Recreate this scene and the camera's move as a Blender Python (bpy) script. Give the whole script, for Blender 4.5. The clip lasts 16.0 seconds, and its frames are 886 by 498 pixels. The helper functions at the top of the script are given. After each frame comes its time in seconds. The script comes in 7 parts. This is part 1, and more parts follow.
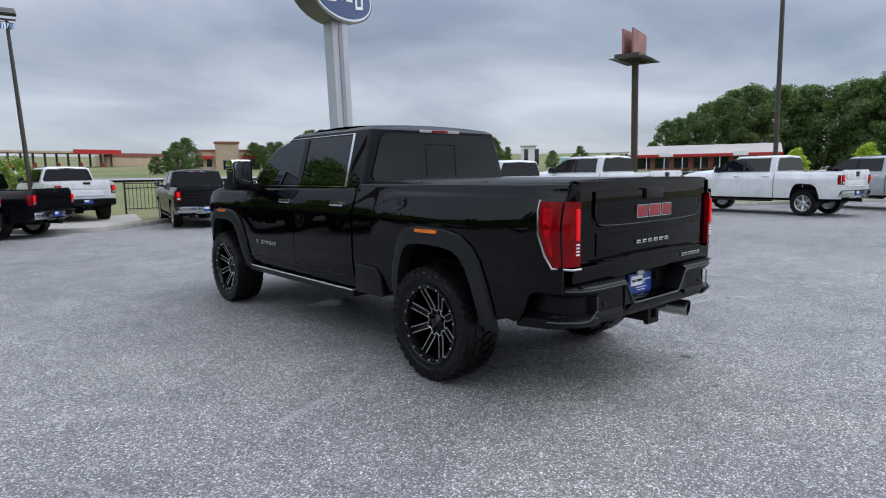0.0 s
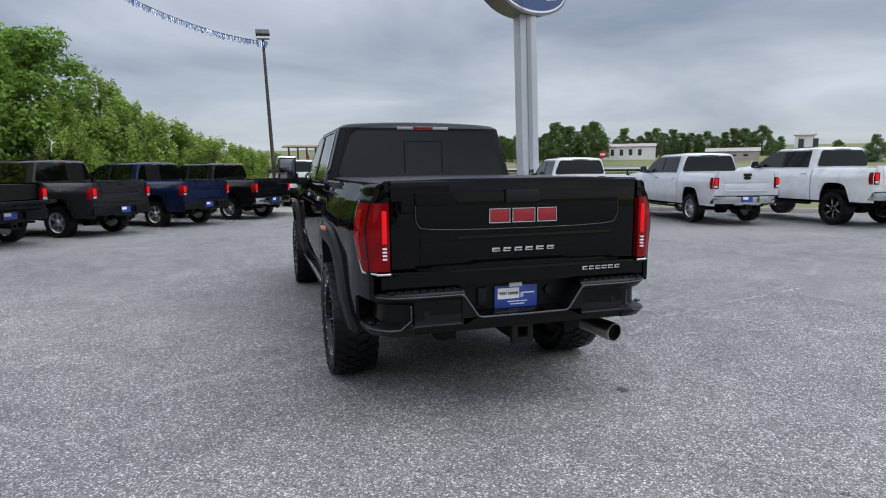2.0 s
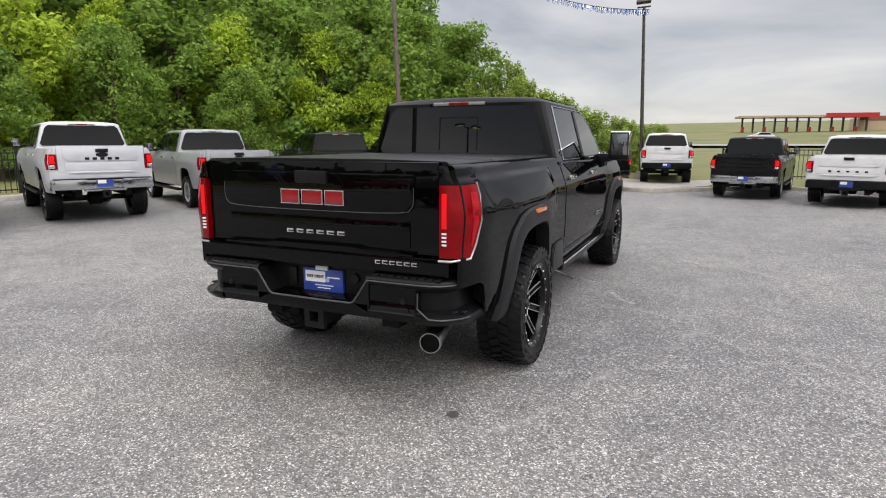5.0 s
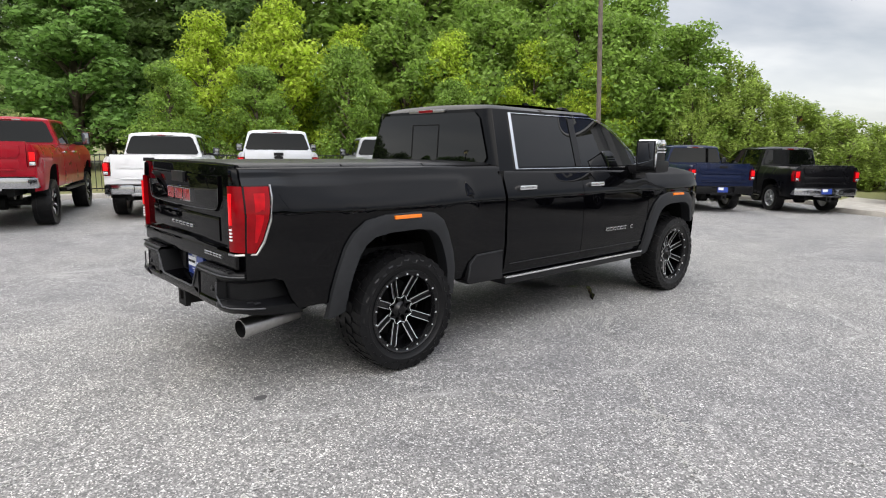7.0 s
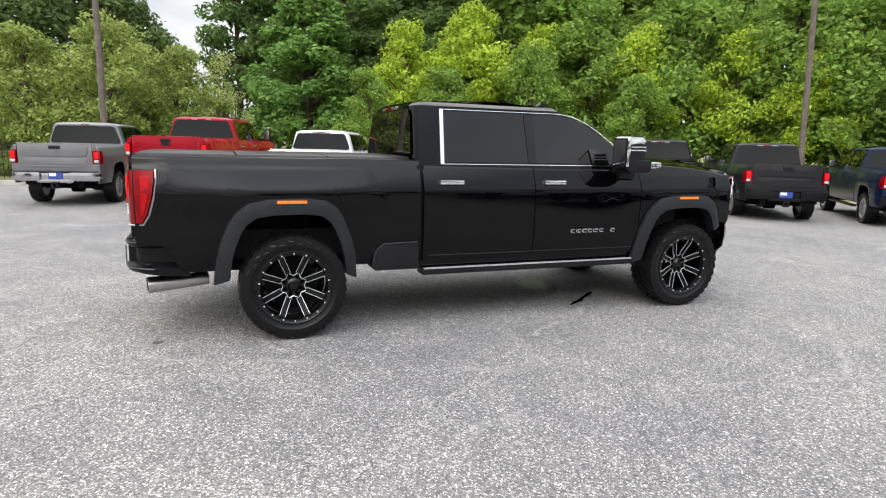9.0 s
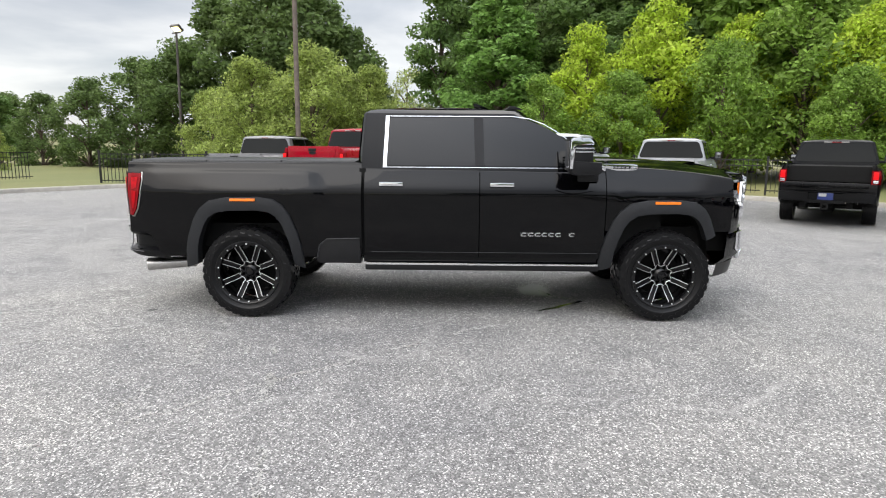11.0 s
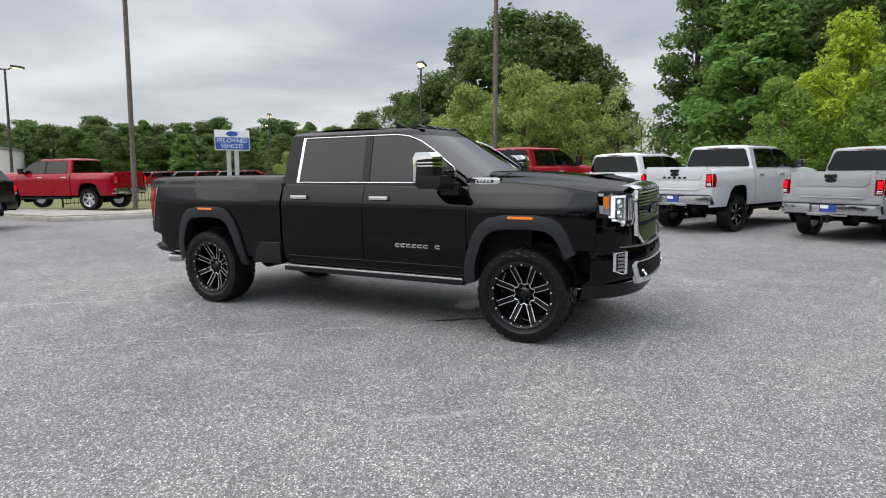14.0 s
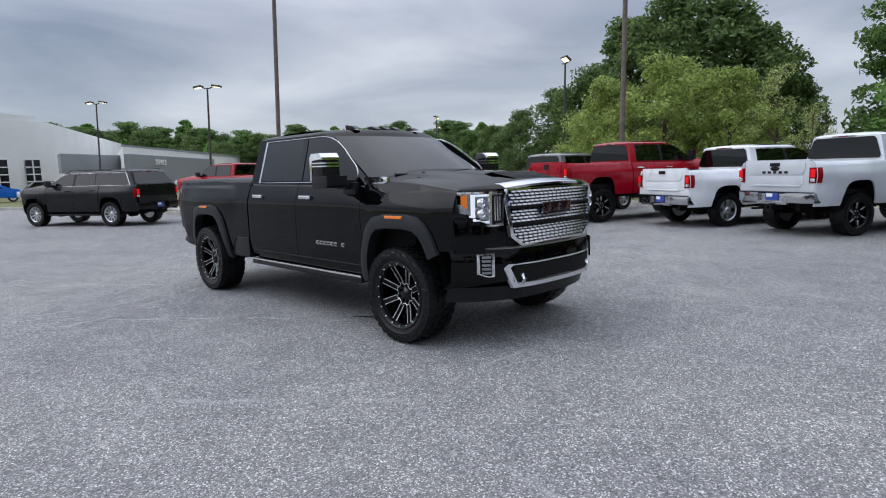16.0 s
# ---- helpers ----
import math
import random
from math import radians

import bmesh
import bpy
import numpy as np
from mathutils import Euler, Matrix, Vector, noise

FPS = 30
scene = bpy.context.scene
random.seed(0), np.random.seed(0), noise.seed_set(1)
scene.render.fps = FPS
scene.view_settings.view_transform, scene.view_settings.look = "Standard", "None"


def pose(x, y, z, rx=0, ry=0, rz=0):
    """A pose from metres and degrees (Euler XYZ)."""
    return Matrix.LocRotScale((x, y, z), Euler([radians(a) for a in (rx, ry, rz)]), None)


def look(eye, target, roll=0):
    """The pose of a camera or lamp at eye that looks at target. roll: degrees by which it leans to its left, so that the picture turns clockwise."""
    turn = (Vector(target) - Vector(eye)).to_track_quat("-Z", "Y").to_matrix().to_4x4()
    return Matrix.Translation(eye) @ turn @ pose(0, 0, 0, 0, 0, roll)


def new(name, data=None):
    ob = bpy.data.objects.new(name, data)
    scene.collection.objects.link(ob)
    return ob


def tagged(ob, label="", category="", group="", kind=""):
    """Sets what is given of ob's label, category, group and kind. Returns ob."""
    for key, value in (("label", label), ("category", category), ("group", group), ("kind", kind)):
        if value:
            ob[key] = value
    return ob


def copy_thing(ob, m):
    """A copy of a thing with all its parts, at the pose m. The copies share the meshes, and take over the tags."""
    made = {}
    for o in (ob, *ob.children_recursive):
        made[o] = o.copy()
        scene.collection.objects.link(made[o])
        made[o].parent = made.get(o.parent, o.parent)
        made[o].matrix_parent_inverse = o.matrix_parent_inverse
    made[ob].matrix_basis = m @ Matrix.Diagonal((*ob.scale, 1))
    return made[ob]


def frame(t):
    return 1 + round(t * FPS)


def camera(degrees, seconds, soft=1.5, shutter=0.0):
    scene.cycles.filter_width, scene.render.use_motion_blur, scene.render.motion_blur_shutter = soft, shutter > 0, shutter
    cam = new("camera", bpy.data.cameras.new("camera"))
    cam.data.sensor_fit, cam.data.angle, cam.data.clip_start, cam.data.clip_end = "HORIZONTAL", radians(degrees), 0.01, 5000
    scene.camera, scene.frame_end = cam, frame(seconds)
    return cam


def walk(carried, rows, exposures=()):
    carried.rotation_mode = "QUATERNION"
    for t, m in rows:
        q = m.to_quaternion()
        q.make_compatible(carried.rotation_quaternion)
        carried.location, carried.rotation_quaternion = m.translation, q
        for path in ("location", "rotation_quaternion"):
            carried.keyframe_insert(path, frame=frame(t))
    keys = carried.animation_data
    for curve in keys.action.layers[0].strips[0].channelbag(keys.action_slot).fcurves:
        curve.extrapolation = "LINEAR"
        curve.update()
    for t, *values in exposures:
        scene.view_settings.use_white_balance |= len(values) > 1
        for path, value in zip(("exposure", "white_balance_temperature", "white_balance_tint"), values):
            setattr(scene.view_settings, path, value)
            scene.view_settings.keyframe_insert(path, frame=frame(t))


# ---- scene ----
cam = camera(73.3, 16.0, 1.1)
PATH = [
    (0, (-3.895, -3.429, 1.588), (-2.594, -1.932, 1.334), -0.8),
    (0.5, (-3.365, -3.824, 1.569), (-2.225, -2.2, 1.317), -0.7),
    (1, (-2.795, -4.153, 1.578), (-1.825, -2.425, 1.314), -0.6),
    (1.5, (-2.211, -4.44, 1.587), (-1.427, -2.619, 1.324), -0.6),
    (2, (-1.572, -4.627, 1.602), (-0.983, -2.734, 1.332), -0.5),
    (2.5, (-0.925, -4.793, 1.603), (-0.547, -2.85, 1.319), -0.5),
    (3, (-0.287, -4.805, 1.587), (-0.149, -2.832, 1.292), -0.5),
    (3.5, (0.357, -4.769, 1.584), (0.263, -2.796, 1.27), -0.3),
    (4, (0.985, -4.622, 1.591), (0.638, -2.68, 1.258), -0.3),
    (4.5, (1.591, -4.417, 1.614), (1.008, -2.537, 1.26), -0.1),
    (5, (2.214, -4.188, 1.633), (1.409, -2.392, 1.28), -0.0),
    (5.2, (2.435, -4.052, 1.603), (1.544, -2.299, 1.24), 0.1),
    (7.3, (4.728, -2.395, 1.641), (3.191, -1.161, 1.305), 1.1),
    (7.5, (4.902, -2.198, 1.634), (3.319, -1.025, 1.289), 1.4),
    (8, (5.317, -1.675, 1.645), (3.637, -0.65, 1.289), 1.8),
    (8.5, (5.729, -1.147, 1.662), (3.963, -0.281, 1.301), 1.9),
    (9, (6.026, -0.544, 1.647), (4.181, 0.148, 1.301), 1.4),
    (9.2, (6.139, -0.309, 1.664), (4.272, 0.319, 1.312), 1.4),
    (11.3, (6.764, 2.363, 1.658), (4.793, 2.252, 1.336), 0.5),
    (11.5, (6.764, 2.631, 1.665), (4.796, 2.465, 1.351), 0.6),
    (12, (6.783, 3.306, 1.669), (4.834, 2.972, 1.369), 0.3),
    (12.5, (6.695, 3.967, 1.624), (4.776, 3.485, 1.332), 0.4),
    (13, (6.606, 4.598, 1.615), (4.728, 3.972, 1.33), 0.3),
    (13.5, (6.46, 5.262, 1.613), (4.637, 4.487, 1.336), -0.1),
    (14, (6.157, 5.902, 1.618), (4.404, 4.978, 1.347), -0.7),
    (14.5, (5.834, 6.555, 1.611), (4.156, 5.499, 1.348), -1.2),
    (15, (5.435, 7.122, 1.598), (3.841, 5.941, 1.343), -1.6),
    (15.5, (5.009, 7.667, 1.583), (3.51, 6.369, 1.323), -1.8),
    (16, (4.529, 8.138, 1.569), (3.14, 6.724, 1.305), -1.7),
]
EXPOSURES = [(0.0, 0.18, 6250, 12), (1.5, 0.1, 6300, 11), (3.0, 0.25, 6650, 12), (5.0, 0.43, 7300, 15), (7.5, 0.77, 7200, 12), (9.0, 0.83, 7200, 12), (12.5, 0.66, 7150, 11), (14.0, 0.35, 6950, 12), (16.0, 0.1, 6300, 13)]
walk(cam, [(t, look(eye, target, roll)) for t, eye, target, roll in PATH], EXPOSURES)

# the lot falls gently to one side: what stands plumb leans a little against it
PLUMB = pose(0, 0, 0, 0.3, -2.07, 0)


# ---- world and sun ----
def make_world():
    w = bpy.data.worlds.new("overcast_sky")
    scene.world = w
    w.use_nodes = True
    nt = w.node_tree
    nt.nodes.clear()
    N, L = nt.nodes.new, nt.links.new
    out, bg = N("ShaderNodeOutputWorld"), N("ShaderNodeBackground")
    sky = N("ShaderNodeTexSky")
    sky.sky_type, sky.sun_disc = "NISHITA", False
    sky.sun_elevation, sky.sun_rotation, sky.air_density, sky.dust_density = radians(42), radians(129), 1.0, 0.6
    dim = N("ShaderNodeVectorMath")
    dim.operation = "SCALE"
    dim.inputs["Scale"].default_value = 0.022
    L(sky.outputs[0], dim.inputs[0])
    tc = N("ShaderNodeTexCoord")
    sep = N("ShaderNodeSeparateXYZ")
    L(tc.outputs["Generated"], sep.inputs[0])

    def math_node(op, a, b, clamp=False):
        n = N("ShaderNodeMath")
        n.operation, n.use_clamp = op, clamp
        for s, v in zip(n.inputs, (a, b)):
            if isinstance(v, (int, float)):
                s.default_value = v
            else:
                L(v, s)
        return n.outputs[0]

    # cloud deck seen in perspective: direction divided by height
    zz = math_node("ADD", math_node("MAXIMUM", sep.outputs[2], 0.0), 0.16)
    comb = N("ShaderNodeCombineXYZ")
    L(math_node("DIVIDE", sep.outputs[0], zz), comb.inputs[0])
    L(math_node("DIVIDE", sep.outputs[1], zz), comb.inputs[1])
    n1, n2 = N("ShaderNodeTexNoise"), N("ShaderNodeTexNoise")
    n1.inputs["Scale"].default_value, n1.inputs["Detail"].default_value, n1.inputs["Roughness"].default_value = 0.75, 6.0, 0.5
    n1.inputs["Distortion"].default_value = 0.4
    n2.inputs["Scale"].default_value, n2.inputs["Detail"].default_value = 0.32, 2.0
    L(comb.outputs[0], n1.inputs["Vector"])
    L(comb.outputs[0], n2.inputs["Vector"])
    mix = math_node("ADD", math_node("MULTIPLY", n1.outputs[0], 0.62), math_node("MULTIPLY", n2.outputs[0], 0.38))
    # the deck is thinner on the wooded side
    side = N("ShaderNodeVectorMath")
    side.operation = "DOT_PRODUCT"
    L(tc.outputs["Generated"], side.inputs[0])
    side.inputs[1].default_value = (-0.90, -0.25, 0.20)
    mix = math_node("ADD", mix, math_node("MULTIPLY", math_node("MAXIMUM", side.outputs["Value"], 0.0), 0.03))
    field = N("ShaderNodeVectorMath")
    field.operation = "DOT_PRODUCT"
    L(tc.outputs["Generated"], field.inputs[0])
    field.inputs[1].default_value = (0.40, 0.90, 0.0)
    mix = math_node("SUBTRACT", mix, math_node("MULTIPLY", math_node("MAXIMUM", field.outputs["Value"], 0.0), 0.016))
    ramp = N("ShaderNodeValToRGB")
    e = ramp.color_ramp.elements
    e[0].position, e[0].color = 0.37, (0.20, 0.23, 0.28, 1)
    e[1].position, e[1].color = 0.64, (0.62, 0.64, 0.665, 1)
    mid = e.new(0.49)
    mid.color = (0.36, 0.385, 0.43, 1)
    L(mix, ramp.inputs[0])
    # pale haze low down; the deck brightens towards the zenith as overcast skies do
    low = N("ShaderNodeMapRange")
    low.inputs[1].default_value, low.inputs[2].default_value, low.inputs[3].default_value, low.inputs[4].default_value = 0.02, 0.16, 0.55, 0.0
    L(sep.outputs[2], low.inputs[0])
    haze = N("ShaderNodeMix")
    haze.data_type = "RGBA"
    L(low.outputs[0], haze.inputs[0])
    L(ramp.outputs[0], haze.inputs[6])
    haze.inputs[7].default_value = (0.40, 0.44, 0.51, 1)
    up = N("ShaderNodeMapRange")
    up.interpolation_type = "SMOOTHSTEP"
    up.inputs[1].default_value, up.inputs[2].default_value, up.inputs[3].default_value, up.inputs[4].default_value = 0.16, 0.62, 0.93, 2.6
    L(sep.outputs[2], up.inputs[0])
    # bright patch added high in the unseen sun-side sky, for shoulder reflections
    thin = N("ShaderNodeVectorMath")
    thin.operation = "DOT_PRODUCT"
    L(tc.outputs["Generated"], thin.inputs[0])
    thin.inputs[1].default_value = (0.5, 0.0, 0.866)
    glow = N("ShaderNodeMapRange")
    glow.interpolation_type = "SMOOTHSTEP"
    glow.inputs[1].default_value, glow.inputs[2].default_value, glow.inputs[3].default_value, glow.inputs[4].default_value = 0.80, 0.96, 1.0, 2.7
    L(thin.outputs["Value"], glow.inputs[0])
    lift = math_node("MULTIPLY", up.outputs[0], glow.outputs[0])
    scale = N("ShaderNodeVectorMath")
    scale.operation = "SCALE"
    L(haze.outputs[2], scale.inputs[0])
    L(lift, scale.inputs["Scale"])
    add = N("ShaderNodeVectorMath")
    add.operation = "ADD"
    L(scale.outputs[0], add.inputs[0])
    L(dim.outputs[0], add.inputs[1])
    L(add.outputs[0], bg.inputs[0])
    bg.inputs[1].default_value = 1.0
    L(bg.outputs[0], out.inputs[0])


make_world()
sun_data = bpy.data.lights.new("sun", "SUN")
sun_data.energy, sun_data.angle, sun_data.color = 0.4, radians(46), (1.0, 0.985, 0.96)
sun = new("sun", sun_data)
sun.matrix_world = look((20, -16, 23), (0, 0, 0))


# ---- materials ----
MATS = {}


def material(name, col, rough=0.5, metal=0.0, coat=0.0, var=0.0, scale=8.0, bump=0.0, bscale=60.0, emit=None, estr=0.0, col2=None, island=0.0, spec=0.5, trans=0.0, ior=1.5, cior=1.5, crough=0.03):
    if name in MATS:
        return MATS[name]
    m = MATS[name] = bpy.data.materials.new(name)
    m.use_nodes = True
    nt = m.node_tree
    b = nt.nodes["Principled BSDF"]
    N, L = nt.nodes.new, nt.links.new
    b.inputs["Roughness"].default_value, b.inputs["Metallic"].default_value = rough, metal
    b.inputs["Coat Weight"].default_value, b.inputs["Coat Roughness"].default_value = coat, crough
    b.inputs["Coat IOR"].default_value = cior
    b.inputs["Specular IOR Level"].default_value, b.inputs["IOR"].default_value = spec, ior
    b.inputs["Transmission Weight"].default_value = trans
    c = (*col, 1)
    b.inputs["Base Color"].default_value = c
    if emit:
        b.inputs["Emission Color"].default_value, b.inputs["Emission Strength"].default_value = (*emit, 1), estr
    tc = N("ShaderNodeTexCoord")
    if var or col2:
        n = N("ShaderNodeTexNoise")
        n.inputs["Scale"].default_value, n.inputs["Detail"].default_value = scale, 6.0
        L(tc.outputs["Object"], n.inputs["Vector"])
        mx = N("ShaderNodeMix")
        mx.data_type = "RGBA"
        r = N("ShaderNodeMapRange")
        r.inputs[1].default_value, r.inputs[2].default_value = 0.3, 0.7
        L(n.outputs[0], r.inputs[0])
        L(r.outputs[0], mx.inputs[0])
        mx.inputs[6].default_value = (*[v * (1 - var) for v in col], 1)
        mx.inputs[7].default_value = (*col2, 1) if col2 else (*[min(1, v * (1 + var)) for v in col], 1)
        src = mx.outputs[2]
        if island:
            g = N("ShaderNodeNewGeometry")
            mi = N("ShaderNodeMapRange")
            mi.inputs[3].default_value, mi.inputs[4].default_value = 1 - island, 1 + island
            L(g.outputs["Random Per Island"], mi.inputs[0])
            sc = N("ShaderNodeVectorMath")
            sc.operation = "SCALE"
            L(src, sc.inputs[0])
            L(mi.outputs[0], sc.inputs["Scale"])
            src = sc.outputs[0]
        L(src, b.inputs["Base Color"])
        rr = N("ShaderNodeMapRange")
        rr.inputs[3].default_value, rr.inputs[4].default_value = max(0.02, rough * 0.85), min(1, rough * 1.18)
        L(n.outputs[0], rr.inputs[0])
        L(rr.outputs[0], b.inputs["Roughness"])
    if bump:
        n = N("ShaderNodeTexNoise")
        n.inputs["Scale"].default_value, n.inputs["Detail"].default_value = bscale, 4.0
        L(tc.outputs["Object"], n.inputs["Vector"])
        bp = N("ShaderNodeBump")
        bp.inputs["Strength"].default_value, bp.inputs["Distance"].default_value = bump, 0.01
        L(n.outputs[0], bp.inputs["Height"])
        L(bp.outputs[0], b.inputs["Normal"])
    return m


def asphalt_material():
    m = bpy.data.materials.new("worn_asphalt")
    m.use_nodes = True
    nt = m.node_tree
    b = nt.nodes["Principled BSDF"]
    N, L = nt.nodes.new, nt.links.new
    tc = N("ShaderNodeTexCoord")

    def noise_tex(scale, detail=4.0, rough=0.55):
        n = N("ShaderNodeTexNoise")
        n.inputs["Scale"].default_value, n.inputs["Detail"].default_value, n.inputs["Roughness"].default_value = scale, detail, rough
        L(tc.outputs["Object"], n.inputs["Vector"])
        return n

    def ramp(src, *stops):
        r = N("ShaderNodeValToRGB")
        e = r.color_ramp.elements
        for i, (p, c) in enumerate(stops):
            k = e[i] if i < 2 else e.new(p)
            k.position, k.color = p, (*c, 1)
        L(src, r.inputs[0])
        return r.outputs[0]

    def mixed(kind, fac, a, c):
        x = N("ShaderNodeMix")
        x.data_type, x.blend_type = "RGBA", kind
        if isinstance(fac, float):
            x.inputs[0].default_value = fac
        else:
            L(fac, x.inputs[0])
        for s, v in ((x.inputs[6], a), (x.inputs[7], c)):
            if isinstance(v, tuple):
                s.default_value = (*v, 1)
            else:
                L(v, s)
        return x.outputs[2]

    # stones of the surface course: every grain has its own tone
    v = N("ShaderNodeTexVoronoi")
    v.inputs["Scale"].default_value = 118.0
    L(tc.outputs["Object"], v.inputs["Vector"])
    sepc = N("ShaderNodeSeparateColor")
    L(v.outputs["Color"], sepc.inputs[0])
    stones = ramp(sepc.outputs[0], (0.0, (0.10, 0.10, 0.102)), (1.0, (0.67, 0.66, 0.64)), (0.45, (0.18, 0.18, 0.179)), (0.82, (0.27, 0.268, 0.264)))
    v2 = N("ShaderNodeTexVoronoi")
    v2.inputs["Scale"].default_value = 55.0
    L(tc.outputs["Object"], v2.inputs["Vector"])
    sep2 = N("ShaderNodeSeparateColor")
    L(v2.outputs["Color"], sep2.inputs[0])
    clump = ramp(sep2.outputs[1], (0.0, (0.80, 0.80, 0.80)), (1.0, (1.20, 1.20, 1.19)))
    c = mixed("MULTIPLY", 1.0, stones, clump)
    big = ramp(noise_tex(0.22, 5.0).outputs[0], (0.35, (0.78, 0.78, 0.80)), (0.68, (1.06, 1.05, 1.02)))
    c = mixed("MULTIPLY", 1.0, c, big)
    mid = ramp(noise_tex(1.6, 6.0, 0.65).outputs[0], (0.36, (0.86, 0.86, 0.87)), (0.66, (1.14, 1.13, 1.12)))
    c = mixed("MULTIPLY", 1.0, c, mid)
    fine = ramp(noise_tex(17.0, 3.0, 0.6).outputs[0], (0.36, (0.92, 0.92, 0.92)), (0.64, (1.08, 1.08, 1.08)))
    c = mixed("MULTIPLY", 1.0, c, fine)
    # worn pale seams and a few dark cracks
    warp = N("ShaderNodeVectorMath")
    warp.operation = "ADD"
    wn = noise_tex(0.9, 5.0)
    ws = N("ShaderNodeVectorMath")
    ws.operation = "SCALE"
    ws.inputs["Scale"].default_value = 0.45
    L(wn.outputs["Color"], ws.inputs[0])
    L(tc.outputs["Object"], warp.inputs[0])
    L(ws.outputs[0], warp.inputs[1])
    seam = N("ShaderNodeTexVoronoi")
    seam.feature = "DISTANCE_TO_EDGE"
    seam.inputs["Scale"].default_value = 0.33
    L(warp.outputs[0], seam.inputs["Vector"])
    line = N("ShaderNodeMapRange")
    line.inputs[1].default_value, line.inputs[2].default_value, line.inputs[3].default_value, line.inputs[4].default_value = 0.0, 0.014, 1.0, 0.0
    L(seam.outputs["Distance"], line.inputs[0])
    brk = N("ShaderNodeMapRange")
    brk.inputs[1].default_value, brk.inputs[2].default_value = 0.47, 0.64
    L(noise_tex(1.1, 4.0).outputs[0], brk.inputs[0])
    f = N("ShaderNodeMath")
    f.operation = "MULTIPLY"
    L(line.outputs[0], f.inputs[0])
    L(brk.outputs[0], f.inputs[1])
    g = N("ShaderNodeMath")
    g.operation = "MULTIPLY"
    L(f.outputs[0], g.inputs[0])
    g.inputs[1].default_value = 0.38
    c = mixed("MIX", g.outputs[0], c, (0.42, 0.415, 0.40))
    L(c, b.inputs["Base Color"])
    b.inputs["Roughness"].default_value = 0.78
    b.inputs["Specular IOR Level"].default_value = 0.4
    bp = N("ShaderNodeBump")
    bp.inputs["Strength"].default_value, bp.inputs["Distance"].default_value = 0.55, 0.006
    L(sepc.outputs[0], bp.inputs["Height"])
    L(bp.outputs[0], b.inputs["Normal"])
    return m


ASPHALT = asphalt_material()
PAINT = material("black_paint", (0.001, 0.001, 0.0014), 0.4, 0, 0.53, spec=0.0, cior=1.5, crough=0.006)
FLARE = material("flare_plastic", (0.015, 0.016, 0.018), 0.48, spec=0.3, var=0.15, scale=20, bump=0.05, bscale=300)
TRIM = material("black_trim", (0.006, 0.006, 0.007), 0.38, spec=0.3, var=0.2, scale=12)
# pale grey for bumper edges and gate crease: their highlights put into the colour
EDGE = material("edge_highlight_grey", (0.055, 0.057, 0.062), 0.35, spec=0.4, var=0.25, scale=25)
BUMPERB = material("bumper_plastic", (0.0045, 0.0047, 0.0055), 0.36, spec=0.22, var=0.15, scale=15)
CHASSIS = material("chassis_black", (0.006, 0.006, 0.006), 0.7, spec=0.2, var=0.3, scale=10)
RUBBER = material("tyre_rubber", (0.004, 0.004, 0.0045), 0.36, spec=0.25, var=0.25, scale=30, bump=0.12, bscale=120)
RIMB = material("rim_gloss_black", (0.003, 0.003, 0.0035), 0.2, 0, 0.3, spec=0.2)
MILLED = material("milled_aluminium", (0.82, 0.83, 0.85), 0.5, 1.0)
ALLOY = material("silver_alloy", (0.55, 0.56, 0.58), 0.28, 0.9)
CHROME = material("chrome", (0.86, 0.87, 0.89), 0.06, 1.0)
MIRROR = material("mirror_glass", (0.30, 0.31, 0.33), 0.03, 1.0)
STEEL = material("brushed_steel", (0.45, 0.44, 0.43), 0.3, 1.0, var=0.1, scale=30)
GLASS = material("tinted_glass", (0.0016, 0.0018, 0.002), 0.012, spec=0.5)
LENS = material("clear_lens", (0.75, 0.78, 0.82), 0.08, 0.75, 0.6, var=0.35, scale=45)
LEDW = material("white_led", (0.9, 0.92, 0.95), 0.2, emit=(0.92, 0.96, 1.0), estr=0.25)
REDLENS = material("red_lens", (0.19, 0.0015, 0.004), 0.15, 0, 0.5, spec=0.08, cior=1.35, var=0.3, scale=9)
REDLED = material("red_lamp_bar", (0.5, 0.004, 0.008), 0.3, 0, 0.4, emit=(1.0, 0.02, 0.025), estr=0.3, cior=1.3, spec=0.1)
AMBER = material("amber_lens", (0.85, 0.20, 0.015), 0.15, 0, 0.8)
BADGERED = material("badge_red", (0.26, 0.006, 0.012), 0.2, 0, 0.6)
PLATEBLUE = material("plate_blue", (0.02, 0.055, 0.30), 0.3, 0, 0.5, var=0.1)
WHITE = material("white_enamel", (0.78, 0.79, 0.80), 0.35, var=0.04, scale=10)
CONCRETE = material("kerb_concrete", (0.34, 0.32, 0.285), 0.85, var=0.18, scale=4, bump=0.3, bscale=80)
GRASS = material("mown_grass", (0.085, 0.125, 0.03), 0.9, var=0.15, scale=0.06, col2=(0.21, 0.185, 0.075), bump=0.6, bscale=25)
WOODPOLE = material("weathered_pole", (0.13, 0.105, 0.088), 0.85, var=0.25, scale=5, bump=0.3, bscale=40)
DARKPOLE = material("bronze_pole", (0.05, 0.042, 0.036), 0.5, var=0.2, scale=4)
GREYPOLE = material("grey_painted_steel", (0.42, 0.43, 0.45), 0.45, var=0.06, scale=2)
FENCEBLACK = material("fence_black", (0.012, 0.012, 0.013), 0.45)
BARK = material("bark", (0.10, 0.075, 0.055), 0.9, var=0.3, scale=6, bump=0.5, bscale=25)


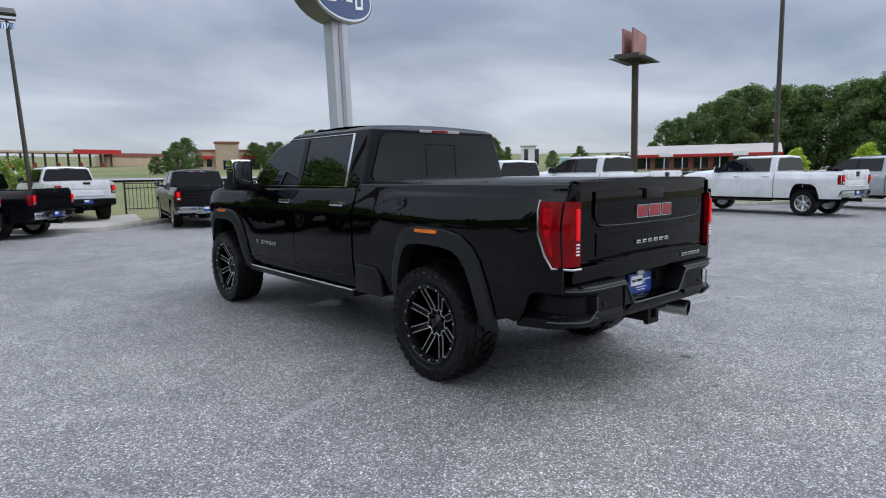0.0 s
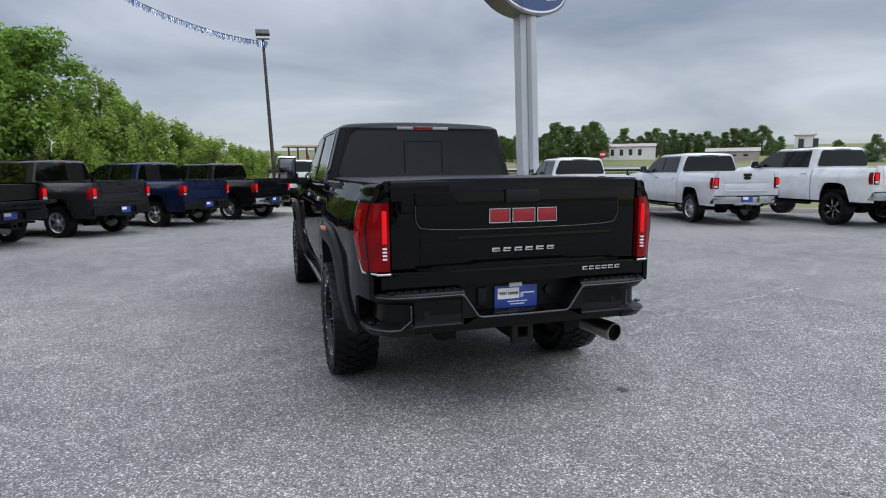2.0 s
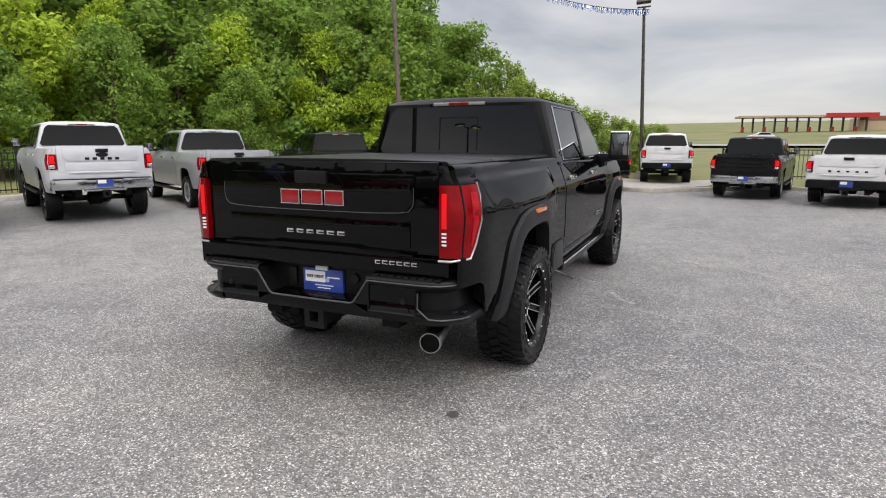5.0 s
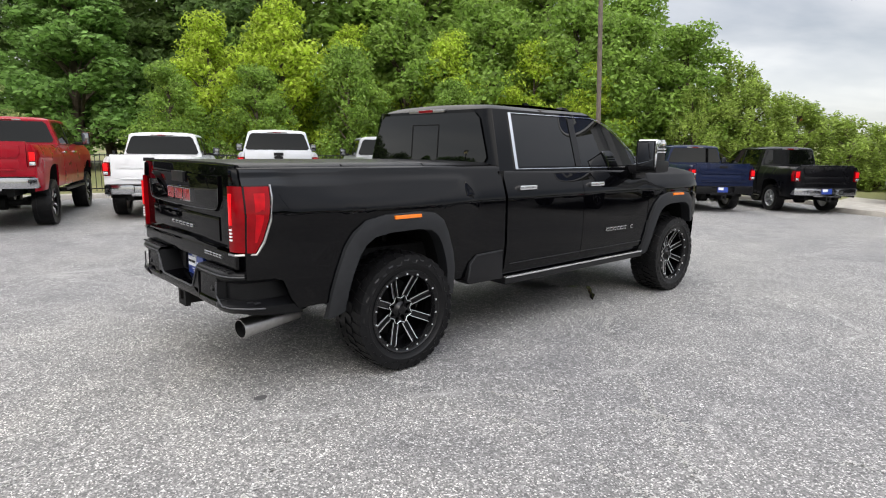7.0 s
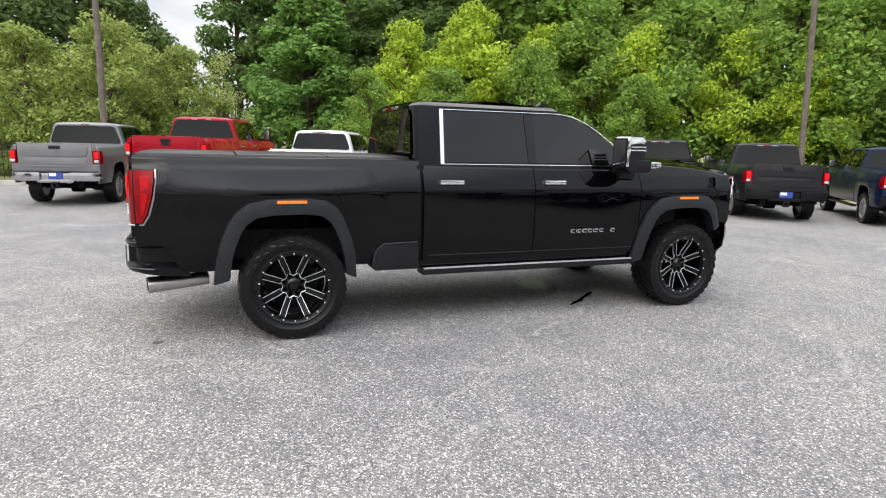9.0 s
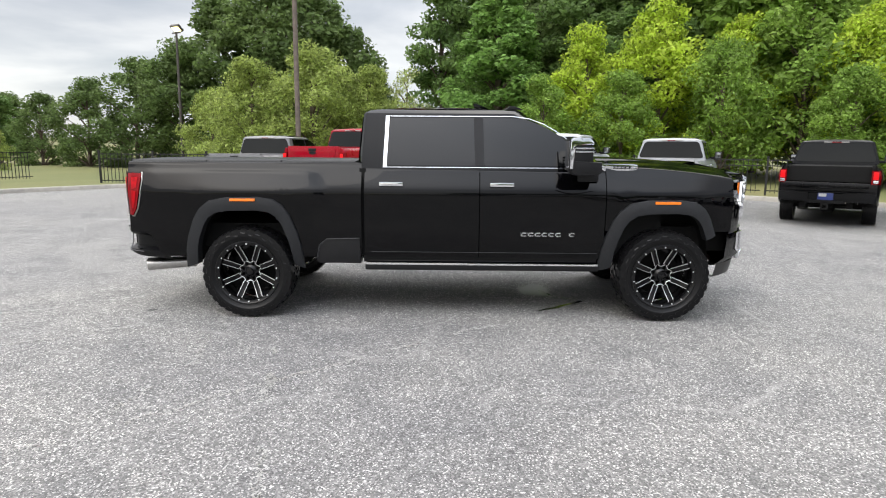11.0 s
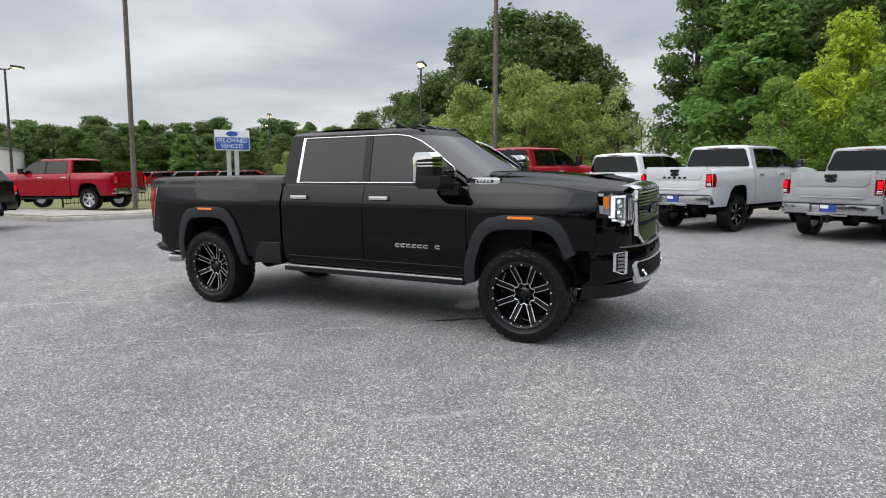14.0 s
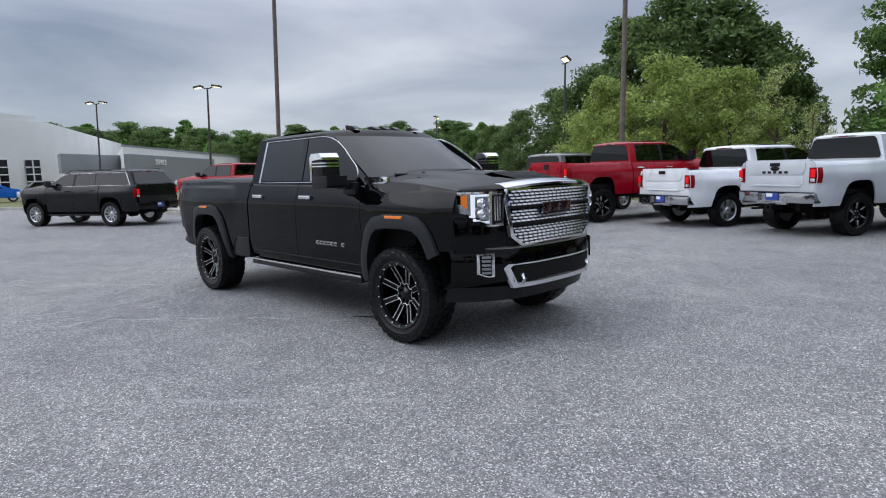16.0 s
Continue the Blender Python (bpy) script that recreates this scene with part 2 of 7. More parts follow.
# ---- mesh helpers ----
def mesh_from(name, bm, mat, smooth=38.0):
    bmesh.ops.recalc_face_normals(bm, faces=bm.faces)
    lim = radians(smooth)
    for f in bm.faces:
        f.smooth = True
    for e in bm.edges:
        e.smooth = len(e.link_faces) == 2 and e.calc_face_angle(0.0) < lim
    me = bpy.data.meshes.new(name)
    bm.to_mesh(me)
    bm.free()
    for m in (mat if isinstance(mat, (list, tuple)) else [mat]):
        me.materials.append(m)
    return me


def part(name, bm, mat, parent, label="", smooth=38.0):
    ob = new(name, mesh_from(name, bm, mat, smooth) if isinstance(bm, bmesh.types.BMesh) else bm)
    ob.parent = parent
    if label:
        tagged(ob, label)
    return ob


def thing(name, label, category, m=None, group="", kind=""):
    ob = tagged(new(name), label, category, group, kind)
    if m is not None:
        ob.matrix_basis = m
    return ob


def single(name, bm, mat, label, category="", m=None, group="", kind="", smooth=38.0):
    ob = tagged(new(name, mesh_from(name, bm, mat, smooth)), label, category, group, kind)
    if m is not None:
        ob.matrix_basis = m
    return ob


def face(bm, vs):
    try:
        return bm.faces.new(vs)
    except ValueError:
        return None


def box(bm, x0, x1, y0, y1, z0, z1, bevel=0.0, m=None):
    vs = [bm.verts.new((x, y, z)) for x in (x0, x1) for y in (y0, y1) for z in (z0, z1)]
    fs = [face(bm, [vs[i] for i in q]) for q in ((0, 1, 3, 2), (4, 6, 7, 5), (0, 4, 5, 1), (2, 3, 7, 6), (0, 2, 6, 4), (1, 5, 7, 3))]
    if m is not None:
        for v in vs:
            v.co = m @ v.co
    if bevel:
        es = list({e for f in fs for e in f.edges})
        bmesh.ops.bevel(bm, geom=es, offset=bevel, segments=2, affect="EDGES", profile=0.7)
    return bm


def prism(bm, pts, a, b, axis="x", bevel=0.0):
    """A polygon of 2D points carried from a to b along an axis."""
    def at(p, s):
        return {"x": (s, p[0], p[1]), "y": (p[0], s, p[1]), "z": (p[0], p[1], s)}[axis]
    r0, r1 = [bm.verts.new(at(p, a)) for p in pts], [bm.verts.new(at(p, b)) for p in pts]
    fs = [face(bm, r0), face(bm, list(reversed(r1)))]
    n = len(pts)
    fs += [face(bm, (r0[i], r0[(i + 1) % n], r1[(i + 1) % n], r1[i])) for i in range(n)]
    if bevel:
        es = list({e for f in fs[:2] if f for e in f.edges})
        bmesh.ops.bevel(bm, geom=es, offset=bevel, segments=2, affect="EDGES", profile=0.7)
    return bm


def rings(bm, rows, closed=True, caps=False):
    rows = [[bm.verts.new(p) for p in r] for r in rows]
    n = len(rows[0])
    for a, b in zip(rows, rows[1:]):
        for i in range(n if closed else n - 1):
            face(bm, (a[i], a[(i + 1) % n], b[(i + 1) % n], b[i]))
    if caps:
        face(bm, list(reversed(rows[0])))
        face(bm, rows[-1])
    return rows


def lathe(bm, profile, n=48, axis="x", centre=(0, 0, 0)):
    """profile: (along the axis, radius)."""
    rows = []
    for s, r in profile:
        ring = []
        for k in range(n):
            a = 2 * math.pi * k / n
            p = {"x": (s, r * math.cos(a), r * math.sin(a)), "z": (r * math.cos(a), r * math.sin(a), s), "y": (r * math.cos(a), s, r * math.sin(a))}[axis]
            ring.append([p[i] + centre[i] for i in range(3)])
        rows.append(ring)
    return rings(bm, rows)


def tube(bm, pts, rad, n=8, caps=True):
    pts = [Vector(p) for p in pts]
    rows = []
    for i, p in enumerate(pts):
        d = (pts[min(i + 1, len(pts) - 1)] - pts[max(i - 1, 0)]).normalized()
        q = d.to_track_quat("Z", "Y")
        r = rad[i] if isinstance(rad, (list, tuple)) else rad
        rows.append([p + q @ Vector((r * math.cos(2 * math.pi * k / n), r * math.sin(2 * math.pi * k / n), 0)) for k in range(n)])
    return rings(bm, rows, caps=caps)


def strip(bm, outer, inner, depth, to3):
    """A flat frame between two polygons of equal count, with depth; to3(u, v, d) gives the place."""
    n = len(outer)
    o0, i0 = [bm.verts.new(to3(*p, 0)) for p in outer], [bm.verts.new(to3(*p, 0)) for p in inner]
    o1, i1 = [bm.verts.new(to3(*p, depth)) for p in outer], [bm.verts.new(to3(*p, depth)) for p in inner]
    for k in range(n):
        j = (k + 1) % n
        face(bm, (o1[k], o1[j], i1[j], i1[k]))
        face(bm, (o0[k], o0[j], o1[j], o1[k]))
        face(bm, (i0[j], i0[k], i1[k], i1[j]))
    return bm


def inset_poly(pts, d):
    """Moves every side of a convex polygon inwards by d (or by a list of d)."""
    n, out = len(pts), []
    area = sum(pts[i][0] * pts[(i + 1) % n][1] - pts[(i + 1) % n][0] * pts[i][1] for i in range(n))
    sg = 1 if area > 0 else -1
    ds = d if isinstance(d, (list, tuple)) else [d] * n
    lines = []
    for i in range(n):
        (x0, y0), (x1, y1) = pts[i], pts[(i + 1) % n]
        l = math.hypot(x1 - x0, y1 - y0)
        nx, ny = -(y1 - y0) / l * sg, (x1 - x0) / l * sg
        lines.append(((x0 + nx * ds[i], y0 + ny * ds[i]), (x1 - x0, y1 - y0)))
    for i in range(n):
        (p, d1), (q, d2) = lines[i - 1], lines[i]
        den = d1[0] * d2[1] - d1[1] * d2[0]
        if abs(den) < 1e-9:
            out.append(q)
        else:
            t = ((q[0] - p[0]) * d2[1] - (q[1] - p[1]) * d2[0]) / den
            out.append((p[0] + d1[0] * t, p[1] + d1[1] * t))
    return out


def lerp_table(x, tab):
    if x <= tab[0][0]:
        return tab[0][1]
    for (a, va), (b, vb) in zip(tab, tab[1:]):
        if x <= b:
            return va + (vb - va) * (x - a) / (b - a)
    return tab[-1][1]


# ---- wheels ----
WHEELS = {}


def wheel_meshes(kind, r, w):
    """Meshes of a wheel about the origin, its outer face towards +x: tyre, rim, spokes, milled edges or bolts, hub."""
    key = (kind, r, w)
    if key in WHEELS:
        return WHEELS[key]
    h, rr = w / 2, r * (0.695 if kind == "milled" else 0.62)
    bm = bmesh.new()
    lathe(bm, [(-h * 0.62, rr), (-h * 0.86, rr + 0.01), (-h, rr + (r - rr) * 0.45), (-h * 0.96, r * 0.955), (-h * 0.82, r * 0.975), (h * 0.82, r * 0.975), (h * 0.96, r * 0.955),
               (h, rr + (r - rr) * 0.5), (h * 0.985, rr + (r - rr) * 0.33), (h * 0.945, rr + (r - rr) * 0.27), (h * 0.90, rr + 0.008), (h * 0.62, rr)], 56)
    tyre = mesh_from("tyre", bm, RUBBER, 30)
    bm = bmesh.new()
    # tread blocks: two staggered shoulder rows and two inner rows
    nb = 34 if kind == "milled" else 22
    for k in range(nb):
        for row, (x0, x1, off, hi) in enumerate(((-h * 0.99, -h * 0.50, 0.0, r), (h * 0.50, h * 0.99, 0.5, r), (-h * 0.44, -h * 0.03, 0.35, r), (h * 0.03, h * 0.44, 0.85, r))):
            if kind != "milled" and row > 1:
                continue
            a = 2 * math.pi * (k + off) / nb
            da = math.pi / nb * 0.62
            lo = r * 0.935 if row < 2 else r * 0.96
            skew = da * (0.5 if row % 2 else -0.5)
            pts = []
            for x, s in ((x0, -skew), (x1, skew)):
                for rad in (lo, hi - (0.012 if (row == 0 and x == x0) or (row == 1 and x == x1) else 0.0)):
                    for sgn in (-1, 1):
                        t = a + s + sgn * da
                        pts.append(bm.verts.new((x, rad * math.cos(t), rad * math.sin(t))))
            for q in ((0, 1, 3, 2), (4, 6, 7, 5), (2, 3, 7, 6), (0, 2, 6, 4), (1, 5, 7, 3)):
                face(bm, [pts[i] for i in q])
    if kind == "milled":
        # side lugs stand out from the shoulder in a long and short zigzag
        for sx in (-1, 1):
            for k in range(nb):
                a, da = 2 * math.pi * (k + 0.25) / nb, math.pi / nb * 0.62
                lo = 0.84 if k % 2 else 0.885
                m = pose(0, 0, 0, math.degrees(a), 0, 0)
                q = [(-r * da, r * lo), (r * da * 0.5, r * (lo - 0.012)), (r * da, r * (lo + 0.03)), (r * da, r * 0.975), (-r * da, r * 0.975)]
                lo_, hi_ = [[bm.verts.new(m @ Vector((sx * (x - 0.03 * max(0, z / r - 0.9) / 0.075), y, z))) for y, z in q] for x in (h * 0.94, h * 1.02)]
                face(bm, hi_)
                for i in range(5):
                    face(bm, (lo_[i], lo_[(i + 1) % 5], hi_[(i + 1) % 5], hi_[i]))
    tread = mesh_from("tread", bm, RUBBER, 30)
    bm = bmesh.new()
    lathe(bm, [(-h * 0.8, rr * 0.97), (h * 0.2, rr * 0.90), (h * 0.80, rr * 0.93), (h * 0.90, rr * 0.99), (h * 0.90, rr * 1.02), (h * 0.82, rr * 1.03)], 48)
    lathe(bm, [(-h * 0.62, 0.02), (-h * 0.62, rr * 0.93)], 32)
    if kind == "milled":
        lathe(bm, [(h * 0.66, rr * 0.86), (h * 0.80, rr * 0.875), (h * 0.88, rr * 0.89), (h * 0.90, rr * 0.97), (h * 0.93, rr * 0.985), (h * 0.92, rr * 1.01)], 56)
    rim = mesh_from("rim", bm, RIMB if kind in ("milled", "black") else ALLOY, 40)
    spokes, accents, bolts = bmesh.new(), bmesh.new(), bmesh.new()
    face_x = h * 0.55
    if kind == "milled":
        hx, lx, r0, r1 = h * 0.34, h * 0.70, 0.055, rr * 0.87

        def arm(out, m, y0, y1, ra, rb, lift, thick):
            """A bar along one arm from radius ra to rb, y0 to y1 across it at the hub and at the lip."""
            p = []
            for rad in (ra, rb):
                u = (rad - r0) / (r1 - r0)
                x = hx + (lx - hx) * u ** 1.4 + lift
                p.append([(x, y0[0] + (y0[1] - y0[0]) * u, rad), (x, y1[0] + (y1[1] - y1[0]) * u, rad), (x - thick, y1[0] + (y1[1] - y1[0]) * u, rad), (x - thick, y0[0] + (y0[1] - y0[0]) * u, rad)])
            rings(out, [[m @ Vector(v) for v in q] for q in p], caps=True)
        for k in range(8):
            m = pose(0, 0, 0, 45 * k + 22.5, 0, 0)
            steps = [r0 + (r1 - r0) * i / 4 for i in range(5)]
            for ra, rb in zip(steps, steps[1:]):
                # two raised ribs with a sunken floor between them, milled along the outer edges
                for sg in (-1, 1):
                    arm(spokes, m, (sg * 0.008, sg * 0.010), (sg * 0.023, sg * 0.025), ra, rb, 0, 0.05)
                    if ra > r0:
                        arm(accents, m, (sg * 0.0202, sg * 0.0218), (sg * 0.0236, sg * 0.0258), ra, rb, 0.0025, 0.010)
                arm(spokes, m, (-0.009, -0.011), (0.009, 0.011), ra, rb, -0.012, 0.03)
            # milled bow at the foot of the opening between two arms
            m2 = pose(0, 0, 0, 45 * k, 0, 0)
            bow = [m2 @ Vector((hx + 0.012, q * 0.036, 0.104 - 0.016 * (1 - abs(q)))) for q in (-1, -0.5, 0, 0.5, 1)]
            tube(accents, bow, 0.0034, 5)
            box(spokes, hx - 0.05, hx + 0.006, -0.040, 0.040, 0.045, 0.088, 0, m2)
        for k in range(18):
            box(bolts, h * 0.88, h * 0.925, -0.0062, 0.0062, rr * 0.925 - 0.0062, rr * 0.925 + 0.0062, 0.003, pose(0, 0, 0, 20 * k, 0, 0))
        hubmat = RIMB
    else:
        ns = {"black": 6, "six": 6, "five": 5, "ten": 10}.get(kind, 6)
        wid = {"black": 0.055, "six": 0.05, "five": 0.075, "ten": 0.028}.get(kind, 0.05)
        for k in range(ns):
            m = pose(0, 0, 0, 360 / ns * k, 0, 0)
            p = [(face_x, -wid * 0.8, 0.05), (face_x, wid * 0.8, 0.05), (h * 0.82, wid * 0.62, rr * 0.93), (h * 0.82, -wid * 0.62, rr * 0.93)]
            f1 = [spokes.verts.new(m @ Vector(v)) for v in p]
            f2 = [spokes.verts.new(m @ Vector((v[0] - 0.05, v[1] * 1.2, v[2]))) for v in p]
            face(spokes, f1)
            for i in range(4):
                face(spokes, (f1[i], f1[(i + 1) % 4], f2[(i + 1) % 4], f2[i]))
            if kind == "black":
                box(accents, face_x, h * 0.80, -wid * 0.7, -wid * 0.35, rr * 0.45, rr * 0.86, 0, m)
        for k in range(6):
            box(bolts, face_x - 0.01, face_x + 0.012, -0.012, 0.012, 0.055, 0.079, 0, pose(0, 0, 0, 60 * k + 30, 0, 0))
        hubmat = RIMB if kind == "black" else ALLOY
    if kind == "milled":
        face_x = h * 0.36
    hub = bmesh.new()
    kk = 0.72 if kind == "milled" else 1.0
    lathe(hub, [(face_x - 0.05, 0.10 * kk), (face_x + 0.0, 0.095 * kk), (face_x + 0.012, 0.06 * kk), (face_x + 0.03, 0.045 * kk), (face_x + 0.034, 0.001)], 24)
    res = [("tyre", tyre), ("tread", tread), ("rim", rim), ("spokes", mesh_from("spokes", spokes, RIMB if kind in ("milled", "black") else ALLOY, 30)), ("hub_cap", mesh_from("hub_cap", hub, hubmat))]
    if len(accents.verts):
        res.append(("milled_edges", mesh_from("milled_edges", accents, MILLED)))
    else:
        accents.free()
    res.append(("bolts", mesh_from("bolts", bolts, MILLED)))
    bd = bmesh.new()
    lathe(bd, [(-h * 0.6, rr * 0.72), (-h * 0.42, rr * 0.70), (-h * 0.42, 0.05)], 28)
    res.append(("brake_disc", mesh_from("brake_disc", bd, CHASSIS if kind == "milled" else STEEL)))
    WHEELS[key] = res
    return res


def add_wheel(root, kind, r, w, x, y, steer=0.0):
    e = new("wheel")
    e.parent = root
    e.matrix_basis = pose(x, y, r, 0, 0, (0 if x > 0 else 180) + steer)
    for n, me in wheel_meshes(kind, r, w):
        ob = part(n, me, None, e)
        if n in ("bolts", "milled_edges", "spokes", "tread"):
            tagged(ob, kind="stuff")


# ---- pickups ----
ARCH = [(-0.51, 0.52), (-0.485, 0.76), (-0.39, 0.995), (-0.26, 1.08), (0.20, 1.09), (0.325, 1.01), (0.42, 0.78), (0.46, 0.52)]
FLARE_OUT = [(-0.63, 0.48), (-0.60, 0.74), (-0.485, 1.045), (-0.31, 1.18), (0.24, 1.19), (0.39, 1.09), (0.515, 0.78), (0.545, 0.48)]


def soften(pts):
    """Cuts the corners of an open line once."""
    out = [pts[0]]
    for (a, b), (c, d) in zip(pts, pts[1:]):
        out += [(a * 0.78 + c * 0.22, b * 0.78 + d * 0.22), (a * 0.22 + c * 0.78, b * 0.22 + d * 0.78)]
    return out + [pts[-1]]


ARCH, FLARE_OUT = soften(ARCH), soften(FLARE_OUT)


class Shape:
    """Sizes of one pickup: lift of the body, wheelbase, where the cab begins, half width, nose and tail."""

    def __init__(self, lift=0.0, wb=4.037, cab0=1.12, w=1.005, yr=-1.17, nose=0.93, suv=False, cut=False):
        self.l, self.wb, self.c, self.w, self.yr, self.yf, self.suv, self.cut = lift, wb, cab0, w, yr, wb + nose, suv, cut
        self.rows = 52 if wb > 4.03 else 26

    def half(self, y, z):
        w, z = self.w, z - self.l
        f, r = max(0, (y - (self.yf - 0.7)) / 0.7), max(0, ((self.yr + 0.35) - y) / 0.35)
        w -= 0.11 * f * f + 0.06 * r * r
        if z < 0.90:
            w -= 0.065 * ((0.90 - z) / 0.42) ** 2
        # above a soft crease the shoulder leans in towards the belt
        d = max(0.0, z - 1.222)
        w -= 0.40 * d * d / (d + 0.05) * (1 - 0.45 * min(1.0, r))
        # the fender tucks in towards the hood
        w -= 0.22 * max(0.0, z - 1.38) * max(0.0, min(1.0, (y - self.c - 2.3) / 0.15))
        for yc in (0, self.wb):
            w += 0.028 * math.exp(-((y - yc) / 0.62) ** 4) * math.exp(-((z - 1.16) / 0.2) ** 2)
        # muscle over the rear wheel, with a soft upper edge
        if not self.suv:
            e = max(0, min(1, (1.45 - z) / 0.045)) * max(0, min(1, (self.c - 0.33 - y - 0.35 * max(0, z - 1.15)) / 0.10)) * max(0, min(1, (z - 1.0) / 0.25))
            w += 0.014 * e * e * (3 - 2 * e)
        return w

    def low(self, y, sill):
        z = sill
        if self.cut and y < self.yr + 0.31:
            z = self.l + min(0.825, 0.60 + 2.3 * (self.yr + 0.31 - y))
        for yc in (0, self.wb):
            if ARCH[0][0] <= y - yc <= ARCH[-1][0]:
                z = max(z, lerp_table(y - yc, ARCH) + self.l)
        return z

    def ys(self, y0, y1, step=0.055):
        s = {y0, y1} | {yc + a for yc in (0, self.wb) for a, _ in ARCH if y0 < yc + a < y1}
        k = max(1, round((y1 - y0) / step))
        s |= {y0 + (y1 - y0) * i / k for i in range(k + 1)}
        out = []
        for v in sorted(s):
            if not out or v - out[-1] > 0.012:
                out.append(v)
        out[-1] = y1
        return out


def side_panel(bm, S, y0, y1, sill, top, sg, lip=0.03):
    """A body side between y0 and y1, with its edges turned in."""
    ys, rows = S.ys(y0, y1), S.rows
    grid = []
    for y in ys:
        zb, zt = S.low(y, sill), top(y)
        col = []
        for k in range(rows + 1):
            z = zb + (zt - zb) * k / rows
            col.append((sg * S.half(y, z), y, z))
        x, _, z = col[-1]
        col[-1] = (x - sg * 0.012, y, z)
        col.append((x - sg * 0.05, y, z + 0.004))
        col.insert(0, (col[0][0] - sg * lip, y, zb))
        grid.append(col)
    first = [(p[0] - sg * lip, p[1], p[2]) for p in grid[0]]
    last = [(p[0] - sg * lip, p[1], p[2]) for p in grid[-1]]
    rings(bm, [first, *grid, last], closed=False)


def greenhouse(bm, S, yb0, yb1, yt0, yt1, zb, zt, wb, wt):
    """Cab above the belt: rear and front edge at belt and roof, heights, half widths."""
    rows = []
    for s in (0.0, 0.15, 0.5, 0.85, 1.0, 1.04, 1.06):
        u = min(s, 1.0)
        y0, y1, w = yb0 + (yt0 - yb0) * u, yb1 + (yt1 - yb1) * u, wb + (wt - wb) * u
        z = zb + (zt - zb) * u
        if s > 1.0:
            q = 0.045 if s < 1.05 else 0.13
            y0, y1, w, z = y0 + q, y1 - q, w - q, zt + (0.028 if s < 1.05 else 0.045)
        row = []
        n = 8
        for k in range(n + 1):
            x = -w + 2 * w * k / n
            row.append((x, y1 - cab_bow(x, w), z + (0.018 * (1 - (x / w) ** 2) if s > 1.0 else 0)))
        row.append((w, y0 + 0.05, z))
        for k in range(n + 1):
            x = w - 0.04 - 2 * (w - 0.04) * k / n
            row.append((x, y0 + 0.02 * (x / w) ** 2, z + (0.018 * (1 - (x / w) ** 2) if s > 1.0 else 0)))
        row.append((-w, y0 + 0.05, z))
        rows.append(row)
    made = rings(bm, rows)
    top = made[-1]
    n = 9
    front, back = top[:n], list(reversed(top[n + 1:2 * n + 1]))
    prev = front
    for k in range(1, 5):
        if k == 4:
            cur = back
        else:
            cur = [bm.verts.new((f.co.lerp(b.co, k / 4)) + Vector((0, 0, 0.022 * math.sin(math.pi * k / 4)))) for f, b in zip(front, back)]
        for i in range(n - 1):
            face(bm, (prev[i], prev[i + 1], cur[i + 1], cur[i]))
        prev = cur
    face(bm, [top[n - 1], top[n], back[-1]])
    face(bm, [top[-1], front[0], back[0]])


def cab_bow(x, w):
    return 0.10 * (x / w) ** 2 + 0.10 * (abs(x) / w) ** 6


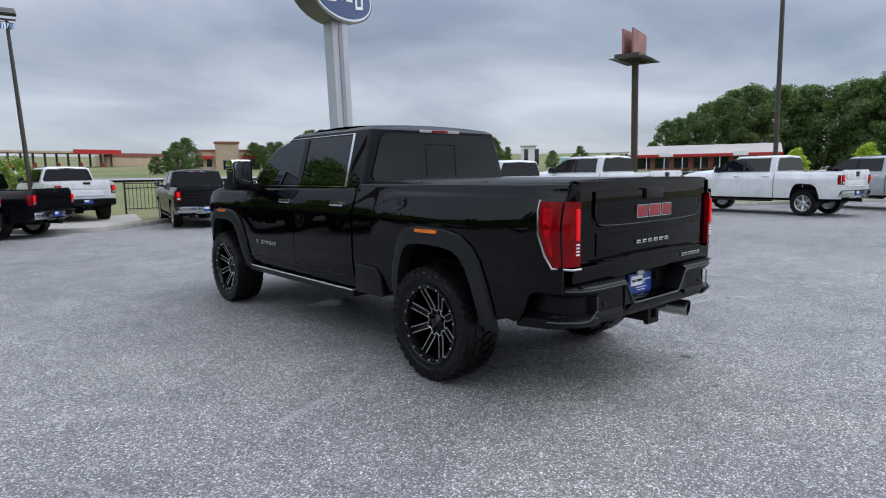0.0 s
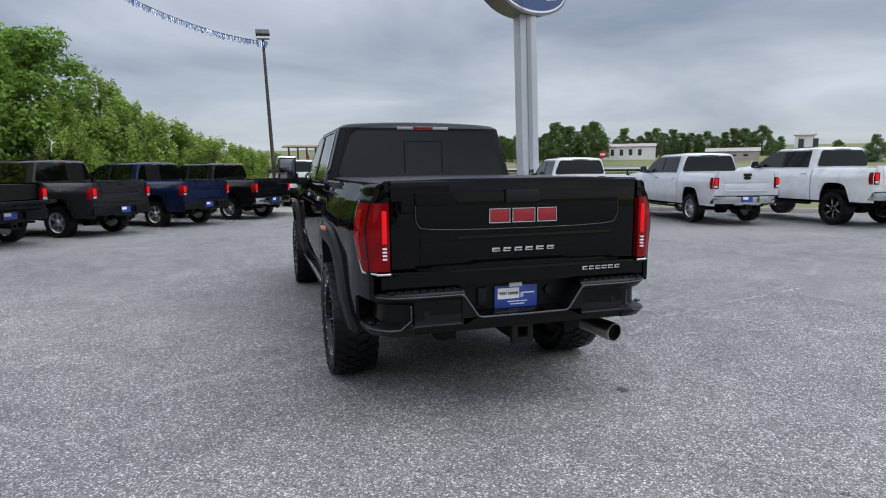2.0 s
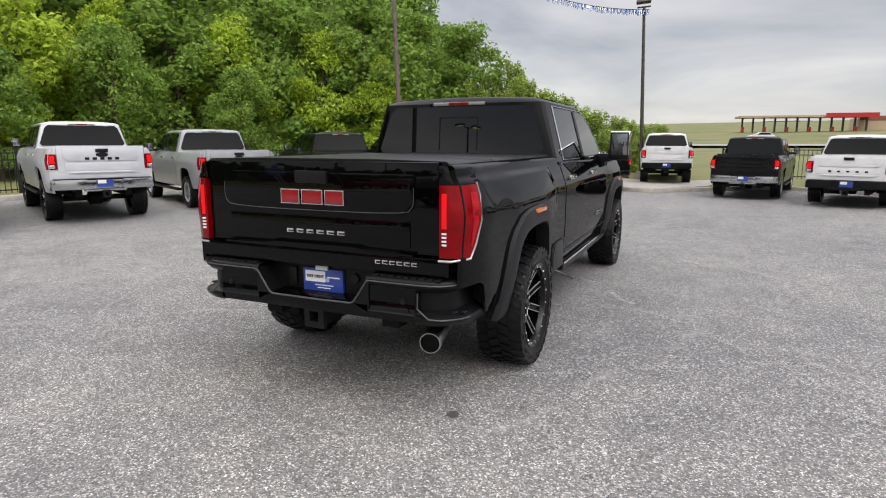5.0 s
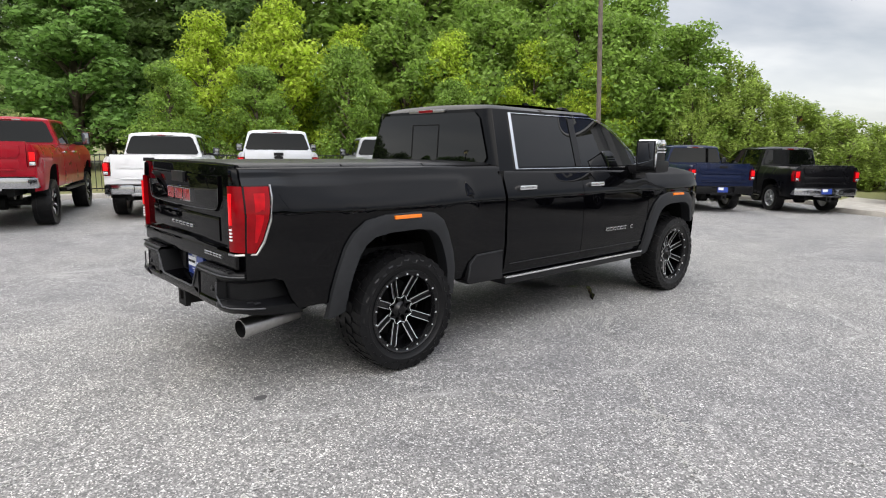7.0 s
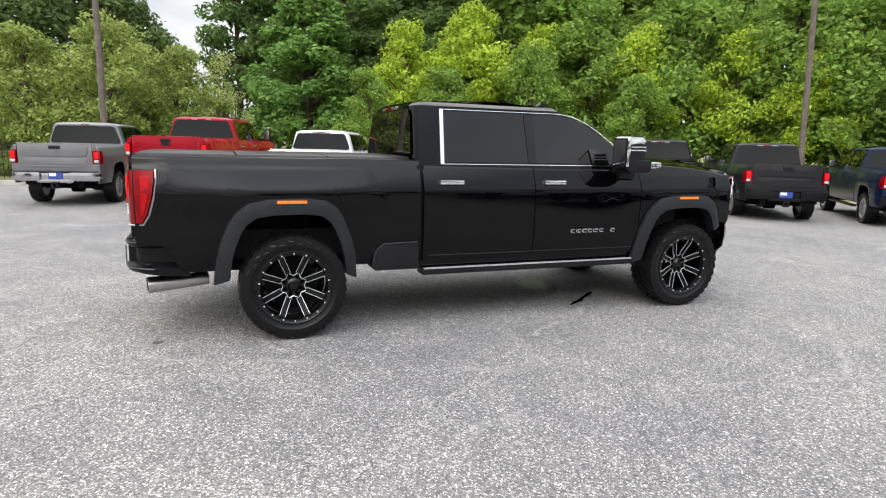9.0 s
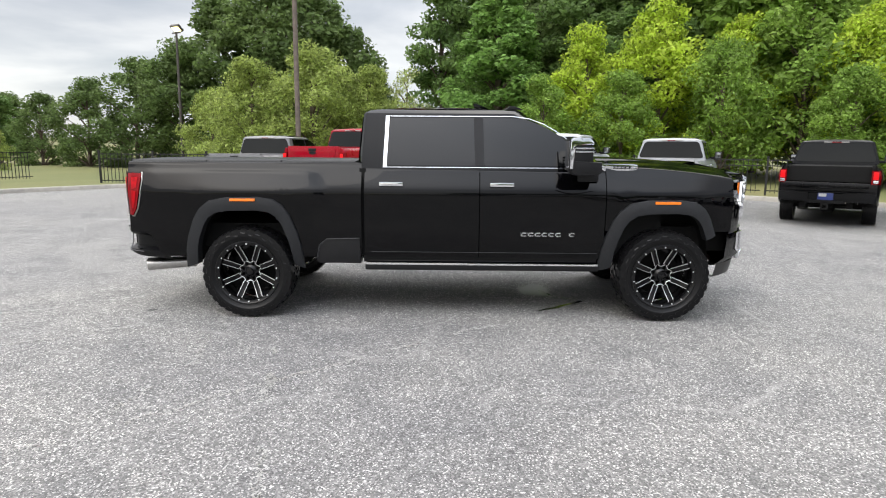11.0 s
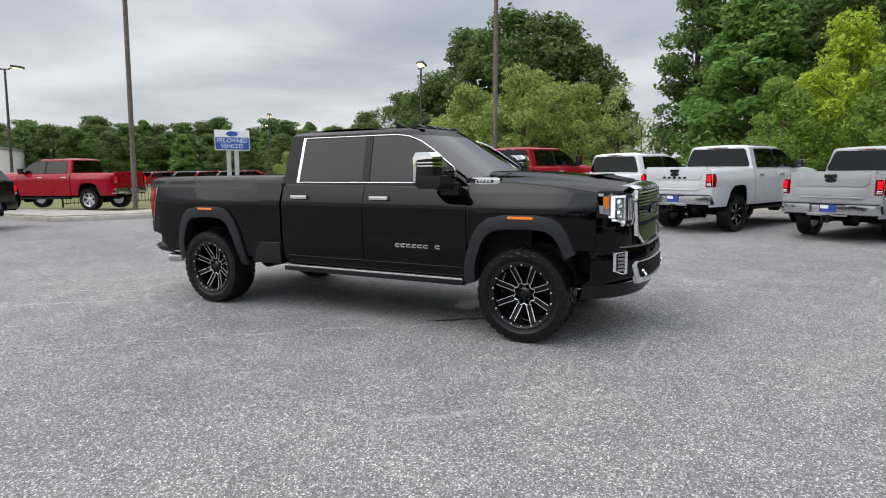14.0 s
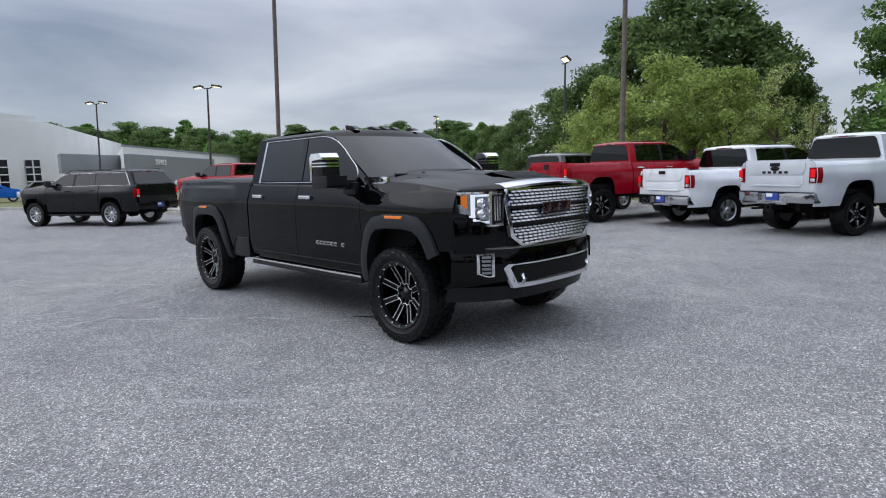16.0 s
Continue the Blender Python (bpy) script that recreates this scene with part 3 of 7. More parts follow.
def step_bumper(root, S):
    """Rear bumper with a tread cap, gloss face, open corner steps and a sunken bay for the plate."""
    line = [(0.40, -0.100), (0.52, -0.102), (0.64, -0.101), (0.715, -0.099), (0.735, -0.098), (0.80, -0.090), (0.865, -0.068), (0.918, -0.022), (0.950, 0.04), (0.966, 0.12), (0.972, 0.21), (0.974, 0.30)]
    line = [Vector((x, S.yr + y)) for x, y in line]
    n = len(line)

    def sweep(bm, sg, i0, i1, section):
        rows = []
        for i in range(i0, i1 + 1):
            d = (line[min(i + 1, n - 1)] - line[max(i - 1, 0)]).normalized()
            nrm = Vector((d.y, -d.x))
            row = []
            for o, z in section(i):
                p = line[i] - nrm * o
                row.append((sg * p.x, p.y + (max(0, (i - n + 3) / 2) * (0.80 - z) * 0.34), z))
            rows.append(row)
        rings(bm, rows, closed=False)
    cap = lambda i: [(0.13, 0.868), (0.022, 0.864), (0.006, 0.856), (0.0, 0.846), (0.0, 0.824), (0.010, 0.812)]
    face_ = lambda i: [(0.010, 0.814), (0.012, 0.80), (0.010, 0.67), (0.002, 0.655), (0.004, 0.645), (0.025, 0.605), (0.12, 0.60)]

    def corner(i):
        k = min(1.0, max(0.0, (i - 3) / 1.0))
        drop = 0.022 * max(0, i - 7) / 4
        return [(0.010, 0.814), (0.012 + 0.014 * k, 0.795), (0.012 + 0.052 * k, 0.785), (0.012 + 0.052 * k, 0.675), (0.010, 0.662 - drop), (-0.006 * k, 0.652 - drop), (-0.006 * k, 0.630 - drop), (0.02, 0.60 - drop * 2), (0.12, 0.595 - drop * 2)]
    bm = bmesh.new()
    # sunken bay: back wall, cheeks and lower lip
    y = S.yr
    box(bm, -0.44, 0.44, y + 0.055, y + 0.10, 0.62, 0.872)
    for sg in (-1, 1):
        prism(bm, [(sg * 0.415, 0.845), (sg * 0.415, 0.64), (sg * 0.305, 0.69)], y - 0.098, y + 0.06, "y")
    rb = part("rear_bumper", bm, BUMPERB, root)
    bm = bmesh.new()
    rings(bm, [[(x, y + dy, z) for dy, z in ((0.06, 0.700), (-0.085, 0.695), (-0.098, 0.688), (-0.098, 0.645), (-0.075, 0.605), (0.03, 0.60))] for x in (-0.405, -0.3, -0.1, 0.1, 0.3, 0.405)], closed=False)
    part("lower_lip", bm, PAINT, rb)
    for sg in (-1, 1):
        for nm, i0, i1, sec, mat in (("tread_cap", 0, n - 1, cap, BUMPERB), ("gloss_face", 0, 3, face_, PAINT), ("corner_step", 3, n - 1, corner, BUMPERB)):
            bm = bmesh.new()
            sweep(bm, sg, i0, i1, sec)
            part(nm, bm, mat, rb)
        bm = bmesh.new()
        for k in range(6):
            a = line[4].lerp(line[8], k / 5)
            box(bm, sg * a.x - 0.012, sg * a.x + 0.012, a.y + 0.012, a.y + 0.05, 0.662, 0.670, 0.002)
        part("step_tread", bm, FLARE, rb)
        # edge highlights of step and cap, drawn as pale grey tubes
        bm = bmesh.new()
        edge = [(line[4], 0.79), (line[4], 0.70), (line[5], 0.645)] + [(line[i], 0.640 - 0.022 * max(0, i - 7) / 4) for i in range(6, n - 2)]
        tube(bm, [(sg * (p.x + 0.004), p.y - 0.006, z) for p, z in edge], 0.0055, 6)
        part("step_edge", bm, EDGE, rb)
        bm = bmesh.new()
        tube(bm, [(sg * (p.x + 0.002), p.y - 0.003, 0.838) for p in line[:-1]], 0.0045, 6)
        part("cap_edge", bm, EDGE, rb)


def make_pickup(name, label, m, S, paint, wheel=("six", 0.40, 0.27), chrome_bumper=True, flares=False, bars=6, group="parked pickups", light="block", tailgate_open=False, badge=None):
    root = thing(name, label, "SUV" if S.suv else "pickup truck", m, group)
    l, c, wb = S.l, S.c, S.wb
    sill, rail, belt = 0.60 + l, 1.515 + l, 1.47 + l
    doors0, doors1 = c + 0.02, c + 2.335
    split = c + 1.13
    kind, r, tw = wheel
    track = 1.03 - tw / 2 + (0.07 if kind == "milled" else -0.06)
    for x in (-track, track):
        for y in (0, wb):
            add_wheel(root, kind, r, tw, x, y)
    # chassis, floor and liners
    bm = bmesh.new()
    box(bm, -0.80, 0.80, S.yr + 0.12, S.yf - 0.25, 0.66 + l, 0.90 + l)
    for x in (-0.45, 0.45):
        box(bm, x - 0.06, x + 0.06, S.yr + 0.1, S.yf - 0.3, 0.50 + l, 0.68 + l)
    for y in (0, wb):
        tube(bm, [(-0.75, y, r), (0.75, y, r)], 0.06, 10)
        lathe(bm, [(-0.16, 0.05), (-0.12, 0.15), (0.12, 0.15), (0.16, 0.05)], 16, "x", (0.1 if y else 0, y, r))
        for x in (-0.55, 0.55):
            box(bm, x - 0.035, x + 0.035, y - 0.55, y + 0.5, r + 0.08, r + 0.13)
            tube(bm, [(x, y + 0.1, r), (x, y + 0.18, r + 0.55)], 0.035, 8)
    box(bm, -0.86, 0.86, c + 0.1, doors1 + 0.6, sill + 0.02, 1.38 + l)
    box(bm, -0.88, 0.88, S.yr + 0.1, c - 0.05, 1.10 + l, 1.44 + l)
    box(bm, -0.66, 0.66, wb + 0.62, S.yf - 0.14, 0.7 + l, 1.25 + l)
    box(bm, -0.60, 0.60, wb - 0.6, wb + 0.65, 0.9 + l, 1.30 + l)
    part("chassis", bm, CHASSIS, root)
    for sg in (-1, 1):
        for yc in (0, wb):
            bm = bmesh.new()
            rings(bm, [[(sg * x, yc + a * 1.02, z + l + 0.01) for a, z in ARCH] for x in (0.99 - 0.03, 0.60)], closed=False)
            part("wheel_liner", bm, CHASSIS, root)
    # body sides
    for sg in (-1, 1):
        bm = bmesh.new()
        side_panel(bm, S, S.yr, c - 0.01, sill, lambda y: belt + (0.037 if light == "main" else 0.0), sg)
        part("rear_quarter", bm, paint, root)
    belt_f = lambda y: belt - 0.012 * (y - c)
    for sg in (-1, 1):
        for y0, y1, hy in ((doors0, split - 0.004, c + 0.28), (split + 0.004, doors1, c + 1.34)):
            bm = bmesh.new()
            side_panel(bm, S, y0, y1, sill, belt_f, sg)
            d = part("door", bm, paint, root)
            bm = bmesh.new()
            x = sg * (S.half(hy, 1.31 + l) + 0.004)
            box(bm, x - 0.012, x + 0.028, hy - 0.115, hy + 0.115, 1.295 + l, 1.335 + l, 0.012)
            part("handle", bm, CHROME if chrome_bumper or kind == "milled" else paint, d)
    fender_top = lambda y: belt + 0.02 - 0.10 * max(0, (y - doors1) / 1.23) ** 2
    for sg in (-1, 1):
        bm = bmesh.new()
        side_panel(bm, S, doors1 + 0.008, S.yf - 0.285, sill + 0.28, fender_top, sg)
        part("fender", bm, paint, root)
    # hood: crowned, with a raised middle
    bm = bmesh.new()
    rows = []
    y0, y1 = doors1 - 0.05, S.yf - 0.02
    for k in range(15):
        u = k / 14
        y = y0 + (y1 - y0) * u
        row = []
        for i in range(25):
            v = -1 + i / 12
            w = S.half(min(y, S.yf - 0.29), fender_top(y)) - 0.03
            x = w * v
            zz = fender_top(y) + 0.004 + (0.055 + 0.030 * u) * (1 - abs(v) ** 2.4) + 0.028 * max(0, min(1, (0.56 - abs(v)) / 0.10)) * (1 - 0.5 * u)
            yy = y - (0.28 * abs(v) ** 4 * u)
            if k == 14:
                zz -= 0.05
            row.append((x, yy, zz))
        rows.append(row)
    rings(bm, rows, closed=False)
    part("hood", bm, paint, root)
    # cab
    bm = bmesh.new()
    zb, zt = belt - 0.04, (1.92 if S.suv else 1.99) + l
    yb0, yt0 = ((S.yr + 0.0, S.yr + 0.30) if S.suv else (c - 0.06, c - 0.02))
    yb1, yt1 = c + 2.56, c + 1.66
    wbt, wtp = S.w - 0.075, S.w - 0.23
    greenhouse(bm, S, yb0, yb1, yt0, yt1, zb, zt, wbt, wtp)
    part("cab", bm, paint, root)

    def side_at(sg):
        def f(y, z, d):
            u = (z - zb) / (zt - zb)
            return (sg * (wbt + (wtp - wbt) * u + 0.003 + d), y, z)
        return f

    ztw, zbw = zt - 0.045, belt + 0.022
    rear_win = [(c + 0.215, zbw), (c + 0.235, ztw), (split - 0.06, ztw + 0.005), (split - 0.045, zbw)]
    front_win = [(split + 0.045, zbw), (split + 0.03, ztw + 0.005), (c + 1.45, ztw + 0.002), (c + 1.60, ztw - 0.018), (c + 1.74, ztw - 0.068), (c + 1.88, ztw - 0.150), (c + 2.02, ztw - 0.252), (c + 2.13, zbw + 0.125), (c + 2.165, zbw + 0.075), (c + 2.17, zbw + 0.03), (c + 2.14, zbw)]
    wins = [rear_win, front_win]
    if S.suv:
        wins.append([(S.yr + 0.26, zbw), (S.yr + 0.50, ztw), (c + 0.19, ztw), (c + 0.17, zbw)])
    for sg in (-1, 1):
        to3 = side_at(sg)
        for poly in wins:
            bm = bmesh.new()
            face(bm, [bm.verts.new(to3(y, z, 0.001)) for y, z in poly])
            part("side_window", bm, GLASS, root)
        # bright surround of the whole glass line
        full = inset_poly([*((wins[2][0], wins[2][1]) if S.suv else (rear_win[0], rear_win[1])), *front_win[2:]], -0.02)
        wide = [0.035 if kind == "milled" else 0.014] + [0.005] * (len(full) - 1)
        bm = bmesh.new()
        strip(bm, full, inset_poly(full, wide), 0.006, to3)
        part("window_trim", bm, CHROME if kind == "milled" or S.suv else TRIM, root)
        if S.suv:
            bm = bmesh.new()
            tube(bm, [(sg * (wtp - 0.02), S.yr + 0.45, zt + 0.03), (sg * (wtp - 0.02), S.yr + 0.52, zt + 0.085), (sg * (wtp - 0.02), c + 1.35, zt + 0.085), (sg * (wtp - 0.02), c + 1.48, zt + 0.03)], 0.016, 6)
            part("roof_rail", bm, TRIM, root)
        bm = bmesh.new()
        prism(bm, [to3(split - 0.045, zbw, 0)[1:], to3(split - 0.06, ztw, 0)[1:], to3(split + 0.03, ztw, 0)[1:], to3(split + 0.045, zbw, 0)[1:]], 0, 0.006)
        for v in bm.verts:
            v.co = Vector(to3(v.co.y, v.co.z, 0.002 + v.co.x))
        part("door_pillar", bm, TRIM, root)
    # rear glass
    rwy = lambda z: yb0 + (yt0 - yb0) * (z - zb) / (zt - zb) - 0.004
    bm = bmesh.new()
    bw, tw2 = 0.845, 0.70
    z0, z1 = belt + (0.05 if not S.suv else 0.03), zt - 0.03
    glass = []
    for sx, x, z, qx, qz in ((-1, bw, z0, 1, 0), (1, bw, z0, 0, 1), (1, tw2, z1, 0, -1), (-1, tw2, z1, 1, 0)):
        # each corner is cut twice
        kx = 0.012 if z == z0 else -0.012
        pair = [(sx * (x - 0.05), z), (sx * (x - kx), z + (0.05 if z == z0 else -0.05))]
        glass += pair if (sx > 0) == (z == z0) else pair[::-1]
    face(bm, [bm.verts.new((x, rwy(z) - 0.001, z)) for x, z in glass])
    part("rear_window", bm, GLASS, root)
    bm = bmesh.new()
    box(bm, -0.26, 0.26, rwy(zt) - 0.010, rwy(zt) + 0.03, zt - 0.018, zt + 0.012, 0.006)
    lamp = part("cargo_lamp", bm, STEEL, root)
    bm = bmesh.new()
    box(bm, -0.10, 0.10, rwy(zt) - 0.016, rwy(zt), zt - 0.015, zt + 0.009, 0.004)
    part("brake_lens", bm, REDLENS, lamp)
    # windscreen follows the bowed front
    bm = bmesh.new()
    rows = []
    for k in range(5):
        u = 0.14 + 0.80 * k / 4
        w, yy, z = wbt + (wtp - wbt) * u, yb1 + (yt1 - yb1) * u, zb + (zt - zb) * u
        rows.append([(x, yy - cab_bow(x, w) + 0.005, z + 0.004) for x in [(-0.93 + 1.86 * i / 12) * w for i in range(13)]])
    rings(bm, rows, closed=False)
    part("windscreen", bm, GLASS, root)
    for s in (-1, 1):
        bm = bmesh.new()
        tube(bm, [(s * 0.12, yb1 - 0.10, zb + 0.10), (s * 0.45 + 0.2, yb1 - 0.13, zb + 0.105)], 0.012, 6)
        part("wiper", bm, TRIM, root)
    # tail
    if not S.suv:
        bm = bmesh.new()
        gw = 0.836 if light == "main" else 0.785
        box(bm, -gw, gw, S.yr - 0.025, S.yr + 0.05, 1.0 + l, rail + 0.008, 0.012)
        tg = part("tailgate", bm, paint, root)
        bm = bmesh.new()
        prism(bm, [(-0.69, 1.455 + l), (-0.69, 1.30 + l), (-0.62, 1.225 + l), (0.62, 1.225 + l), (0.69, 1.30 + l), (0.69, 1.455 + l)], S.yr - 0.043, S.yr - 0.02, "y", 0.007)
        part("upper_field", bm, paint, tg)
        bm = bmesh.new()
        box(bm, -0.66, 0.66, S.yr - 0.034, S.yr - 0.02, 1.035 + l, 1.19 + l, 0.006)
        part("lower_field", bm, paint, tg)
        bm = bmesh.new()
        box(bm, -0.60, 0.60, S.yr - 0.05, S.yr - 0.0, 0.985 + l, 1.012 + l, 0.008)
        part("gate_lip", bm, paint, tg)
        if tailgate_open:
            tg.matrix_basis = pose(0, S.yr, 1.0 + l) @ pose(0, 0, 0, 84, 0, 0) @ pose(0, -S.yr, -1.0 - l)
        bm = bmesh.new()
        box(bm, -0.115, 0.115, S.yr - 0.062, S.yr - 0.03, 1.39 + l, 1.465 + l, 0.01)
        part("gate_handle", bm, TRIM, tg)
    else:
        bm = bmesh.new()
        box(bm, -0.86, 0.86, S.yr - 0.03, S.yr + 0.05, 0.86 + l, belt + 0.01, 0.025)
        tg = part("liftgate", bm, paint, root)
    if badge == "wide":
        bm = bmesh.new()
        for k in range(bars):
            x = -0.27 + 0.54 * k / (bars - 1)
            box(bm, x - 0.038, x + 0.038, S.yr - 0.052, S.yr - 0.042, 1.245 + l, 1.295 + l, 0.004)
        part("badge_bar", bm, TRIM, tg)
    elif badge == "low":
        bm = bmesh.new()
        for k in range(bars):
            x = -0.4 + 0.8 * k / (bars - 1)
            box(bm, x - 0.035, x + 0.035, S.yr - 0.044, S.yr - 0.034, 1.08 + l, 1.125 + l, 0.003)
        part("badge_bar", bm, TRIM, tg)
    if badge in ("oval", "wide"):
        bm = bmesh.new()
        lathe(bm, [(S.yr - 0.055, 0.001), (S.yr - 0.055, 0.10), (S.yr - 0.045, 0.112), (S.yr - 0.03, 0.112)], 28, "y", (0, 0, 0))
        for v in bm.verts:
            v.co.z = v.co.z * 0.42 + 1.345 + l
        part("emblem", bm, TRIM, tg)
    # painted corners above the lamps and a valance under the gate
    if not S.suv:
        for sg in (-1, 1):
            xi, zl, zh = (0.842, 1.395, 1.507) if light == "main" else (0.792, 1.355, 1.478)
            xo = S.half(S.yr + 0.02, zl + l)
            bm = bmesh.new()
            prism(bm, [(sg * xi, S.yr - 0.035), (sg * (xo - 0.07), S.yr - 0.028), (sg * (xo - 0.012), S.yr + 0.03), (sg * (xo - 0.012), S.yr + 0.09), (sg * xi, S.yr + 0.09)], zl + l, zh + l, "z", 0.012)
            for v in bm.verts:
                if v.co.z > zl + l + 0.05:
                    v.co.x -= sg * 0.05 * max(0, (abs(v.co.x) - xi) / (xo - xi))
            part("corner_cap", bm, paint, root)
        if light != "main":
            bm = bmesh.new()
            box(bm, -0.90, 0.90, S.yr - 0.018, S.yr + 0.06, 0.875 + l, 1.06 + l, 0.02)
            part("rear_valance", bm, paint, root)
    # tail lamps wrap the corners
    for sg in (-1, 1):
        bm = bmesh.new()
        a = S.yr - 0.05
        xi, lv = (0.850, ((0.995, 0.05), (1.06, 0.09), (1.20, 0.13), (1.34, 0.15), (1.40, 0.15))) if light == "main" else (0.80, ((1.06, 0.09), (1.15, 0.10), (1.27, 0.10), (1.36, 0.10)))
        rows = []
        for k in range(11):
            z = lv[0][0] + (lv[-1][0] - lv[0][0]) * k / 10
            yd = lerp_table(z, lv)
            z += l
            ho = S.half(S.yr + yd, z) + 0.012
            hi_ = S.half(S.yr, z)
            rows.append([(sg * xi, a, z), (sg * (hi_ - 0.08), a + 0.004, z), (sg * (hi_ - 0.025), a + 0.028, z), (sg * (S.half(S.yr + 0.03, z) + 0.012), S.yr + 0.03, z), (sg * (S.half(S.yr + yd * 0.6 + 0.012, z) + 0.012), S.yr + yd * 0.6 + 0.012, z), (sg * ho, S.yr + yd, z), (sg * (ho - 0.04), S.yr + yd, z), (sg * xi, S.yr + 0.03, z)])
        rings(bm, rows, caps=True)
        tl = part("tail_lamp", bm, REDLENS, root, "deep red lens")
        bm = bmesh.new()
        if light == "main":
            box(bm, min(sg * 0.866, sg * 0.894), max(sg * 0.866, sg * 0.894), a - 0.006, a + 0.01, 1.16 + l, 1.355 + l, 0.005)
            part("light_bar", bm, REDLED, tl)
            # red light guide round the flank of the lens
            bm = bmesh.new()
            guide = []
            for z, ya, yb_ in ((1.06, 0.050, 0.060), (1.12, 0.050, 0.080), (1.20, 0.055, 0.100), (1.30, 0.055, 0.115), (1.36, 0.055, 0.12)):
                guide.append([(sg * (S.half(S.yr + q, z + l) + 0.0155), S.yr + q, z + l) for q in (ya, (ya + yb_) / 2, yb_)])
            rings(bm, guide, closed=False)
            part("light_guide", bm, material("red_light_guide", (0.42, 0.003, 0.008), 0.3, 0, 0.3, spec=0.1, cior=1.35, var=0.35, scale=14), tl)
            bm = bmesh.new()
            for k in range(4):
                box(bm, min(sg * 0.867, sg * 0.893), max(sg * 0.867, sg * 0.893), a - 0.006, a + 0.01, 1.065 + 0.021 * k + l, 1.075 + 0.021 * k + l, 0.002)
            part("reverse_lamp", bm, WHITE, tl)
        else:
            box(bm, min(sg * 0.83, sg * 0.925), max(sg * 0.83, sg * 0.925), a - 0.006, a + 0.01, 1.17 + l, 1.33 + l, 0.006)
            part("light_bar", bm, REDLED, tl)
            bm = bmesh.new()
            box(bm, min(sg * 0.83, sg * 0.925), max(sg * 0.83, sg * 0.925), a - 0.006, a + 0.01, 1.085 + l, 1.15 + l, 0.006)
            part("reverse_lamp", bm, LENS, tl)
    # rear bumper
    bmat = material("bumper_chrome", (0.52, 0.53, 0.55), 0.13, 1.0) if chrome_bumper else (paint if S.suv else BUMPERB)
    yb = S.yr - 0.13
    hi, lo = 0.86 + l, 0.66 + l
    if light == "main":
        step_bumper(root, S)
    else:
        bm = bmesh.new()
        for sg in (-1, 1):
            pts = [(0.33, yb), (0.78, yb + 0.01), (0.925, yb + 0.09), (0.965, S.yr + 0.36), (0.91, S.yr + 0.36), (0.87, S.yr + 0.04), (0.33, S.yr + 0.04)]
            prism(bm, [(sg * x, y) for x, y in pts], lo, hi, "z", 0.018)
        box(bm, -0.34, 0.34, yb + 0.05, S.yr + 0.04, lo, hi - 0.02, 0.012)
        box(bm, -0.38, 0.38, yb + 0.005, S.yr, lo - 0.04, lo + 0.03, 0.012)
        rb = part("rear_bumper", bm, bmat, root)
        bm = bmesh.new()
        box(bm, -0.88, 0.88, yb + 0.012, S.yr + 0.02, hi, hi + 0.018, 0.006)
        part("step_pad", bm, TRIM, rb)
    if light == "main":
        yb, l = S.yr + 0.010, l - 0.012
    bm = bmesh.new()
    box(bm, -0.15, 0.15, yb + 0.025, yb + 0.05, 0.70 + l, 0.855 + l, 0.004)
    pl = part("number_plate", bm, PLATEBLUE if light != "none" else WHITE, root)
    bm = bmesh.new()
    box(bm, -0.13, 0.02, yb + 0.020, yb + 0.03, 0.77 + l, 0.84 + l)
    part("plate_field", bm, WHITE, pl)
    if light == "main":
        yb, l = S.yr - 0.13, S.l
    hy = yb + (0.055 if light == "main" else -0.065)
    bm = bmesh.new()
    sq = lambda q: [(-q, lo - 0.1 - q), (q, lo - 0.1 - q), (q, lo - 0.1 + q), (-q, lo - 0.1 + q)]
    strip(bm, sq(0.072), sq(0.034), 0.035, lambda u, v, d: (u, hy + 0.035 - d, v))
    strip(bm, sq(0.055), sq(0.036), -0.36, lambda u, v, d: (u, hy - d, v))
    box(bm, -0.05, 0.05, hy + 0.12, hy + 0.36, lo - 0.15, lo - 0.05)
    part("tow_receiver", bm, CHASSIS, root)
    # nose
    bm = bmesh.new()
    rows = []
    for z in (0.86, 0.95, 1.15, 1.32, 1.395):
        row = []
        for i in range(15):
            v = -1 + i / 7
            w = S.half(S.yf - 0.29, min(z, 1.4) + l)
            row.append((w * v, S.yf - 0.30 * abs(v) ** 4 - (0.04 if z > 1.38 else 0), z + l))
        rows.append(row)
    rings(bm, rows, closed=False)
    part("front_fascia", bm, paint, root)
    bm = bmesh.new()
    rows = []
    for dy, z in ((-0.12, 0.90), (0.06, 0.895), (0.085, 0.80), (0.07, 0.62), (-0.02, 0.55), (-0.2, 0.55)):
        rows.append([((S.w - 0.03) * v, S.yf + dy - 0.40 * abs(v) ** 3.2, z + l) for v in [-1 + i / 9 for i in range(19)]])
    rings(bm, rows, closed=False)
    part("front_bumper", bm, CHROME if (chrome_bumper and kind != "milled") else paint, root)
    bm = bmesh.new()
    rows = []
    for dy, z in ((0.03, 0.56), (0.0, 0.43), (-0.08, 0.43)):
        rows.append([((S.w - 0.05) * v, S.yf + dy - 0.42 * abs(v) ** 3.2, z + l) for v in [-1 + i / 9 for i in range(19)]])
    rings(bm, rows, closed=False)
    part("air_dam", bm, TRIM, root)
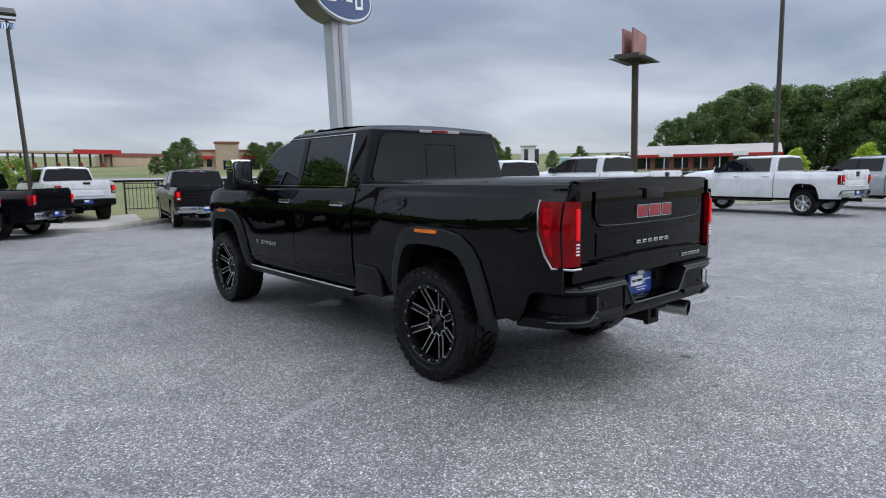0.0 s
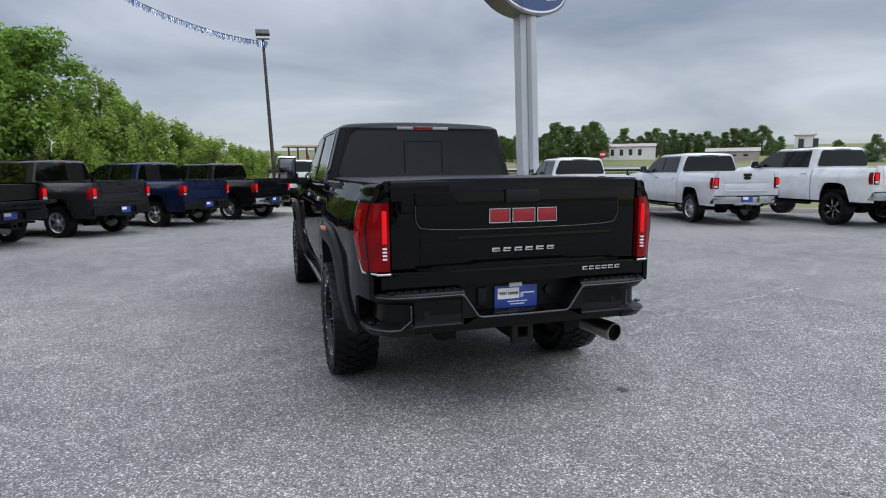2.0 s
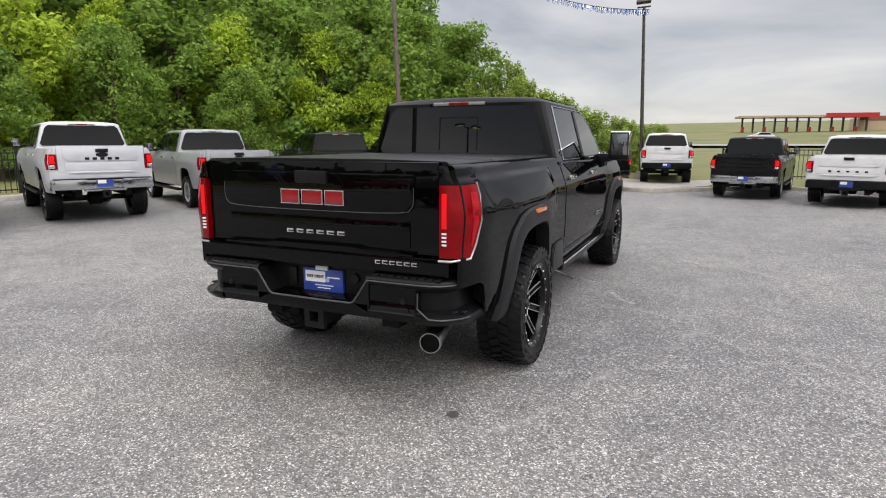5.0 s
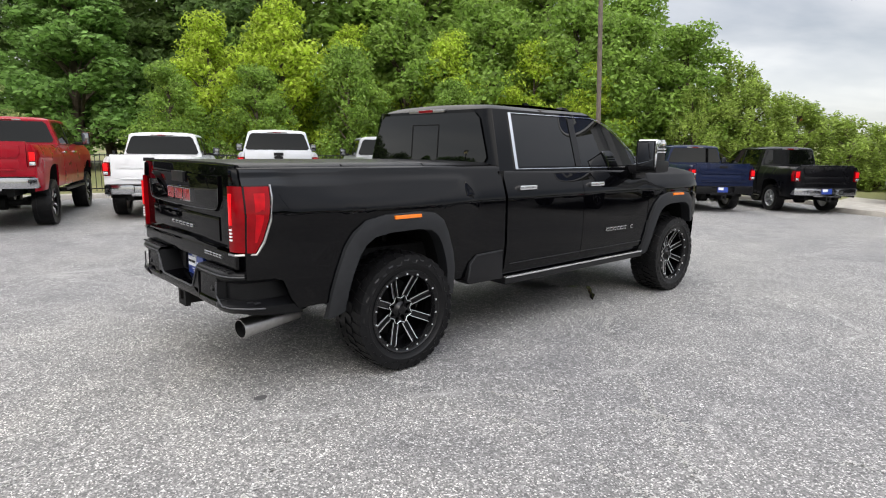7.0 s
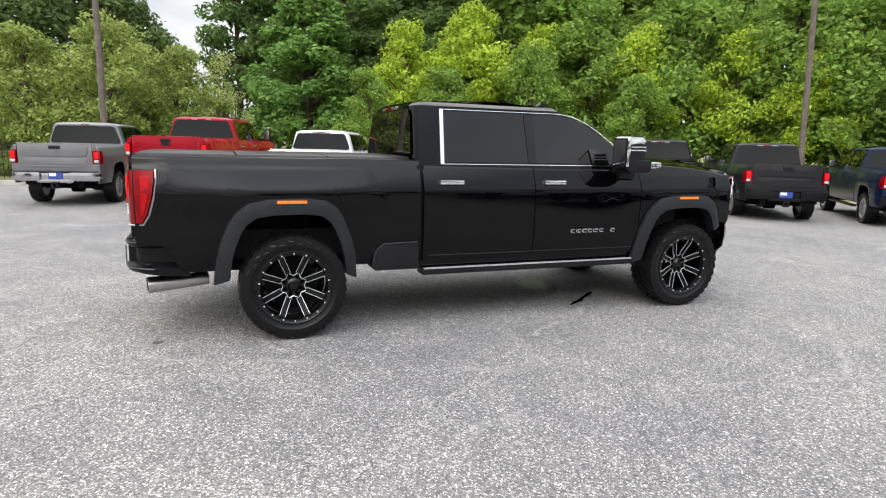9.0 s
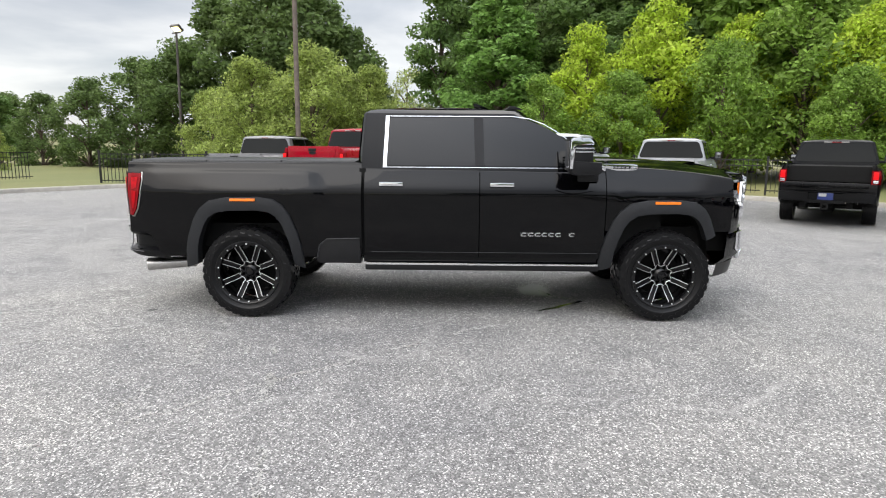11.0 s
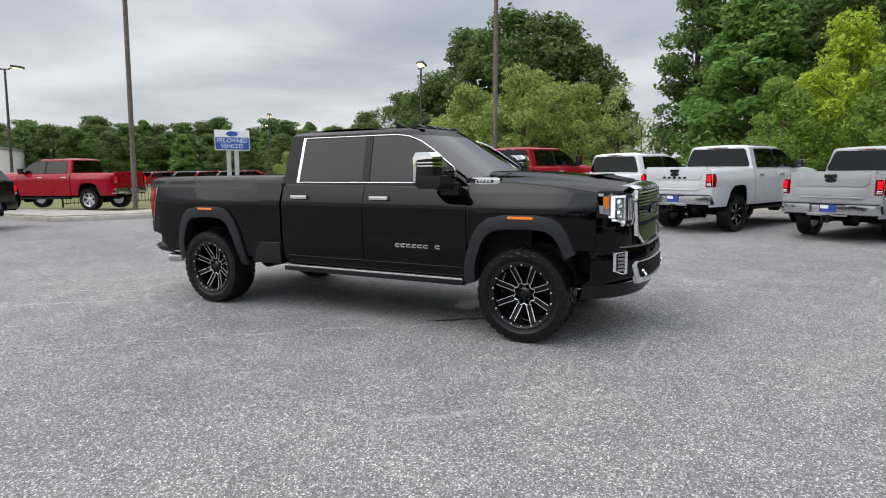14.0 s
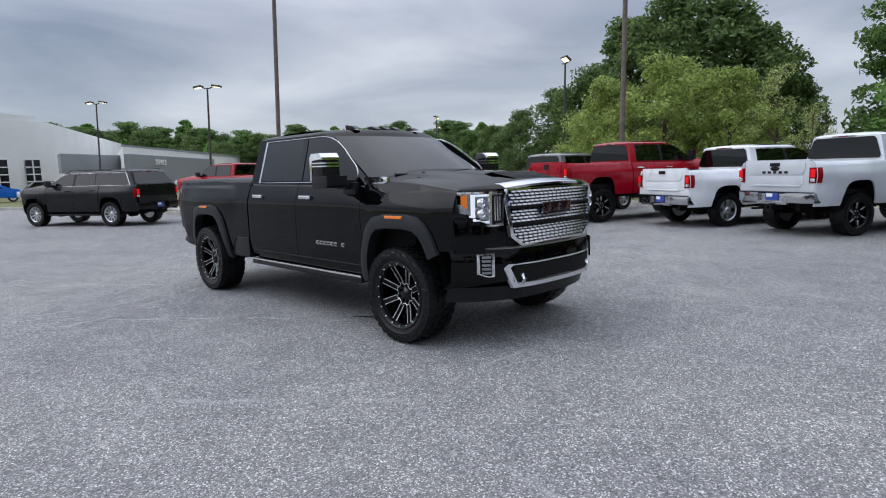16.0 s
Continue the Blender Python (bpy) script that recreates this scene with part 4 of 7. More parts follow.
    # mirrors
    for sg in (-1, 1):
        mr = new("mirror")
        mr.parent = root
        if kind == "milled":
            # tall tow mirror: black shell on a foot, bright cap over top and rear edge, bright ribs
            y0, z0 = c + 1.93, belt - 0.035
            mr.matrix_basis = pose(sg * 0.045, 0, 0)
            pr = lambda b, pts, xa, xb, bev: prism(b, [(y0 + p, z0 + q) for p, q in pts], min(sg * xa, sg * xb), max(sg * xa, sg * xb), "x", bev)
            bm = bmesh.new()
            pr(bm, [(0, 0.03), (0, 0.28), (0.03, 0.315), (0.16, 0.315), (0.195, 0.28), (0.205, 0.125), (0.205, 0.02), (0.03, 0.0)], 1.06, 1.26, 0.014)
            part("mirror_shell", bm, TRIM, mr)
            bm = bmesh.new()
            pr(bm, [(0.02, 0.005), (0.02, 0.115), (0.285, 0.105), (0.285, 0.01), (0.25, -0.01), (0.05, -0.012)], 1.03, 1.268, 0.014)
            part("mirror_foot", bm, TRIM, mr)
            bm = bmesh.new()
            pr(bm, [(-0.006, 0.045), (-0.006, 0.285), (0.027, 0.325), (0.165, 0.325), (0.203, 0.285), (0.204, 0.262), (0.040, 0.262), (0.030, 0.25), (0.026, 0.045)], 1.054, 1.266, 0.008)
            part("mirror_cap", bm, CHROME, mr)
            for q in (0.222, 0.192):
                bm = bmesh.new()
                pr(bm, [(0.04, q), (0.04, q + 0.014), (0.207, q + 0.014), (0.209, q)], 1.058, 1.265, 0.003)
                part("mirror_rib", bm, CHROME, mr)
            bm = bmesh.new()
            box(bm, min(sg * 0.90, sg * 1.05), max(sg * 0.90, sg * 1.05), y0 + 0.10, y0 + 0.27, z0 - 0.03, z0 + 0.065, 0.02)
            box(bm, min(sg * 0.92, sg * 0.985), max(sg * 0.92, sg * 0.985), y0 + 0.13, y0 + 0.33, z0 - 0.085, z0 + 0.04, 0.025)
            part("mirror_arm", bm, TRIM, mr)
            bm = bmesh.new()
            box(bm, min(sg * 1.052, sg * 1.262), max(sg * 1.052, sg * 1.262), y0 - 0.012, y0 - 0.004, z0 + 0.03, z0 + 0.312, 0.003)
            part("mirror_bezel", bm, TRIM, mr)
            bm = bmesh.new()
            box(bm, min(sg * 1.07, sg * 1.248), max(sg * 1.07, sg * 1.248), y0 - 0.016, y0 - 0.010, z0 + 0.055, z0 + 0.295, 0.002)
            part("mirror_glass", bm, MIRROR, mr)
            continue
        tall = 0.30 if label.find("tow") >= 0 else 0.20
        mx, my, mz = sg * (S.w + (0.14 if tall > 0.25 else 0.10)), c + 2.05, belt + 0.01
        bm = bmesh.new()
        box(bm, mx - 0.085, mx + 0.085, my - 0.055, my + 0.075, mz, mz + tall, 0.03)
        part("mirror_shell", bm, TRIM, mr)
        bm = bmesh.new()
        box(bm, min(sg * (S.w - 0.10), mx), max(sg * (S.w - 0.10), mx), my - 0.02, my + 0.05, mz - 0.015, mz + 0.055, 0.012)
        part("mirror_arm", bm, TRIM, mr)
        if chrome_bumper:
            bm = bmesh.new()
            box(bm, mx - 0.088, mx + 0.088, my + 0.02, my + 0.09, mz + tall * 0.45, mz + tall + 0.004, 0.03)
            part("mirror_cap", bm, paint, mr)
        bm = bmesh.new()
        box(bm, mx - 0.068, mx + 0.068, my - 0.060, my - 0.054, mz + 0.02, mz + tall - 0.02, 0.002)
        part("mirror_glass", bm, MIRROR, mr)
    if flares:
        for sg in (-1, 1):
            for yc in (0, wb):
                bm = bmesh.new()
                out = [(a + yc, z + l) for a, z in FLARE_OUT]
                inn = [(a + yc, z + l - (0.03 if 0 < i < len(ARCH) - 1 else 0)) for i, (a, z) in enumerate([(p[0] * 0.985, p[1]) for p in ARCH])]
                hx = lambda p: S.half(p[0], p[1])
                rows = []
                for o, i_ in zip(out, inn):
                    # the front flare ends at the bumper
                    if yc and o[0] > yc and o[1] < 0.80 + l:
                        continue
                    mid = ((o[0] + i_[0]) / 2, (o[1] + i_[1]) / 2)
                    rows.append([(sg * (hx(o) - 0.01), *o), (sg * (hx(o) + 0.028), o[0] * 0.9 + mid[0] * 0.1, o[1] * 0.9 + mid[1] * 0.1), (sg * (hx(mid) + 0.048), *mid), (sg * (hx(i_) + 0.046), *i_), (sg * (hx(i_) - 0.06), *i_)])
                rings(bm, rows, closed=False)
                fl = part("fender_flare", bm, FLARE, root, "matt grey-black flare")
                bm = bmesh.new()
                x = S.half(yc, 1.19 + l)
                box(bm, min(sg * x, sg * (x + 0.05)), max(sg * x, sg * (x + 0.05)), yc - 0.13, yc + 0.11, 1.145 + l, 1.172 + l, 0.008)
                part("marker_lamp", bm, AMBER, fl, "amber marker lamp")
    # plain front lamps and grille for the parked ones
    if light != "main":
        for sg in (-1, 1):
            bm = bmesh.new()
            box(bm, min(sg * 0.62, sg * 0.93), max(sg * 0.62, sg * 0.93), S.yf - 0.22, S.yf - 0.04, 1.14 + l, 1.34 + l, 0.03)
            part("headlamp", bm, LENS, root)
        bm = bmesh.new()
        box(bm, -0.58, 0.58, S.yf - 0.06, S.yf + 0.02, 0.98 + l, 1.36 + l, 0.03)
        part("grille", bm, TRIM, root)
        # rocker rail
        for sg in (-1, 1):
            bm = bmesh.new()
            box(bm, min(sg * 0.86, sg * 0.99), max(sg * 0.86, sg * 0.99), c + 0.05, doors1 - 0.05, sill - 0.13, sill - 0.07, 0.02)
            part("running_board", bm, TRIM, root)
    return root


# ---- ground ----
CENTRE = Vector((0, 3))
LOT = [(-1.4, 18.6), (0.3, 17.8), (2.0, 19.5), (4.2, 21.8), (7.5, 20.2), (9.6, 17.6), (12.3, 14.6), (14.8, 12.6), (19.9, 8.9), (27, 5.2), (42, -6), (46, -40), (8, -46), (-2.6, -33), (-5.2, -22), (-5.0, -14.6),
       (-7.2, -12.7), (-10.5, -12.5), (-13.5, -13.5), (-17.0, -11.0), (-17.2, -6), (-16.6, 0), (-16.0, 5), (-15.0, 10.5), (-11.5, 16.5), (-6.5, 21.5), (-2.6, 21.5)]


def lot_edge(a):
    """Distance from the middle of the lot to its kerb, towards azimuth a (0 ahead, turning to -x)."""
    d = Vector((-math.sin(a), math.cos(a)))
    best = None
    for i, p in enumerate(LOT):
        p, q = Vector(p) - CENTRE, Vector(LOT[(i + 1) % len(LOT)]) - CENTRE
        e = q - p
        den = d.x * e.y - d.y * e.x
        if abs(den) < 1e-9:
            continue
        t, u = (p.x * e.y - p.y * e.x) / den, (p.x * d.y - p.y * d.x) / den
        if t > 0 and -1e-6 <= u <= 1 + 1e-6:
            best = t if best is None else max(best, t)
    return best


RISE = [(0, 0.12), (30, 0.1), (60, 0.5), (100, 1.1), (160, 2.7), (220, 5.2), (400, 11), (1000, 30), (4500, 140)]


def lot_z(x, y):
    """The lot is flat round the truck and sinks a little towards its front edge."""
    return -0.012 * max(0, y - 8) if x < 8 else -0.008 * max(0, y - 6)


def rise(r, a):
    w = 0.35 + 0.65 * max(0, math.cos(a + radians(25))) if r > 40 else 1.0
    return lerp_table(r, RISE) * w


def make_ground():
    n = 240
    bm = bmesh.new()
    edge = [lot_edge(2 * math.pi * k / n) for k in range(n)]
    rows = []
    for f in (0, 0.2, 0.4, 0.6, 0.8, 1.0):
        row = []
        for k in range(n):
            a = 2 * math.pi * k / n
            x, y = CENTRE.x - math.sin(a) * edge[k] * max(f, 1e-3), CENTRE.y + math.cos(a) * edge[k] * max(f, 1e-3)
            row.append((x, y, lot_z(x, y)))
        rows.append(row)
    rings(bm, rows)
    single("parking_lot", bm, ASPHALT, "worn grey asphalt lot with pale aggregate and seams", "ground", kind="structure", smooth=60)
    bm = bmesh.new()
    rows = []
    for extra in (0.30, 2.5, 7, 16, 30, 55, 90, 140, 200, 320, 600, 1200, 2500, 4500):
        row = []
        for k in range(n):
            a = 2 * math.pi * k / n
            r = edge[k] * max(0, 1 - extra / 120) + extra + (25 if extra > 120 else 25 * extra / 120)
            if extra == 0.30:
                r = edge[k] + 0.30
            x, y = CENTRE.x - math.sin(a) * r, CENTRE.y + math.cos(a) * r
            z = lot_z(x, y) + 0.13 if extra < 3 else rise(r, a)
            if extra > 3:
                z += 0.25 * noise.noise(Vector((x * 0.03, y * 0.03, 0)))
            row.append((x, y, z))
        rows.append(row)
    rings(bm, rows)
    single("grass_ground", bm, GRASS, "mown green and straw-coloured grass rising to the horizon", "grass", kind="structure", smooth=60)
    # kerb: a rounded concrete step all round
    bm = bmesh.new()
    rows = []
    for k in range(n):
        a = 2 * math.pi * k / n
        sec = []
        for d, z in ((-0.02, -0.05), (0.0, 0.10), (0.03, 0.145), (0.30, 0.15), (0.32, 0.05)):
            x, y = CENTRE.x - math.sin(a) * (edge[k] + d), CENTRE.y + math.cos(a) * (edge[k] + d)
            sec.append((x, y, lot_z(x, y) + z))
        rows.append(sec)
    rows.append(rows[0])
    rings(bm, rows, closed=False)
    single("kerb", bm, CONCRETE, "pale concrete kerb round the lot", "kerb", kind="structure")
    # pad beyond the kerb and pavement at the back corner
    bm = bmesh.new()
    prism(bm, [(-1.6, 19.0), (0.3, 18.2), (2.1, 20.2), (3.0, 25), (-2.2, 26)], -0.2, 0.02, "z")
    single("pavement", bm, CONCRETE, "pale concrete pad beyond the kerb", "pavement", kind="structure")
    bm = bmesh.new()
    prism(bm, [(-5.4, -15.0), (-7.3, -13.1), (-10.5, -12.9), (-10.4, -14.2), (-7.8, -15.0), (-7.2, -22), (-5.6, -22)], -0.1, 0.17, "z")
    single("pavement", bm, CONCRETE, "concrete pavement behind the kerb", "pavement", kind="structure")
    # highway: a pale band across the grass ahead
    bm = bmesh.new()
    rows = []
    for k in range(60):
        a = radians(25 - 130 * k / 59)
        sec = []
        for r in (84, 98):
            x, y = CENTRE.x - math.sin(a) * r, CENTRE.y + math.cos(a) * r
            sec.append((x, y, rise(r, a) + 0.35))
        rows.append(sec)
    rings(bm, rows, closed=False)
    single("road", bm, material("road_grey", (0.27, 0.27, 0.27), 0.85, var=0.12, scale=0.2), "pale grey road across the grass", "road", kind="structure")
    rnd = random.Random(5)
    bm = bmesh.new()
    face(bm, [bm.verts.new((-0.15 + (0.14 + 0.07 * rnd.random()) * 1.6 * math.cos(a), 2.98 + (0.14 + 0.07 * rnd.random()) * math.sin(a), 0.004)) for a in [2 * math.pi * k / 22 for k in range(22)]])
    single("puddle", bm, material("wet_asphalt", (0.06, 0.06, 0.06), 0.3, var=0.5, scale=30), "small wet patch on the asphalt", "puddle", kind="stuff")
    bm = bmesh.new()
    way = [(-0.12, 3.02), (0.0, 3.10), (0.10, 3.12), (0.20, 3.24), (0.27, 3.36), (0.34, 3.43), (0.40, 3.36), (0.47, 3.28), (0.55, 3.17), (0.63, 3.10), (0.70, 2.98), (0.78, 2.88)]
    left, right = [], []
    for k, (x, y) in enumerate(way):
        w = 0.012 + 0.012 * rnd.random() if 0 < k < len(way) - 1 else 0.003
        left.append(bm.verts.new((x - w, y - w, 0.004)))
        right.append(bm.verts.new((x + w, y + w, 0.004)))
    for k in range(len(way) - 1):
        face(bm, (left[k], left[k + 1], right[k + 1], right[k]))
    single("crack", bm, material("wet_crack", (0.012, 0.012, 0.012), 0.14, var=0.3, scale=40), "wet dark crack in the asphalt", "crack", kind="stuff")

    bm = bmesh.new()
    face(bm, [bm.verts.new((0.88 + (0.03 + 0.025 * rnd.random()) * math.cos(a), -1.07 + (0.03 + 0.025 * rnd.random()) * math.sin(a), 0.004)) for a in [2 * math.pi * k / 14 for k in range(14)]])
    single("oil_spot", bm, material("faded_oil", (0.075, 0.075, 0.075), 0.6, var=0.3, scale=40, spec=0.2), "small dark oil spot on the asphalt", "stain", kind="stuff")


def worn_seam(way, width, rnd):
    """Pale crumbs of aggregate along a worn joint in the asphalt, thinning out to both sides."""
    bm = bmesh.new()
    for (x0, y0), (x1, y1) in zip(way, way[1:]):
        l = math.hypot(x1 - x0, y1 - y0)
        for k in range(int(l * 330)):
            u, o = rnd.random(), rnd.gauss(0, width * 0.5)
            wob = 0.05 * noise.noise(Vector(((x0 + x1 * u) * 2.3, (y0 + y1 * u) * 2.3, 7)))
            if noise.noise(Vector((x0 + (x1 - x0) * u, y0 + (y1 - y0) * u, 3)) * 2.1) < -0.12:
                continue
            nx, ny = -(y1 - y0) / l, (x1 - x0) / l
            x, y = x0 + (x1 - x0) * u + nx * (o + wob), y0 + (y1 - y0) * u + ny * (o + wob)
            r, a = rnd.uniform(0.003, 0.009), rnd.uniform(0, 6.28)
            face(bm, [bm.verts.new((x + r * math.cos(a + t) * rnd.uniform(0.6, 1.3), y + r * math.sin(a + t), lot_z(x, y) + 0.004)) for t in (0, 1.3, 2.6, 3.9, 5.2)])
    single("worn_seam", bm, material("pale_aggregate", (0.44, 0.435, 0.42), 0.8, var=0.3, scale=60), "pale worn seam of loose aggregate in the asphalt", "seam", kind="stuff")


make_ground()
rnd_s = random.Random(21)
for way in ([(0.95, -0.35), (1.8, 0.15), (2.63, 0.66), (3.64, 0.92), (5.2, 1.3)], [(3.9, -0.6), (3.47, -0.08), (2.76, 0.66), (2.0, 1.5), (1.26, 2.4)], [(0.1, -1.2), (0.35, -1.5), (0.88, -2.18), (1.3, -2.9)], [(1.39, -0.97), (2.12, -1.88), (2.9, -2.8)], [(3.83, 0.73), (2.73, 0.69), (1.95, 0.5)], [(3.5, -0.2), (2.28, -0.03), (1.5, -0.2)]):
    worn_seam(way, 0.035, rnd_s)

# ---- the black truck ----
MAIN = Shape(w=1.03, cut=True)
truck = make_pickup("pickup_truck", "lifted glossy black crew-cab pickup with milled black wheels", pose(0.01, 0, 0), MAIN, PAINT, ("milled", 0.445, 0.33), chrome_bumper=False, flares=True, light="main", group="")


def text_mesh(s, size, mat, depth=0.002):
    cu = bpy.data.curves.new("lettering", "FONT")
    cu.body, cu.size, cu.extrude, cu.align_x, cu.align_y = s, size, depth, "CENTER", "CENTER"
    ob = new("lettering", cu)
    me = bpy.data.meshes.new_from_object(ob.evaluated_get(bpy.context.evaluated_depsgraph_get()))
    bpy.data.objects.remove(ob)
    me.materials.clear()
    me.materials.append(mat)
    return me


def child(name, fn, mat, parent=truck, label=""):
    bm = bmesh.new()
    fn(bm)
    return part(name, bm, mat, parent, label)


def dress_truck():
    yr, yf, c, S = MAIN.yr, MAIN.yf, MAIN.c, MAIN
    gate = next(o for o in truck.children if o.name.startswith("tailgate"))
    bumper = next(o for o in truck.children if o.name.startswith("rear_bumper"))
    # red badge blocks with bright rims
    for k, (x0, x1) in enumerate(((-0.225, -0.085), (-0.07, 0.085), (0.10, 0.235))):
        child("badge_rim", lambda b: strip(b, [(x0, 1.262), (x1, 1.262), (x1, 1.352), (x0, 1.352)], inset_poly([(x0, 1.262), (x1, 1.262), (x1, 1.352), (x0, 1.352)], 0.005), 0.016, lambda u, v, d: (u, yr - 0.043 - d, v)), CHROME, gate)
        child("badge_block", lambda b: box(b, x0 + 0.007, x1 - 0.007, yr - 0.057, yr - 0.04, 1.269, 1.345, 0.004), BADGERED, gate, "red badge block")
    for k in range(6):
        x = -0.20 + 0.075 * k
        child("badge_bar", lambda b: (box(b, x, x + 0.052, yr - 0.048, yr - 0.03, 1.096, 1.107, 0.002), box(b, x, x + 0.052, yr - 0.048, yr - 0.03, 1.082, 1.088, 0.002), box(b, x, x + 0.010, yr - 0.047, yr - 0.03, 1.082, 1.107, 0.002)), CHROME, gate)
    for k in range(6):
        x = 0.435 + 0.048 * k
        child("badge_bar", lambda b: (box(b, x, x + 0.038, yr - 0.052, yr - 0.03, 0.948, 0.956, 0.002), box(b, x, x + 0.038, yr - 0.052, yr - 0.03, 0.932, 0.938, 0.002), box(b, x, x + 0.008, yr - 0.051, yr - 0.03, 0.932, 0.956, 0.002)), CHROME, truck)
    # lower body strip between gate and bumper
    child("rear_valance", lambda b: box(b, -0.905, 0.905, yr - 0.04, yr + 0.06, 0.88, 0.985, 0.02), PAINT)
    # glint along the upper field's crease, drawn as a thin pale tube
    crease = soften(soften([(-0.69, 1.38), (-0.69, 1.28), (-0.64, 1.226), (0.64, 1.226), (0.69, 1.28), (0.69, 1.38)]))
    child("gate_crease_glint", lambda b: tube(b, [(x, yr - 0.045, z) for x, z in crease], 0.0024, 6), EDGE, gate)
    child("gate_ledge", lambda b: prism(b, [(-0.69, 1.005), (-0.36, 1.005), (-0.31, 1.022), (0.31, 1.022), (0.36, 1.005), (0.69, 1.005), (0.69, 0.992), (-0.69, 0.992)], yr - 0.066, yr - 0.03, "y", 0.003), PAINT, gate)
    # tail lamp surrounds
    for sg in (-1, 1):
        edge = [(sg * (S.half(yr + yd + 0.012, z) + 0.004), yr + yd + 0.012, z) for z, yd in ((1.41, 0.15), (1.34, 0.153), (1.20, 0.135), (1.06, 0.095), (0.985, 0.05))] + [(sg * 0.92, yr - 0.045, 0.978), (sg * 0.845, yr - 0.052, 0.978)]
        child("lamp_surround", lambda b: tube(b, edge, 0.008, 6), STEEL)
    # plate with lettering
    plate = next(o for o in truck.children if o.name.startswith("number_plate"))
    me = text_mesh("TEST DRIVE", 0.026, TRIM)
    t = part("lettering", me, None, plate)
    t.matrix_basis = pose(-0.055, yr + 0.0275, 0.793, 90, 0, 0)
    for k in range(2):
        child("plate_bar", lambda b: box(b, -0.06 + 0.02 * k, 0.08 - 0.02 * k, yr + 0.031, yr + 0.04, 0.736 - 0.018 * k, 0.741 - 0.018 * k), WHITE, plate)
    child("plate_bar", lambda b: box(b, 0.035, 0.13, yr + 0.031, yr + 0.04, 0.788, 0.796), WHITE, plate)
    child("plate_bar", lambda b: lathe(b, [(yr + 0.029, 0.001), (yr + 0.029, 0.014), (yr + 0.034, 0.015)], 16, "y", (0.038, 0, 0.775)), material("plate_pale_blue", (0.35, 0.45, 0.7), 0.4), plate)
    child("plate_tab", lambda b: box(b, -0.05, 0.04, yr + 0.028, yr + 0.042, 0.835, 0.862, 0.005), WHITE, plate)
    # grey edge lines with their highlight in the colour, sensors and tread of the bumper
    for sg in (-1, 1):
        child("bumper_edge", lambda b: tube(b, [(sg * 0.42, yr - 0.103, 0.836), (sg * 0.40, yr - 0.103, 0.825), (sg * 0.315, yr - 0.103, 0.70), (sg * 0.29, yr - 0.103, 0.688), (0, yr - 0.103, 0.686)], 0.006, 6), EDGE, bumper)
        child("sensor", lambda b: lathe(b, [(yr - 0.097, 0.001), (yr - 0.097, 0.016), (yr - 0.088, 0.018)], 16, "y", (sg * 0.64, 0, 0.73)), TRIM, bumper)
        for k in range(9):
            child("tread_pad", lambda b: box(b, sg * (0.45 + 0.05 * k) - 0.018, sg * (0.45 + 0.05 * k) + 0.018, yr - 0.075, yr - 0.035, 0.862, 0.874, 0.003), TRIM, bumper)
    child("bay_socket", lambda b: box(b, -0.265, -0.205, yr + 0.035, yr + 0.06, 0.72, 0.84, 0.008), TRIM, bumper)
    child("lock_cap", lambda b: lathe(b, [(yr + 0.035, 0.001), (yr + 0.035, 0.028), (yr + 0.06, 0.032)], 20, "y", (0.235, 0, 0.80)), TRIM, bumper)
    # exhaust
    child("exhaust_tip", lambda b: lathe(b, [(0.0, 0.0585), (0.0, 0.064), (0.012, 0.067), (0.47, 0.055), (0.47, 0.03)], 28, "y", (0, 0, 0)), STEEL).matrix_basis = pose(0.75, -1.135, 0.457, 2.5, 0, 12)
    child("exhaust_bore", lambda b: lathe(b, [(0.05, 0.001), (0.05, 0.057), (0.002, 0.0595)], 24, "y"), CHASSIS).matrix_basis = pose(0.75, -1.133, 0.457, 2.5, 0, 12)
    # folding bed cover in three panels, with a lip along the tailgate
    y0, y1 = yr + 0.015, c - 0.075
    cover = child("bed_cover", lambda b: box(b, -0.87, 0.87, y0, y1, 1.485, 1.512, 0.006), TRIM, truck, "black folding bed cover")
    for k in range(3):
        ya, yb = y0 + (y1 - y0) * k / 3 + 0.006, y0 + (y1 - y0) * (k + 1) / 3 - 0.006
        child("cover_panel", lambda b: prism(b, [(-0.885, 1.512), (-0.86, 1.528), (-0.4, 1.536), (0.4, 1.536), (0.86, 1.528), (0.885, 1.512)], ya, yb, "y", 0.005), BUMPERB, cover)
    # roof marker lamps, antenna
    for x in (-0.44, -0.15, 0, 0.15, 0.44):
        child("roof_marker", lambda b: prism(b, [(c + 1.42, 2.055), (c + 1.58, 2.052), (c + 1.50, 2.085), (c + 1.45, 2.088)], x - 0.04, x + 0.04, "x", 0.006), TRIM)
    child("antenna", lambda b: prism(b, [(c + 1.10, 2.065), (c + 1.26, 2.065), (c + 1.12, 2.125), (c + 1.08, 2.12)], 0.23, 0.26, "x", 0.006), PAINT)
    # running boards with bright strip, bed-side steps
    for sg in (-1, 1):
        child("running_board", lambda b: box(b, min(sg * 0.84, sg * 1.022), max(sg * 0.84, sg * 1.022), c + 0.02, c + 2.30, 0.475, 0.535, 0.014), TRIM)
        child("board_strip", lambda b: box(b, min(sg * 1.0, sg * 1.03), max(sg * 1.0, sg * 1.03), c + 0.03, c + 2.29, 0.530, 0.549, 0.004), CHROME)
